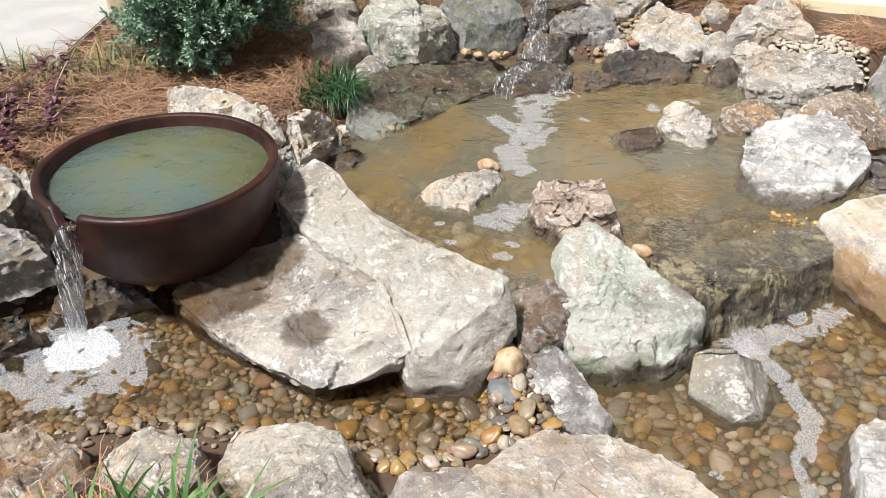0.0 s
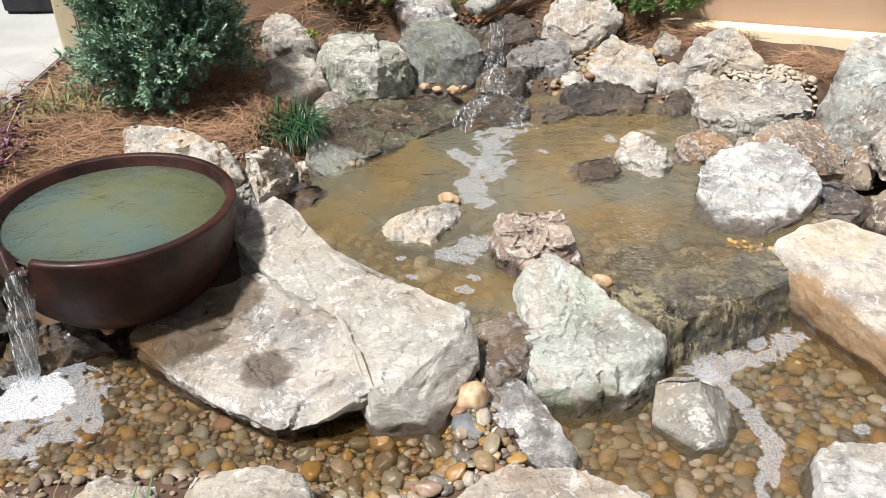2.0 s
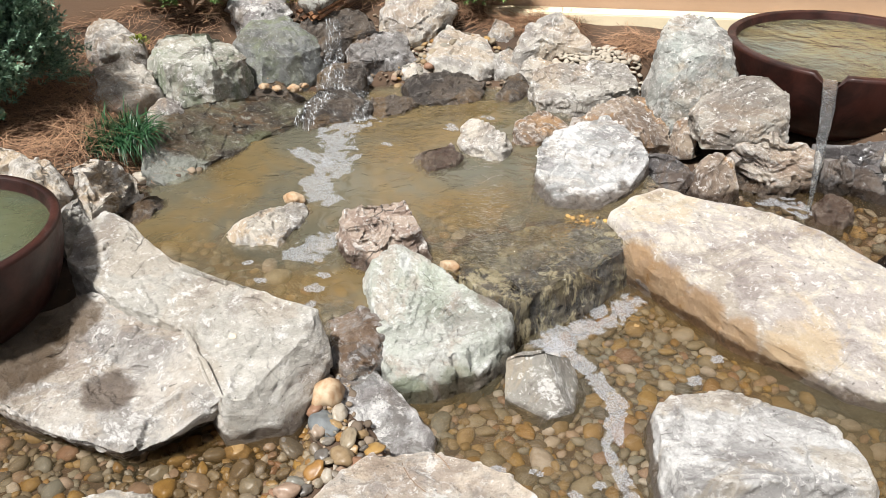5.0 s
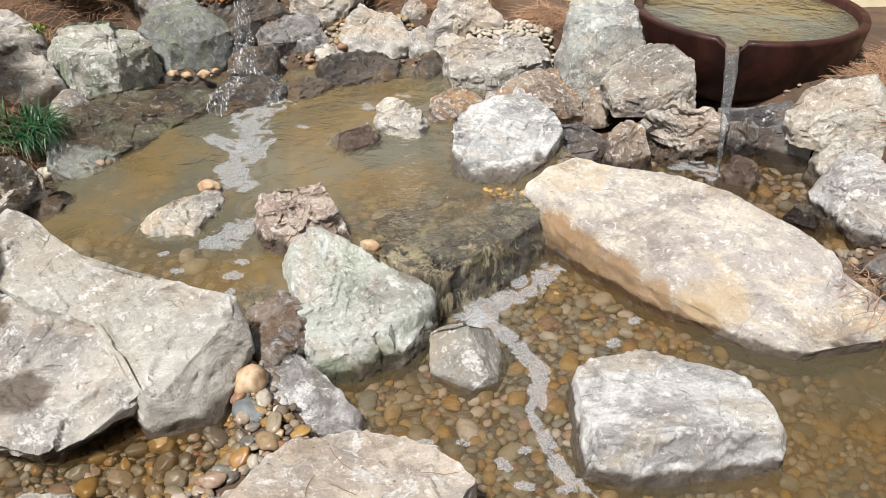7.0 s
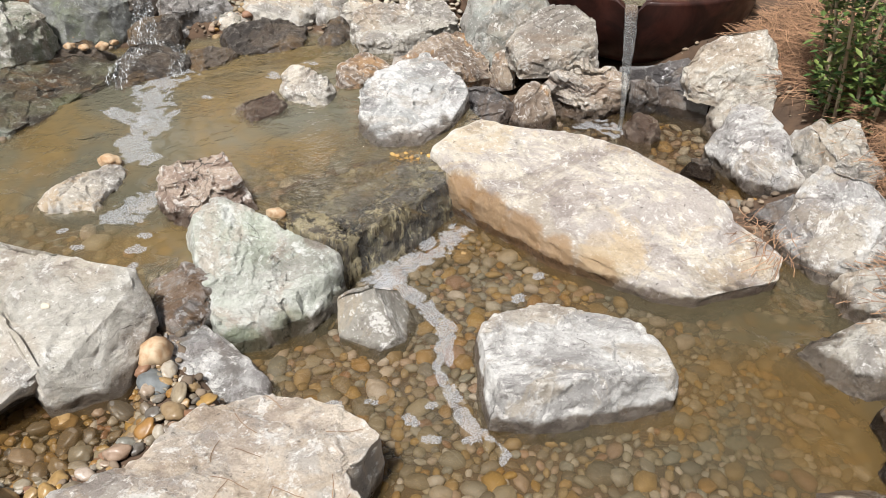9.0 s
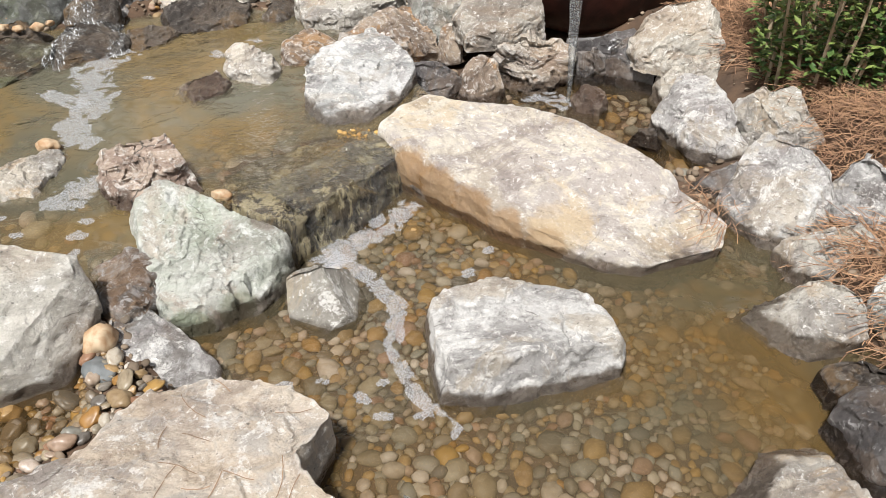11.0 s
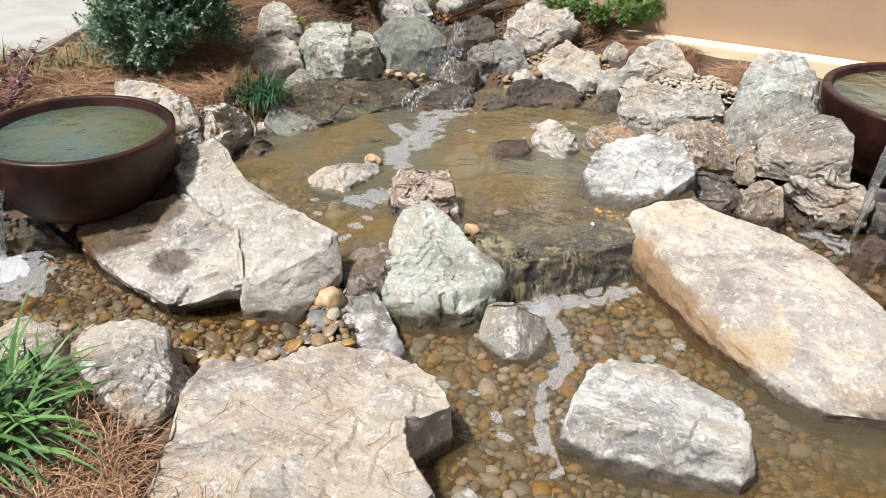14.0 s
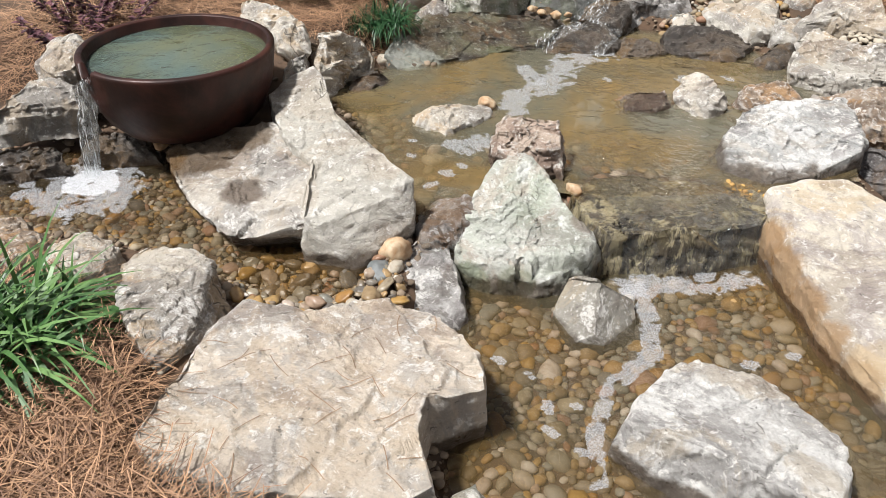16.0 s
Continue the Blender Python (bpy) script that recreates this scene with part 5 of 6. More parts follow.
# ---- bowls ----
def bowl(label, x, y, z, r, lip, mat_water, depth):
    """A rusty spill bowl: turned shell with a thick rim and a notch for the spout, and the water in it."""
    n = 128
    prof = [(1.0, 0.0), (1.006, -0.008), (1.008, -0.03), (1.0, -0.12), (0.975, -0.3), (0.93, -0.5), (0.85, -0.7), (0.72, -0.86), (0.55, -0.96), (0.0, -1.0)]
    outer = [(r * a, depth * b) for a, b in prof]
    wall = 0.023 * r / 0.36
    inner = [(r - wall, 0.0), (r - wall - 0.004, -0.01), (r * 0.955 - wall, -depth * 0.3), (r * 0.84 - wall, -depth * 0.66), (0.0, -depth * 0.8)]
    line = list(reversed(inner)) + [(r - wall + 0.005, 0.004), (r - 0.005, 0.004)] + outer
    verts, faces = [], []
    for k, (pr, pz) in enumerate(line):
        for j in range(n):
            a = 2 * math.pi * j / n
            gap = abs((a - lip + math.pi) % (2 * math.pi) - math.pi) * r
            zz = pz
            if pz > -0.05:
                cut = max(0.0, min(1.0, (0.05 - gap) / 0.008))
                zz = pz + (min(pz, -0.046) - pz) * cut
            verts.append((pr * math.cos(a), pr * math.sin(a), zz))
    lip_rows = range(len(inner) - 1, len(inner) + 4)
    for k in range(len(line) - 1):
        if k not in lip_rows:
            faces += [(k * n + j, k * n + (j + 1) % n, (k + 1) * n + (j + 1) % n, (k + 1) * n + j) for j in range(n)]
    top = empty("bowl", x, y, z)
    tagged(top, label, "bowl", "spill bowls")
    shell = placed("shell", mesh_of("shell", verts, faces), RUST, top)
    k0, m = lip_rows[0] * n, len(lip_rows)
    band = [(k * n + j, k * n + (j + 1) % n, (k + 1) * n + (j + 1) % n, (k + 1) * n + j) for k in range(m) for j in range(n)]
    placed("rim", mesh_of("rim", verts[k0:k0 + (m + 1) * n], band), RUST, shell, "thick rounded rim with a spout notch")
    disc = [(0, 0, -0.036)] + [((r * 0.982 - wall) * math.cos(2 * math.pi * j / n), (r * 0.982 - wall) * math.sin(2 * math.pi * j / n), -0.036) for j in range(n)]
    w = depth_mesh("water", disc, [(0, 1 + j, 1 + (j + 1) % n) for j in range(n)], [depth * 0.75] + [0.06] * n, [0.0] + [0.12 * ease(r * math.cos(2 * math.pi * j / n - lip), -r, r) for j in range(n)])
    placed("water", w, mat_water, top, "still greenish water filling the bowl")
    return top


def spout(label, start, end, wide, narrow, mat, seed=1, across=None):
    """A stream that leaves a lip, bends over and falls."""
    a, b = Vector(start), Vector(end)
    n, m = 40, 14
    side = (Vector(across) if across else Vector((b.y - a.y, a.x - b.x, 0))).normalized()
    fwd = Vector((side.y, -side.x, 0))
    verts, faces = [], []
    for i in range(n + 1):
        u = i / n
        s = math.sqrt(u)
        c = Vector((a.x + (b.x - a.x) * s, a.y + (b.y - a.y) * s, a.z + (b.z - a.z) * u))
        w = wide + (narrow - wide) * min(1, u * 1.15)
        t = 0.016 * (1 + 0.5 * u) * min(1, narrow / 0.06 + 0.35)
        for j in range(m):
            q = 2 * math.pi * j / m
            k = 1 + 0.35 * noise.noise(Vector((math.cos(q) * 2, math.sin(q) * 2, u * 9 + seed)))
            verts.append(c + side * (w * math.cos(q) * k * 0.5) + fwd * (t * math.sin(q) * k))
    for i in range(n):
        faces += [(i * m + j, i * m + (j + 1) % m, (i + 1) * m + (j + 1) % m, (i + 1) * m + j) for j in range(m)]
    ob = placed("water_spout", mesh_of("water_spout", verts, faces), mat)
    ob.visible_shadow = False
    return tagged(ob, label, "water", "bowl spouts")


bowl("small dark rust-brown steel bowl brimming with green water", -0.88, 2.21, 0.515, 0.36, math.atan2(-0.285, -0.15), BOWLWATER, 0.33)
bowl("large rust-red steel bowl brimming with olive water", 2.95, 3.35, 0.44, 0.57, math.atan2(2.95 - 3.35, 2.575 - 2.95), BOWLWATER2, 0.42)
spout("clear stream spilling from the small bowl", (-1.02, 1.905, 0.482), (-1.105, 1.865, 0.085), 0.085, 0.06, SPOUT, across=(0.93, 0.33, 0))
spout("clear stream spilling from the big bowl", (2.575, 2.955, 0.412), (2.30, 2.55, -0.005), 0.062, 0.018, THIN_SPOUT, seed=5)


def plain_box(name, x0, x1, y0, y1, z0, z1, mat, label, category, kind="structure"):
    bm = bmesh.new()
    bmesh.ops.create_cube(bm, size=1.0, matrix=Matrix.LocRotScale(((x0 + x1) / 2, (y0 + y1) / 2, (z0 + z1) / 2), None, (x1 - x0, y1 - y0, z1 - z0)))
    bmesh.ops.bevel(bm, geom=bm.edges[:], offset=0.006, segments=2, affect="EDGES")
    return tagged(part(name, bm, mat), label, category, kind=kind)


STUCCO = plain("tan_stucco", (0.40, 0.275, 0.185), (0.37, 0.25, 0.165), 2.0, 0.9, 120, 0.35)
CREAM = plain("cream_footing", (0.78, 0.68, 0.47), (0.70, 0.60, 0.40), 4.0, 0.85, 80, 0.3)
WHITE = plain("white_siding", (0.80, 0.79, 0.77), (0.76, 0.75, 0.73), 3.0, 0.7, 60, 0.15)
CONCRETE = plain("pale_concrete", (0.37, 0.365, 0.35), (0.31, 0.305, 0.29), 3.0, 0.9, 90, 0.35)


def turned(ob, x, y, rz):
    ob.matrix_world = pose(x, y, 0, 0, 0, rz)
    return ob


WALL_TURN = -20.0
turned(plain_box("wall_north", -1.55, 6.0, 0.0, 0.2, -0.2, 0.76, STUCCO, "tan stucco base wall of the building", "wall"), 1.9, 4.62, WALL_TURN)
turned(plain_box("wall_upper", -1.55, 1.6, 0.03, 0.2, 0.76, 3.2, WHITE, "white upper wall of the building", "wall"), 1.9, 4.62, WALL_TURN)
# unseen; carried on past the building's corner so the big bowl reflects tan
turned(plain_box("wall_corner", 1.6, 6.0, 0.006, 0.2, 0.76, 3.2, STUCCO, "tan stucco upper wall, extended out of view for the bowl's reflection", "wall"), 1.9, 4.62, WALL_TURN)
turned(plain_box("footing", -1.5, 6.0, -0.14, 0.0, -0.2, 0.345, CREAM, "cream painted footing along the wall", "wall"), 1.9, 4.62, WALL_TURN)
WEST_TURN = 21.0
turned(plain_box("wall_west", 0.07, 2.36, 0.0, 0.2, -0.2, 3.2, STUCCO, "tan stucco wall at the end of the building", "wall"), -1.76, 4.29, WEST_TURN)
turned(plain_box("trim", -0.03, 0.066, -0.02, 0.22, -0.2, 3.2, CREAM, "cream painted corner trim of the building", "trim"), -1.76, 4.29, WEST_TURN)
plain_box("pavement", -9.0, -1.75, 3.45, 14.0, -0.2, 0.36, CONCRETE, "pale concrete pavement", "pavement")


def covered_box(x, y, z, sx, sy, sz):
    """A box under a slack fabric cover, narrower towards its foot."""
    bm = bmesh.new()
    bmesh.ops.create_cube(bm, size=1.0, matrix=Matrix.LocRotScale((0, 0, sz / 2), None, (sx, sy, sz)))
    bmesh.ops.bevel(bm, geom=bm.edges[:], offset=0.02, segments=3, affect="EDGES")
    bmesh.ops.subdivide_edges(bm, edges=bm.edges[:], cuts=6, use_grid_fill=True)
    for v in bm.verts:
        k = 0.86 + 0.14 * v.co.z / sz
        v.co.x, v.co.y = v.co.x * k, v.co.y * k
        v.co += Vector((1, 1, 0)) * (0.012 * noise.noise(v.co * 9))
    ob = part("covered_box", bm, plain("black_fabric", (0.012, 0.013, 0.018), (0.022, 0.023, 0.03), 20, 0.8, 200, 0.4))
    ob.location = (x, y, z)
    return tagged(ob, "black fabric-covered box standing on the pavement", "box")


covered_box(-2.22, 5.12, 0.36, 0.36, 0.34, 0.5)


# ---- falling water and foam ----
def ribbon(name, mat, label, path, widths, z_off=0.0, cols=10, steps=10, wobble=0.2, ragged=0.0, category="water", kind=""):
    """A strip of water that follows a line of points, with a width at each."""
    pts, wid = [], []
    for k in range(len(path) - 1):
        for i in range(steps):
            u = i / steps
            pts.append(Vector(path[k]).lerp(Vector(path[k + 1]), u))
            wid.append(widths[k] + (widths[k + 1] - widths[k]) * u)
    pts.append(Vector(path[-1]))
    wid.append(widths[-1])
    verts, faces = [], []
    for i, p in enumerate(pts):
        way = pts[min(i + 1, len(pts) - 1)] - pts[max(i - 1, 0)]
        side = Vector((way.y, -way.x, 0))
        side = side.normalized() if side.length > 1e-6 else Vector((1, 0, 0))
        for j in range(cols + 1):
            v = j / cols - 0.5
            w = wid[i] * (1 + wobble * noise.noise(Vector((i * 0.23, (v > 0) * 9.0, path[0][0] * 7))))
            q = p + side * (w * v)
            q.z += z_off + ragged * noise.noise(q * 30)
            verts.append(q)
    c = cols + 1
    for i in range(len(pts) - 1):
        faces += [(i * c + j, i * c + j + 1, (i + 1) * c + j + 1, (i + 1) * c + j) for j in range(cols)]
    me = mesh_of(name, verts, faces)
    uv = me.uv_layers.new(name="flow")
    for loop in me.loops:
        i, j = divmod(loop.vertex_index, c)
        uv.data[loop.index].uv = (j / cols, i / (len(pts) - 1))
    ob = placed(name, me, mat)
    ob.visible_shadow = False
    return tagged(ob, label, category, kind=kind)


def veil(label, a, b, back, z_top, z_bot):
    """A film of water over a ledge that breaks into threads down its face."""
    a, b = Vector((*a, 0)), Vector((*b, 0))
    way = (b - a).normalized()
    out = Vector((way.y, -way.x, 0))
    cols = 70
    prof = [(-back, 0.0), (-back * 0.6, 0.0), (-0.05, 0.0), (-0.012, -0.004), (0.014, -0.02), (0.034, -0.06), (0.05, -0.11), (0.062, z_bot - z_top)]
    verts, faces = [], []
    for d, dz in prof:
        for j in range(cols + 1):
            p = a.lerp(b, j / cols)
            k = noise.noise(Vector((j * 0.35, dz * 5, 1.7)))
            verts.append(p + out * (d + 0.006 * k) + Vector((0, 0, z_top + dz + 0.002 * k)))
    c = cols + 1
    for i in range(len(prof) - 1):
        faces += [(i * c + j, (i + 1) * c + j, (i + 1) * c + j + 1, i * c + j + 1) for j in range(cols)]
    ob = placed("water_veil", mesh_of("water_veil", verts, faces), VEIL)
    ob.visible_shadow = False
    return tagged(ob, label, "water")


ribbon("waterfall", FALL, "white water tumbling from under the log", [(0.50, 4.26, 0.450), (0.50, 4.215, 0.400), (0.49, 4.18, 0.320), (0.47, 4.02, 0.300), (0.45, 3.88, 0.250), (0.42, 3.78, 0.245)], [0.07, 0.08, 0.09, 0.10, 0.12, 0.14], 0.012, ragged=0.012)
ribbon("waterfall", FALL, "thin white water sliding over a flat stone", [(0.41, 3.75, 0.235), (0.30, 3.59, 0.215), (0.27, 3.53, 0.190), (0.27, 3.52, 0.146)], [0.10, 0.10, 0.09, 0.08], 0.012, ragged=0.008)
ribbon("waterfall", FALL, "white water running between washed stones", [(0.44, 3.81, 0.250), (0.59, 3.79, 0.200), (0.55, 3.63, 0.180), (0.52, 3.56, 0.148)], [0.07, 0.06, 0.07, 0.08], 0.01, ragged=0.008)
veil("thin clear veil of water over the mossy ledge", (0.86, 2.035), (1.31, 2.215), 0.2, 0.157, 0.0)
ribbon("water_chute", VEIL, "shallow water sliding down the narrow outflow", [(0.25, 2.12, 0.147), (0.23, 1.90, 0.135), (0.28, 1.77, 0.125), (0.31, 1.68, 0.020)], [0.12, 0.07, 0.08, 0.12], 0.004, ragged=0.006)
ribbon("foam_trail", FOAM, "white foam drifting from the foot of the falls", [(0.62, 3.61, 0.149), (0.41, 3.51, 0.149), (0.39, 3.23, 0.149), (0.35, 3.08, 0.149), (0.27, 3.00, 0.149), (0.27, 2.87, 0.149), (0.34, 2.79, 0.149)], [0.1, 0.17, 0.18, 0.16, 0.14, 0.13, 0.08], 0, wobble=0.3)
ribbon("foam_trail", FOAM, "side streak of foam below the falls", [(0.18, 3.38, 0.149), (0.28, 3.23, 0.149), (0.36, 3.13, 0.149)], [0.06, 0.10, 0.08], 0, wobble=0.3)
ribbon("foam_trail", FOAM, "patch of foam between two pool stones", [(0.10, 2.46, 0.149), (0.20, 2.45, 0.149), (0.29, 2.58, 0.149)], [0.08, 0.17, 0.12], 0, wobble=0.3)
ribbon("foam_trail", FOAM, "white foam spreading round the falling stream", [(-0.90, 1.91, 0.094), (-1.02, 1.78, 0.094), (-1.14, 1.70, 0.094), (-1.19, 1.59, 0.094)], [0.2, 0.46, 0.46, 0.2], 0, wobble=0.25)
ribbon("foam_splash", SPLASH, "white froth where the bowl stream lands", [(-1.00, 1.88, 0.097), (-1.08, 1.81, 0.097), (-1.16, 1.76, 0.097)], [0.16, 0.27, 0.16], 0, wobble=0.2)
ribbon("foam_trail", FOAM, "thin line of foam winding over shallow water", [(0.91, 1.97, 0.004), (0.99, 1.79, 0.004), (1.02, 1.61, 0.004), (0.93, 1.46, 0.004), (0.91, 1.27, 0.004), (0.95, 1.07, 0.004)], [0.10, 0.08, 0.065, 0.055, 0.048, 0.045], 0, wobble=0.35)
ribbon("foam_trail", THIN_FOAM, "froth along the foot of the mossy ledge", [(0.84, 1.90, 0.005), (0.98, 1.96, 0.005), (1.16, 2.03, 0.005), (1.33, 2.12, 0.005)], [0.10, 0.17, 0.16, 0.08], 0, wobble=0.35)
ribbon("foam_trail", FOAM, "foam where the bowl stream lands", [(2.27, 2.49, 0.002), (2.26, 2.62, 0.002), (2.12, 2.67, 0.002)], [0.1, 0.12, 0.05], 0, wobble=0.25)



def foam_fleck(x, y, z, r, seed):
    """A small raft of bubbles."""
    rnd = random.Random(seed)
    a = rnd.uniform(0, 6.3)
    d = Vector((math.cos(a), math.sin(a), 0)) * r
    p = Vector((x, y, z))
    return ribbon("foam_fleck", FOAM, "small raft of bubbles drifting on the water", [tuple(p - d), tuple(p), tuple(p + d)], [r * 0.8, r * rnd.uniform(1.3, 1.9), r * 0.7], 0, wobble=0.4, category="foam")


for k, (fx, fy, fr) in enumerate(((0.19, 2.22, 0.035), (0.23, 2.29, 0.03), (0.16, 2.12, 0.035), (-0.02, 2.43, 0.02), (0.02, 2.31, 0.025), (0.95, 3.42, 0.05), (1.15, 3.5, 0.04), (0.62, 3.3, 0.03))):
    foam_fleck(fx, fy, 0.149, fr, 40 + k)
for k, (fx, fy, fr) in enumerate(((0.776, 1.308, 0.028), (0.848, 1.336, 0.02), (0.80, 1.223, 0.028), (0.60, 1.45, 0.026), (0.89, 1.18, 0.022), (0.70, 1.416, 0.02), (1.30, 1.66, 0.03), (1.42, 1.74, 0.025))):
    foam_fleck(fx, fy, 0.004, fr, 60 + k)


# ---- pebbles ----
def pebble_mesh(seed, detail=2):
    rnd = random.Random(seed)
    bm = bmesh.new()
    bmesh.ops.create_icosphere(bm, subdivisions=detail, radius=1.0)
    sx, sy, sz = 1.0, rnd.uniform(0.58, 0.92), rnd.uniform(0.34, 0.62)
    for v in bm.verts:
        w = v.co * 1.5 + Vector((seed * 5.1, 0, 0))
        d, near = noise.voronoi(w)
        k = 1 + 0.3 * noise.noise(v.co * 1.2 + Vector((seed * 5.1, 0, 0))) + 0.26 * (0.5 - d[0]) + 0.07 * noise.noise(v.co * 3.1 + Vector((0, seed * 3.3, 0)))
        v.co = Vector((v.co.x * sx, v.co.y * sy, v.co.z * sz)) * k
    me = bpy.data.meshes.new("pebble")
    bm.to_mesh(me)
    bm.free()
    me.polygons.foreach_set("use_smooth", [True] * len(me.polygons))
    return me


SHAPES = [pebble_mesh(k) for k in range(9)]
NEAR_SHAPES = [pebble_mesh(k + 20, 3) for k in range(9)]
for me in SHAPES + NEAR_SHAPES:
    me.materials.append(PEBBLE)


def scatter(rnd, region, count, lo, hi, pack=0.8):
    """Centres and sizes of pebbles lying side by side in an outline."""
    x0, x1 = min(p[0] for p in region), max(p[0] for p in region)
    y0, y1 = min(p[1] for p in region), max(p[1] for p in region)
    grid, got = {}, []
    for _ in range(count):
        x, y, r = rnd.uniform(x0, x1), rnd.uniform(y0, y1), lo + (hi - lo) * rnd.random() ** 1.8
        if not inside(x, y, region):
            continue
        cx, cy = int(x / 0.1), int(y / 0.1)
        near = [g for i in (-1, 0, 1) for j in (-1, 0, 1) for g in grid.get((cx + i, cy + j), ())]
        if any((x - a) ** 2 + (y - b) ** 2 < (pack * (r + c)) ** 2 for a, b, c in near):
            continue
        grid.setdefault((cx, cy), []).append((x, y, r))
        got.append((x, y, r))
    return got


def grown(poly, by):
    """An outline pushed outwards from its middle."""
    cx, cy = sum(p[0] for p in poly) / len(poly), sum(p[1] for p in poly) / len(poly)
    res = []
    for x, y in poly:
        d = math.hypot(x - cx, y - cy)
        res.append((x + (x - cx) * by / d, y + (y - cy) * by / d))
    return res


def pebbles_stuff(name, places, shapes, mat, label, category, sink=0.35, rise=0.0, seed=3, below=None):
    rnd = random.Random(seed)
    verts, faces = [], []
    data = []
    for me in shapes:
        co = np.empty(len(me.vertices) * 3)
        me.vertices.foreach_get("co", co)
        data.append((co.reshape(-1, 3), [tuple(p.vertices) for p in me.polygons]))
    for x, y, r in places:
        co, fs = rnd.choice(data)
        m = np.array(Euler((rnd.uniform(-0.4, 0.4), rnd.uniform(-0.4, 0.4), rnd.uniform(0, 6.3))).to_matrix())
        p = (co * r) @ m.T + (x, y, ground_height(x, y) + r * sink * rnd.uniform(-0.6, 1.6) + rise)
        if below is not None:
            p[:, 2] -= max(0.0, p[:, 2].max() - below)
        k = len(verts)
        verts += p.tolist()
        faces += [tuple(i + k for i in f) for f in fs]
    return tagged(placed(name, mesh_of(name, verts, faces), mat), label, category, kind="stuff")


BAR = [(-0.42, 1.62), (-0.1, 1.78), (0.1, 1.84), (0.2, 1.82), (0.21, 1.66), (0.28, 1.56), (0.34, 1.42), (0.15, 1.42), (-0.1, 1.32), (-0.3, 1.4)]
rnd = random.Random(11)
for x, y, r in scatter(rnd, BAR, 6200, 0.011, 0.042, 0.66)[:290]:
    ob = new("pebble", rnd.choice(NEAR_SHAPES))
    s = r * rnd.uniform(0.9, 1.15)
    ob.matrix_world = pose(x, y, max(0.055, ground_height(x, y)) + r * rnd.uniform(0.2, 0.6), rnd.uniform(-38, 38), rnd.uniform(-30, 30), rnd.uniform(0, 360)) @ Matrix.Diagonal((s, s, s, 1))
    tagged(ob, "smooth river pebble on the bar between the pools", "pebble", "pebbles of the bar")
pebbles_stuff("pebbles", scatter(random.Random(5), grown(LOWER_POOL, 0.06), 40000, 0.015, 0.046, 0.58), SHAPES, PEBBLES, "smooth tan and brown river pebbles under shallow water", "pebbles", 0.2, below=-0.015)
pebbles_stuff("pebbles", scatter(random.Random(6), LEFT_POOL, 14000, 0.013, 0.036, 0.56), SHAPES, PEBBLES, "smooth river pebbles under the spout", "pebbles", 0.2, seed=4)
pebbles_stuff("pebbles", scatter(random.Random(7), RIGHT_POOL, 5000, 0.02, 0.045, 0.75), SHAPES, PEBBLES, "smooth river pebbles under the bowl stream", "pebbles", 0.2, seed=5)
pebbles_stuff("pebbles", scatter(random.Random(8), UPPER, 5000, 0.02, 0.05, 0.9), SHAPES, PEBBLES, "pebbles dimly seen through murky water", "pebbles", 0.2, 0.0, seed=6, below=0.115)
pebbles_stuff("pebbles", scatter(random.Random(15), [(0.84, 1.97), (1.33, 2.17), (1.46, 2.06), (0.95, 1.83)], 900, 0.014, 0.04, 0.8), SHAPES, PEBBLES, "river pebbles heaped at the foot of the mossy ledge", "pebbles", 0.3, 0.012, seed=9)
GRAVEL_BED = [(1.55, 3.84), (1.62, 3.95), (1.8, 4.06), (1.98, 4.06), (2.08, 3.92), (2.1, 3.72), (1.98, 3.62), (1.9, 3.74), (1.72, 3.8)]
pebbles_stuff("gravel", scatter(random.Random(9), GRAVEL_BED, 6000, 0.015, 0.036, 0.60), SHAPES, GRAVEL, "pale cream gravel between boulders", "gravel", 0.4, 0.012, seed=7)


GRIT = plain("brown_grit", (0.30, 0.23, 0.16), (0.09, 0.065, 0.045), 14, 0.85, 90, 0.4, 0.9, True)


def shore(seed, count):
    """Small stones washed up along the pool rims and in the gaps between boulders."""
    r = random.Random(seed)
    got = []
    while len(got) < count:
        x, y = r.uniform(-1.6, 3.0), r.uniform(0.6, 4.6)
        d = min(rim_distance(x, y, p) for p in (UPPER, LOWER_POOL, LEFT_POOL, GULLY, RIGHT_POOL))
        if -0.05 < d < 0.05 + 0.3 * r.random() ** 2:
            got.append((x, y, 0.004 + 0.018 * r.random() ** 2.5))
    return got


pebbles_stuff("gravel", shore(31, 5200), SHAPES, GRIT, "brown grit and small stones along the pool rims", "gravel", 0.5, 0.002, seed=12)
CREVICE = [(-0.22, 0.96, 0.150), (-0.24, 1.09, 0.150), (-0.22, 1.22, 0.150), (-0.18, 1.21, 0.150), (-0.16, 1.07, 0.150), (-0.14, 0.92, 0.150)]
pebbles_stuff("gravel", scatter(random.Random(19), [p[:2] for p in CREVICE], 3000, 0.006, 0.016, 0.6), SHAPES, GRAVEL, "small gravel in the crack between two boulders", "gravel", 0.4, 0.015, seed=8)

pebbles_stuff("pebbles", scatter(random.Random(27), [(0.62, 3.88), (0.95, 3.98), (1.12, 3.98), (1.3, 4.0), (1.45, 4.15), (1.35, 4.3), (1.1, 4.4), (0.9, 4.35), (0.8, 4.1)], 1600, 0.014, 0.045, 0.62), SHAPES, PEBBLES, "river pebbles filling the gaps beside the falls", "pebbles", 0.3, 0.01, seed=15)

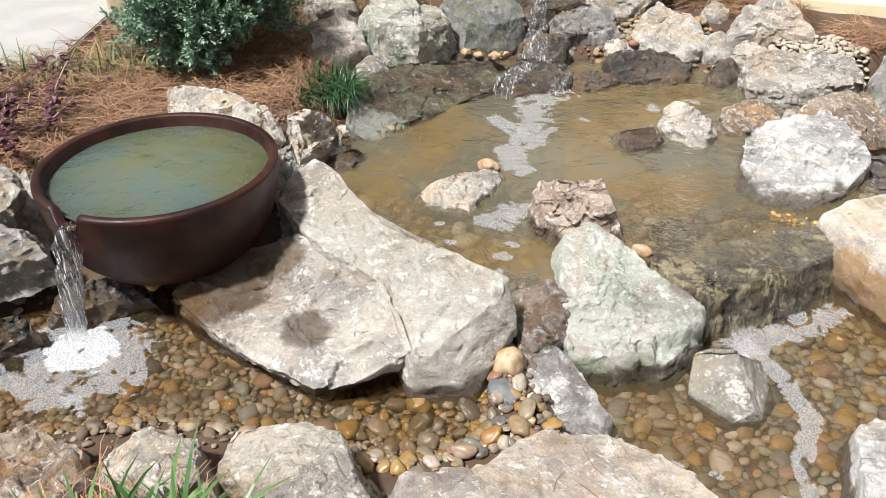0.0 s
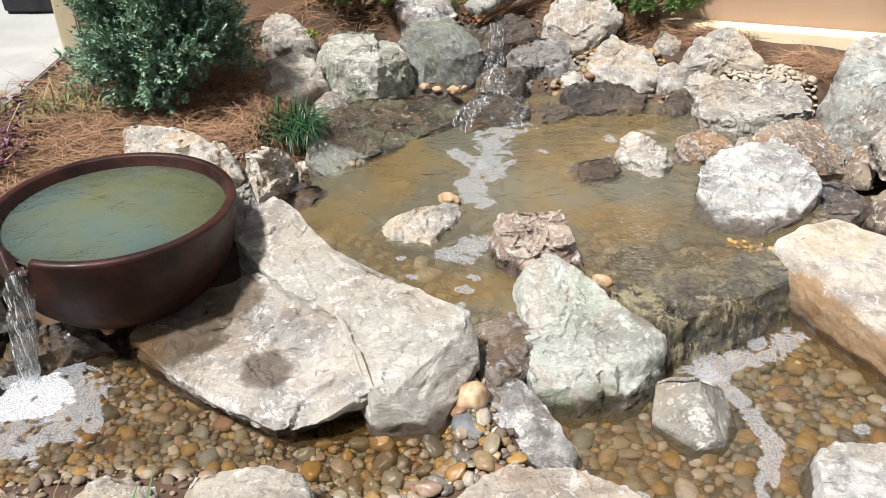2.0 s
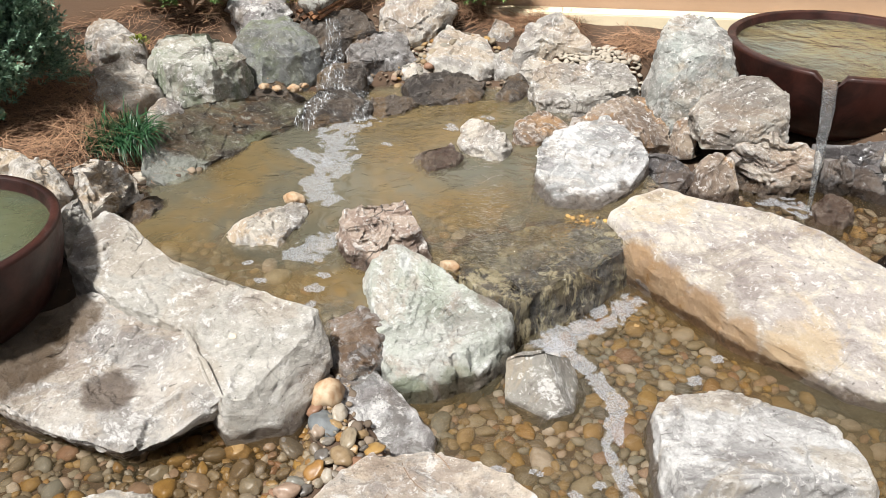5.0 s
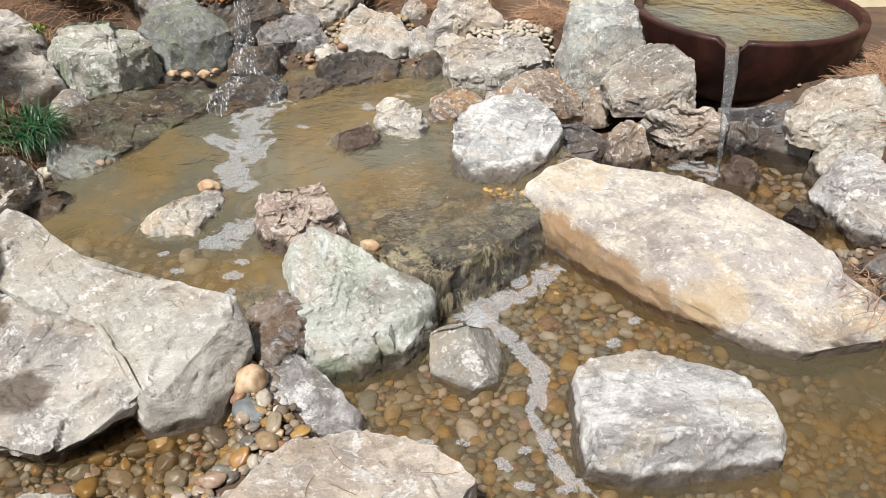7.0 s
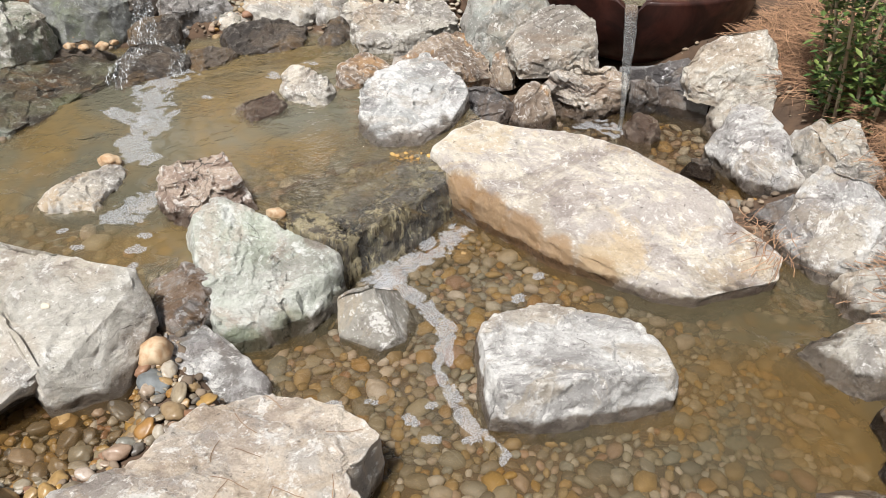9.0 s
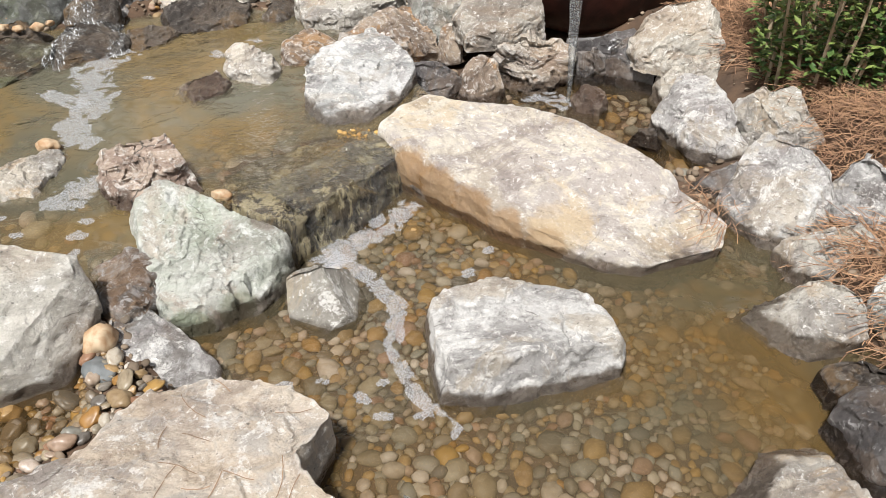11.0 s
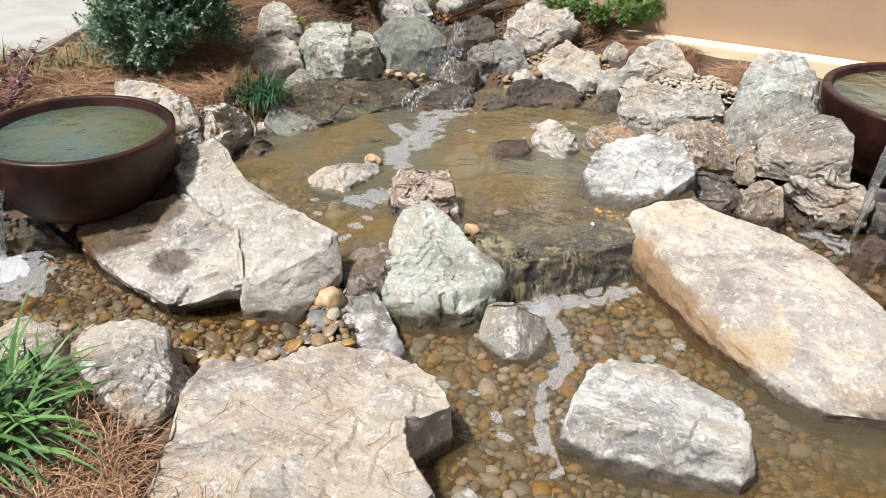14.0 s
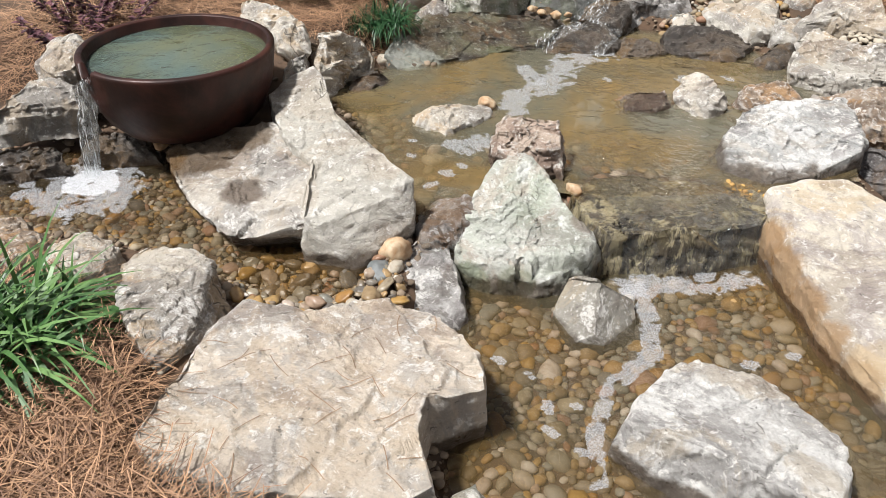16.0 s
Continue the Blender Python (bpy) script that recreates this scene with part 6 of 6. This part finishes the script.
LITTER = plain("ochre_litter", (0.52, 0.33, 0.10), (0.26, 0.14, 0.05), 20, 0.8, 90, 0.3, 0.9, True)
pebbles_stuff("leaf_litter", scatter(random.Random(23), [(1.16, 2.50), (1.26, 2.52), (1.36, 2.36), (1.38, 2.2), (1.33, 2.2), (1.30, 2.34)], 1500, 0.004, 0.014, 0.7), SHAPES, LITTER, "ochre grit and leaf litter caught beside the spillway", "litter", 0.4, 0.06, seed=14)


def lone(at, size, mat, label, squash=0.62, seed=0):
    ob = placed("pebble", pebble_mesh(60 + seed, 3), mat)
    ob.matrix_world = pose(*at, 6, 4, seed * 47) @ Matrix.Diagonal((size, size, size * squash / 0.55, 1))
    return tagged(ob, label, "pebble", "lone pebbles")


ORANGE = plain("orange_pebble_stone", (0.46, 0.35, 0.23), (0.34, 0.20, 0.10), 1.6, 0.6, 5, 0.1)
CREAMY = plain("cream_pebble_stone", (0.60, 0.54, 0.44), (0.48, 0.42, 0.33), 1.4, 0.7, 5, 0.1)
BLUISH = plain("blue_grey_pebble_stone", (0.17, 0.18, 0.18), (0.11, 0.12, 0.12), 1.6, 0.55, 5, 0.1)
lone((0.18, 1.72, 0.125), 0.055, ORANGE, "large orange and white pebble on the bar", 0.9, 1)
lone((0.16, 1.63, 0.100), 0.05, BLUISH, "blue-grey river pebble on the bar", 0.7, 2)
lone((0.17, 2.84, 0.165), 0.045, ORANGE, "orange stone resting against a pool stone", 0.7, 3)
lone((-0.43, 3.17, ground_height(-0.43, 3.17) + 0.022), 0.04, CREAMY, "egg-shaped cream pebble on pine straw", 0.8, 4)
lone((-0.50, 3.19, ground_height(-0.50, 3.19) + 0.014), 0.025, CREAMY, "small cream pebble on pine straw", 0.7, 5)
lone((-0.93, 2.08, 0.165), 0.055, ORANGE, "flat orange pebble under the bowl", 0.5, 6)
lone((0.66, 2.25, 0.150), 0.035, ORANGE, "tan pebble at the edge of the ledge", 0.6, 7)
lone((0.97, 4.39, 0.335), 0.045, ORANGE, "round tan pebble beside the falls", 0.8, 8)
lone((-0.06, 1.84, 0.282), 0.013, CREAMY, "tiny white pebble lying on the slab", 0.25, 14)
for k, (x, y, r) in enumerate(((0.11, 3.97, 0.03), (0.17, 3.92, 0.028), (0.25, 3.90, 0.032), (0.31, 3.93, 0.02), (0.13, 4.08, 0.02))):
    lone((x, y, 0.225), r, ORANGE, "orange pebble in a nook below the boulder", 0.7, 9 + k)


# ---- pine straw ----
def straw(name, region, count, label, lift=0.03, seed=1, long=(0.10, 0.20), z=None):
    rnd = random.Random(seed)
    x0, x1 = min(p[0] for p in region), max(p[0] for p in region)
    y0, y1 = min(p[1] for p in region), max(p[1] for p in region)
    verts, faces = [], []
    while count > 0:
        x, y = rnd.uniform(x0, x1), rnd.uniform(y0, y1)
        if not inside(x, y, region):
            continue
        count -= 1
        a, ln = rnd.uniform(0, 2 * math.pi), rnd.uniform(*long)
        bend, tip = rnd.uniform(-1.2, 1.2), rnd.uniform(-0.25, 0.35)
        base = (z if z is not None else ground_height(x, y)) + rnd.random() ** 1.5 * lift + 0.004
        w = 0.00115
        k = len(verts)
        px, py, pz = x, y, base
        for i in range(4):
            sx, sy = -math.sin(a) * w, math.cos(a) * w
            verts += [(px + sx, py + sy, pz), (px - sx, py - sy, pz + 0.0006)]
            px, py, pz = px + math.cos(a) * ln / 3, py + math.sin(a) * ln / 3, pz + tip * ln / 3 - 0.004 * i
            a += bend / 3
        faces += [(k + 2 * i, k + 2 * i + 1, k + 2 * i + 3, k + 2 * i + 2) for i in range(3)]
    return tagged(placed(name, mesh_of(name, verts, faces, False), STRAW), label, "pine straw", kind="stuff")


straw("pine_straw", [(-2.4, 2.3), (-1.9, 3.4), (-1.6, 4.2), (-0.9, 4.3), (-0.62, 3.9), (-0.4, 3.7), (-0.35, 3.25), (-0.55, 3.05), (-1.0, 3.0), (-1.35, 2.7), (-1.5, 2.3)], 13000, "reddish-brown pine straw mulch on the bank", 0.05, 1)
straw("pine_straw", [(-1.4, 4.2), (-1.4, 5.4), (1.2, 5.0), (1.9, 4.5), (1.3, 4.55), (0.9, 4.6), (0.1, 4.7), (-0.3, 4.35)], 6000, "reddish-brown pine straw behind the boulders", 0.04, 2)
straw("pine_straw", [(-1.6, -0.4), (-1.3, 1.2), (-0.75, 1.3), (-0.42, 1.02), (-0.24, 0.9), (-0.08, 0.62), (0.3, 0.55), (0.62, 0.6), (0.7, 0.3), (0.5, -0.4)], 24000, "reddish-brown pine straw in front of the pools", 0.05, 3)
straw("pine_straw", [(2.78, 0.6), (2.66, 1.2), (2.7, 1.6), (2.93, 1.9), (2.92, 2.2), (2.96, 2.6), (3.08, 2.76), (3.5, 2.95), (3.9, 3.0), (4.2, 2.0), (4.0, 0.6)], 19000, "reddish-brown pine straw beside the white boulders", 0.035, 4)
straw("pine_straw", [(2.15, 0.2), (2.2, 0.9), (2.4, 1.25), (2.75, 1.3), (3.0, 0.8), (2.8, 0.1)], 5000, "reddish-brown pine straw at the pool corner", 0.04, 6)
straw("pine_straw", [(0.95, 4.35), (1.3, 4.55), (1.62, 4.3), (1.9, 4.2), (1.98, 4.45), (1.7, 4.6), (1.3, 4.75)], 2600, "pine straw between boulders and wall", 0.04, 7)
straw("pine_straw", [(1.98, 4.1), (2.15, 4.2), (2.36, 4.1), (2.34, 3.9), (2.1, 3.86)], 900, "tuft of pine straw by the wall", 0.06, 5, (0.07, 0.14))
straw("pine_straw", [(-0.26, 0.92), (-0.16, 0.90), (-0.10, 0.72), (0.12, 0.64), (0.45, 0.70), (0.5, 0.60), (0.1, 0.48), (-0.28, 0.6)], 1300, "pine straw heaped against the flat boulder", 0.05, 10, (0.08, 0.18))
straw("pine_straw", [(2.08, 1.34), (2.2, 1.38), (2.22, 1.62), (2.12, 1.62)], 70, "loose pine needles caught at the end of the slab", 0.03, 9, (0.06, 0.14), 0.10)


def drop_straw(ob, count, label, seed):
    """Loose needles fallen on a stone."""
    me = ob.data
    co = [v.co + ob.location for v in me.vertices]
    tree = BVHTree.FromPolygons(co, [tuple(p.vertices) for p in me.polygons])
    rnd = random.Random(seed)
    xs, ys = [c.x for c in co], [c.y for c in co]
    verts, faces = [], []
    for _ in range(count):
        x, y, a = rnd.uniform(min(xs), max(xs)), rnd.uniform(min(ys), max(ys)), rnd.uniform(0, 6.3)
        ln, bend = rnd.uniform(0.05, 0.14), rnd.uniform(-0.8, 0.8)
        pts = []
        for i in range(5):
            hit, nor, _, _ = tree.ray_cast(Vector((x, y, 2)), Vector((0, 0, -1)))
            if hit is None or hit.z < 0.1:
                break
            pts.append((hit + Vector((0, 0, 0.0025)), Vector((-math.sin(a), math.cos(a), 0)) * 0.0011))
            x, y, a = x + math.cos(a) * ln / 4, y + math.sin(a) * ln / 4, a + bend / 4
        k = len(verts)
        for p, s in pts:
            verts += [p + s, p - s]
        faces += [(k + 2 * i, k + 2 * i + 1, k + 2 * i + 3, k + 2 * i + 2) for i in range(len(pts) - 1)]
    return tagged(placed("pine_needles", mesh_of("pine_needles", verts, faces, False), NEEDLE), label, "pine straw", kind="stuff")


drop_straw(next(o for o in ROCKS if "fallen needles" in o["label"]), 40, "loose pine needles fallen on the flat boulder", 8)


# ---- plants ----
def leaf_mat(name, a, b, rough=0.5, shine=0.3):
    n = Nodes(name)
    rnd = n.add("ShaderNodeNewGeometry").outputs["Random Per Island"]
    per_object = n.add("ShaderNodeObjectInfo").outputs["Random"]
    rnd = n.math("FRACT", n.math("ADD", rnd, per_object))
    col = n.ramp(rnd, (0.0, a), (1.0, b))
    col = n.mix(n.step(n.noise(40, 3), 0.35, 0.65, 0.0, 0.4), col, n.mix(1.0, col, (0.6, 0.65, 0.5), "MULTIPLY"))
    return n.done(col, rough, Specular_IOR_Level=shine)


JUNIPER = leaf_mat("juniper_scales", (0.07, 0.15, 0.095), (0.36, 0.50, 0.36))
GREEN_JUNIPER = leaf_mat("green_juniper", (0.09, 0.18, 0.045), (0.26, 0.37, 0.12))
BLUE = leaf_mat("blue_needles", (0.085, 0.17, 0.17), (0.25, 0.39, 0.37))
BLADE = leaf_mat("grass_blades", (0.03, 0.09, 0.024), (0.14, 0.25, 0.08), 0.4, 0.4)
MONDO = leaf_mat("mondo_blades", (0.012, 0.05, 0.02), (0.04, 0.11, 0.04), 0.4)
FADED = leaf_mat("faded_blades", (0.12, 0.14, 0.06), (0.28, 0.25, 0.12), 0.6)
PURPLE = leaf_mat("purple_leaves", (0.06, 0.02, 0.03), (0.17, 0.075, 0.09), 0.45)
NANDINA = leaf_mat("nandina_leaves", (0.03, 0.085, 0.025), (0.20, 0.25, 0.07), 0.35, 0.5)
RED = leaf_mat("red_leaves", (0.25, 0.04, 0.03), (0.4, 0.12, 0.06), 0.4)
MOSS = plain("moss", (0.13, 0.16, 0.02), (0.22, 0.24, 0.04), 40, 0.95, 150, 0.9)
BARK = plain("bark", (0.13, 0.085, 0.055), (0.22, 0.15, 0.10), 14, 0.9, 60, 0.8)
CANE = plain("cane", (0.46, 0.37, 0.26), (0.30, 0.22, 0.14), 14, 0.8, 60, 0.4)


class Bunch:
    """Collects small leaves and twigs into one mesh."""

    def __init__(self):
        self.v, self.f = [], []

    def leaf(self, base, way, ln, w, up=None, fold=0.15):
        """One pointed leaf, slightly folded."""
        way = way.normalized()
        side = way.cross(up or Vector((0, 0, 1)))
        side = side.normalized() if side.length > 1e-4 else Vector((1, 0, 0))
        nor = side.cross(way)
        k = len(self.v)
        mid = base + way * (ln * 0.45)
        self.v += [base, mid + side * w + nor * (fold * w), base + way * ln, mid - side * w + nor * (fold * w), mid - nor * (fold * w)]
        self.f += [(k, k + 4, k + 1), (k, k + 3, k + 4), (k + 4, k + 2, k + 1), (k + 3, k + 2, k + 4)]

    def blade(self, base, way, ln, w, droop, n=6):
        """One arching strip."""
        p, d = base.copy(), way.normalized()
        k = len(self.v)
        for i in range(n + 1):
            side = d.cross(Vector((0, 0, 1)))
            side = side.normalized() if side.length > 1e-4 else Vector((1, 0, 0))
            half = w * (1 - (i / n) ** 2.2) + 0.0004
            self.v += [p + side * half, p - side * half + Vector((0, 0, half * 0.4))]
            p = p + d * (ln / n)
            d = (d + Vector((0, 0, -droop / n))).normalized()
        self.f += [(k + 2 * i, k + 2 * i + 1, k + 2 * i + 3, k + 2 * i + 2) for i in range(n)]

    def tube(self, pts, r0, r1, n=6):
        k = len(self.v)
        m = len(pts)
        for i, p in enumerate(pts):
            d = (pts[min(i + 1, m - 1)] - pts[max(i - 1, 0)]).normalized()
            a = d.orthogonal().normalized()
            b = d.cross(a)
            r = r0 + (r1 - r0) * i / (m - 1)
            self.v += [p + a * (r * math.cos(2 * math.pi * j / n)) + b * (r * math.sin(2 * math.pi * j / n)) for j in range(n)]
        for i in range(m - 1):
            self.f += [(k + i * n + j, k + i * n + (j + 1) % n, k + (i + 1) * n + (j + 1) % n, k + (i + 1) * n + j) for j in range(n)]

    def link(self, name, mat, parent, label=""):
        return placed(name, mesh_of(name, self.v, self.f, False), mat, parent, label)


def rand_way(rnd, lo=-1.0, hi=1.0):
    a, z = rnd.uniform(0, 2 * math.pi), rnd.uniform(lo, hi)
    s = math.sqrt(max(0, 1 - z * z))
    return Vector((math.cos(a) * s, math.sin(a) * s, z))


def sprig(bunch, rnd, base, way, ln, leaf=0.018, wide=0.0035, pairs=5, spread=0.9):
    """A short shoot set with scale leaves."""
    way = way.normalized()
    for i in range(pairs):
        p = base + way * (ln * i / pairs)
        for _ in range(3):
            bunch.leaf(p, (way + rand_way(rnd) * spread).normalized(), leaf * rnd.uniform(0.7, 1.2), wide)
    bunch.leaf(base + way * ln * 0.8, way, leaf * 1.2, wide)


def bushy(name, label, category, at, size, sprigs, mat, rnd, leaf=0.02, wide=0.004, ln=0.08, limbs=26, up=0.35):
    """A shrub: short trunk with limbs, and a crown of clustered shoots with gaps between them."""
    top = empty(name, *at)
    tagged(top, label, category)
    wood, crown = Bunch(), Bunch()
    tips = []
    for _ in range(limbs):
        way = rand_way(rnd, 0.05, 0.95)
        end = Vector((way.x * size[0], way.y * size[1], 0.08 + way.z * size[2])) * rnd.uniform(0.72, 1.04)
        mid = end * 0.5 + Vector((0, 0, 0.12 * size[2])) + rand_way(rnd) * 0.03
        wood.tube([Vector((0, 0, -0.03)), mid * 0.5, mid, end], 0.012, 0.003, 5)
        tips.append((mid, end))
    for _ in range(sprigs):
        mid, end = rnd.choice(tips)
        u = rnd.uniform(0.25, 1.05)
        p = mid.lerp(end, u) + rand_way(rnd) * (0.12 * min(size) / 0.45 * rnd.random() ** 0.5)
        if p.z < 0.01:
            p.z = rnd.uniform(0.01, 0.06)
        out = Vector((p.x, p.y, p.z * 0.5)).normalized()
        sprig(crown, rnd, p, out + rand_way(rnd) * 0.7 + Vector((0, 0, up)), ln * rnd.uniform(0.6, 1.2), leaf, wide)
    tagged(wood.link("branchwork", BARK, top), kind="stuff")
    tagged(crown.link("crown", mat, top), kind="stuff")
    return top


def tuft(name, label, at, count, ln, w, mat, rnd, spread=0.1, droop=1.6, flat=0.5, singles=0):
    top = empty(name, *at)
    tagged(top, label, "grass")
    b = Bunch()
    for k in range(count):
        if 0 < k <= singles:      # the outer blades can be told apart
            b.link("blade", mat, top)
            b = Bunch()
        way = rand_way(rnd, flat, 1.0)
        r = spread * math.sqrt(rnd.random())
        a = rnd.uniform(0, 2 * math.pi)
        b.blade(Vector((r * math.cos(a), r * math.sin(a), 0)), way + Vector((math.cos(a), math.sin(a), 0)) * 0.3, ln * rnd.uniform(0.6, 1.15), w * rnd.uniform(0.7, 1.2), droop * rnd.uniform(0.6, 1.3))
    tagged(b.link("grass", mat, top), kind="stuff")
    return top


rnd = random.Random(21)
bushy("juniper_shrub", "dense blue-green juniper shrub growing from pine straw", "shrub", (-1.09, 3.68, 0.330), (0.37, 0.36, 0.74), 5200, JUNIPER, rnd, 0.024, 0.0056, 0.085, 64)
bushy("dwarf_juniper", "small blue dwarf juniper in pine straw", "shrub", (0.34, 0.465, 0.200), (0.12, 0.10, 0.02), 2000, BLUE, rnd, 0.013, 0.0026, 0.026, 60, 0.1)
bushy("creeping_juniper", "low bright green creeping juniper against the wall", "shrub", (1.40, 4.67, 0.400), (0.36, 0.2, 0.07), 1300, GREEN_JUNIPER, rnd, 0.022, 0.0035, 0.06, 44, 0.2)
bushy("creeping_juniper", "low bright green creeping juniper behind the boulders", "shrub", (-0.23, 4.69, 0.460), (0.30, 0.2, 0.12), 1400, GREEN_JUNIPER, rnd, 0.022, 0.0035, 0.06, 44, 0.2)
tuft("grass_clump", "lush arching green grass clump in pine straw", (-0.60, 0.84, 0.200), 460, 0.36, 0.0075, BLADE, rnd, 0.15, 1.8, 0.25, 240)
tuft("grass_clump", "lush arching green grass blades in pine straw", (-0.56, 0.98, 0.200), 280, 0.20, 0.0065, BLADE, rnd, 0.12, 2.2, 0.0, 160)
tuft("mondo_grass", "small dark green mondo grass tuft in pine straw", (-0.49, 3.35, 0.285), 420, 0.15, 0.003, MONDO, rnd, 0.10, 2.2, 0.1)
tuft("mondo_grass", "tiny dark green mondo grass tuft in pine straw", (-0.59, 3.24, 0.290), 110, 0.10, 0.0025, MONDO, rnd, 0.04, 2.2, 0.1)
for k in range(5):
    tuft("faded_grass", "faded tan and green grass along the pavement", (-1.35 - 0.17 * k, 3.5 - 0.04 * k + 0.05 * (k % 2), 0.33), 90, 0.19, 0.003, FADED, rnd, 0.09, 2.0, 0.2)


def leafy(name, label, at, canes, height, lean, mat, leaves, ln, w, rnd, spread=0.2, cane_mat=None, accent=None):
    """A shrub of upright canes with pointed leaves."""
    top = empty(name, *at)
    tagged(top, label, "shrub")
    lf, extra = Bunch(), Bunch()
    for _ in range(canes):
        a, r = rnd.uniform(0, 2 * math.pi), spread * math.sqrt(rnd.random())
        p = Vector((r * math.cos(a), r * math.sin(a), -0.02))
        way = Vector((math.cos(a) * lean, math.sin(a) * lean, 1)).normalized()
        pts = [p]
        h = height * rnd.uniform(0.7, 1.1)
        for i in range(6):
            way = (way + rand_way(rnd) * 0.12).normalized()
            pts.append(pts[-1] + way * (h / 6))
        cane = Bunch()
        cane.tube(pts, 0.008 * height / 0.9, 0.003, 6)
        cane.link("cane", cane_mat or CANE, top)
        for _ in range(leaves):
            i = rnd.randrange(0, 6)
            q = pts[i].lerp(pts[i + 1], rnd.random()) + rand_way(rnd) * 0.05 * height
            hit_red = accent is not None and q.z > height * 0.55 and rnd.random() < 0.6
            (extra if hit_red else lf).leaf(q, rand_way(rnd, -0.5, 0.4), ln * rnd.uniform(0.6, 1.2), w * rnd.uniform(0.8, 1.2))
    tagged(lf.link("leaves", mat, top), kind="stuff")
    if accent is not None:
        tagged(extra.link("red_leaves", accent, top, "young red leaves"), kind="stuff")
    return top


leafy("purple_shrub", "low shrub with dark purple leaves in pine straw", (-1.66, 2.83, 0.330), 14, 0.30, 0.8, PURPLE, 40, 0.04, 0.013, rnd, 0.22)
leafy("purple_shrub", "low purple-leaved shrub beside the bowl", (-1.69, 2.61, 0.330), 9, 0.24, 0.9, PURPLE, 40, 0.04, 0.013, rnd, 0.2)
leafy("nandina_shrub", "upright shrub with bare canes and glossy green leaves", (3.09, 1.98, 0.240), 22, 0.95, 0.16, NANDINA, 150, 0.052, 0.012, rnd, 0.24, CANE, RED)
leafy("nandina_shrub", "upright shrub with tan canes and glossy green leaves", (3.35, 1.78, 0.240), 16, 0.9, 0.2, NANDINA, 150, 0.052, 0.012, rnd, 0.2, CANE, RED)


# ---- log over the falls ----
def log():
    a, b = Vector((0.39, 4.38, 0.500)), Vector((1.03, 5.02, 0.620))
    top = empty("log", *a)
    tagged(top, "weathered grey log with a split reddish end above the falls", "log")
    n, m = 24, 26
    way = (b - a)
    d = way.normalized()
    u1 = d.cross(Vector((0, 0, 1))).normalized()
    u2 = u1.cross(d)
    verts = [Vector((0, 0, 0))]
    for i in range(m):
        c = way * (i / (m - 1))
        for j in range(n):
            t = 2 * math.pi * j / n
            q = Vector((math.cos(t) * 2, math.sin(t) * 2, i * 0.25))
            r = 0.075 * (1 - 0.35 * i / m) * (1 + 0.22 * noise.fractal(q, 1, 2, 3)) * (0.9 if i == 0 else 1)
            verts.append(c + u1 * (r * math.cos(t)) + u2 * (r * math.sin(t) * 0.8))
    faces = [(0, 1 + (j + 1) % n, 1 + j) for j in range(n)]
    for i in range(m - 1):
        faces += [(1 + i * n + j, 1 + i * n + (j + 1) % n, 1 + (i + 1) * n + (j + 1) % n, 1 + (i + 1) * n + j) for j in range(n)]
    grey = stone("grey_log_bark", (0.15, 0.12, 0.09), (0.06, 0.045, 0.035), (0.20, 0.11, 0.055), patch=(0.55, 0.55, 0.50), cover=0.50, vein=0.3, rough=0.85, tide=None)
    placed("trunk", mesh_of("trunk", verts, faces), grey, top)
    wood = plain("split_wood", (0.34, 0.17, 0.08), (0.15, 0.07, 0.035), 18, 0.8, 60, 0.7)
    for k in range(14):
        o = u1 * (0.018 * (k % 7 - 3)) + u2 * (-0.03 - 0.022 * (k // 7) - 0.006 * (k % 3)) + d * (0.02 * (k % 2) - 0.03)
        sp = Bunch()
        sp.tube([o + d * (0.015 * (k * 5 % 4)), o + d * 0.12, o + d * (0.2 + 0.04 * (k % 4))], 0.014, 0.006, 5)
        sp.link("splinter", wood, top, "splintered reddish wood")


log()


def moss(label, at, r, seed):
    rnd = random.Random(seed)
    b = Bunch()
    for _ in range(260):
        w = rand_way(rnd, 0.0, 1.0)
        p = Vector((w.x * r, w.y * r, w.z * r * 0.7)) * rnd.random() ** 0.3
        b.leaf(p, (w + Vector((0, 0, 0.6))), 0.016, 0.004)
    ob = b.link("moss_tuft", leaf_mat("moss_leaves", (0.12, 0.17, 0.015), (0.26, 0.29, 0.04), 0.8) if seed == 1 else bpy.data.materials["moss_leaves"], None)
    ob.location = at
    return tagged(ob, label, "moss")


moss("bright yellow-green moss tuft between boulders", (-0.50, 4.30, 0.380), 0.06, 1)
moss("bright yellow-green moss beside the log", (0.33, 4.60, 0.480), 0.075, 2)
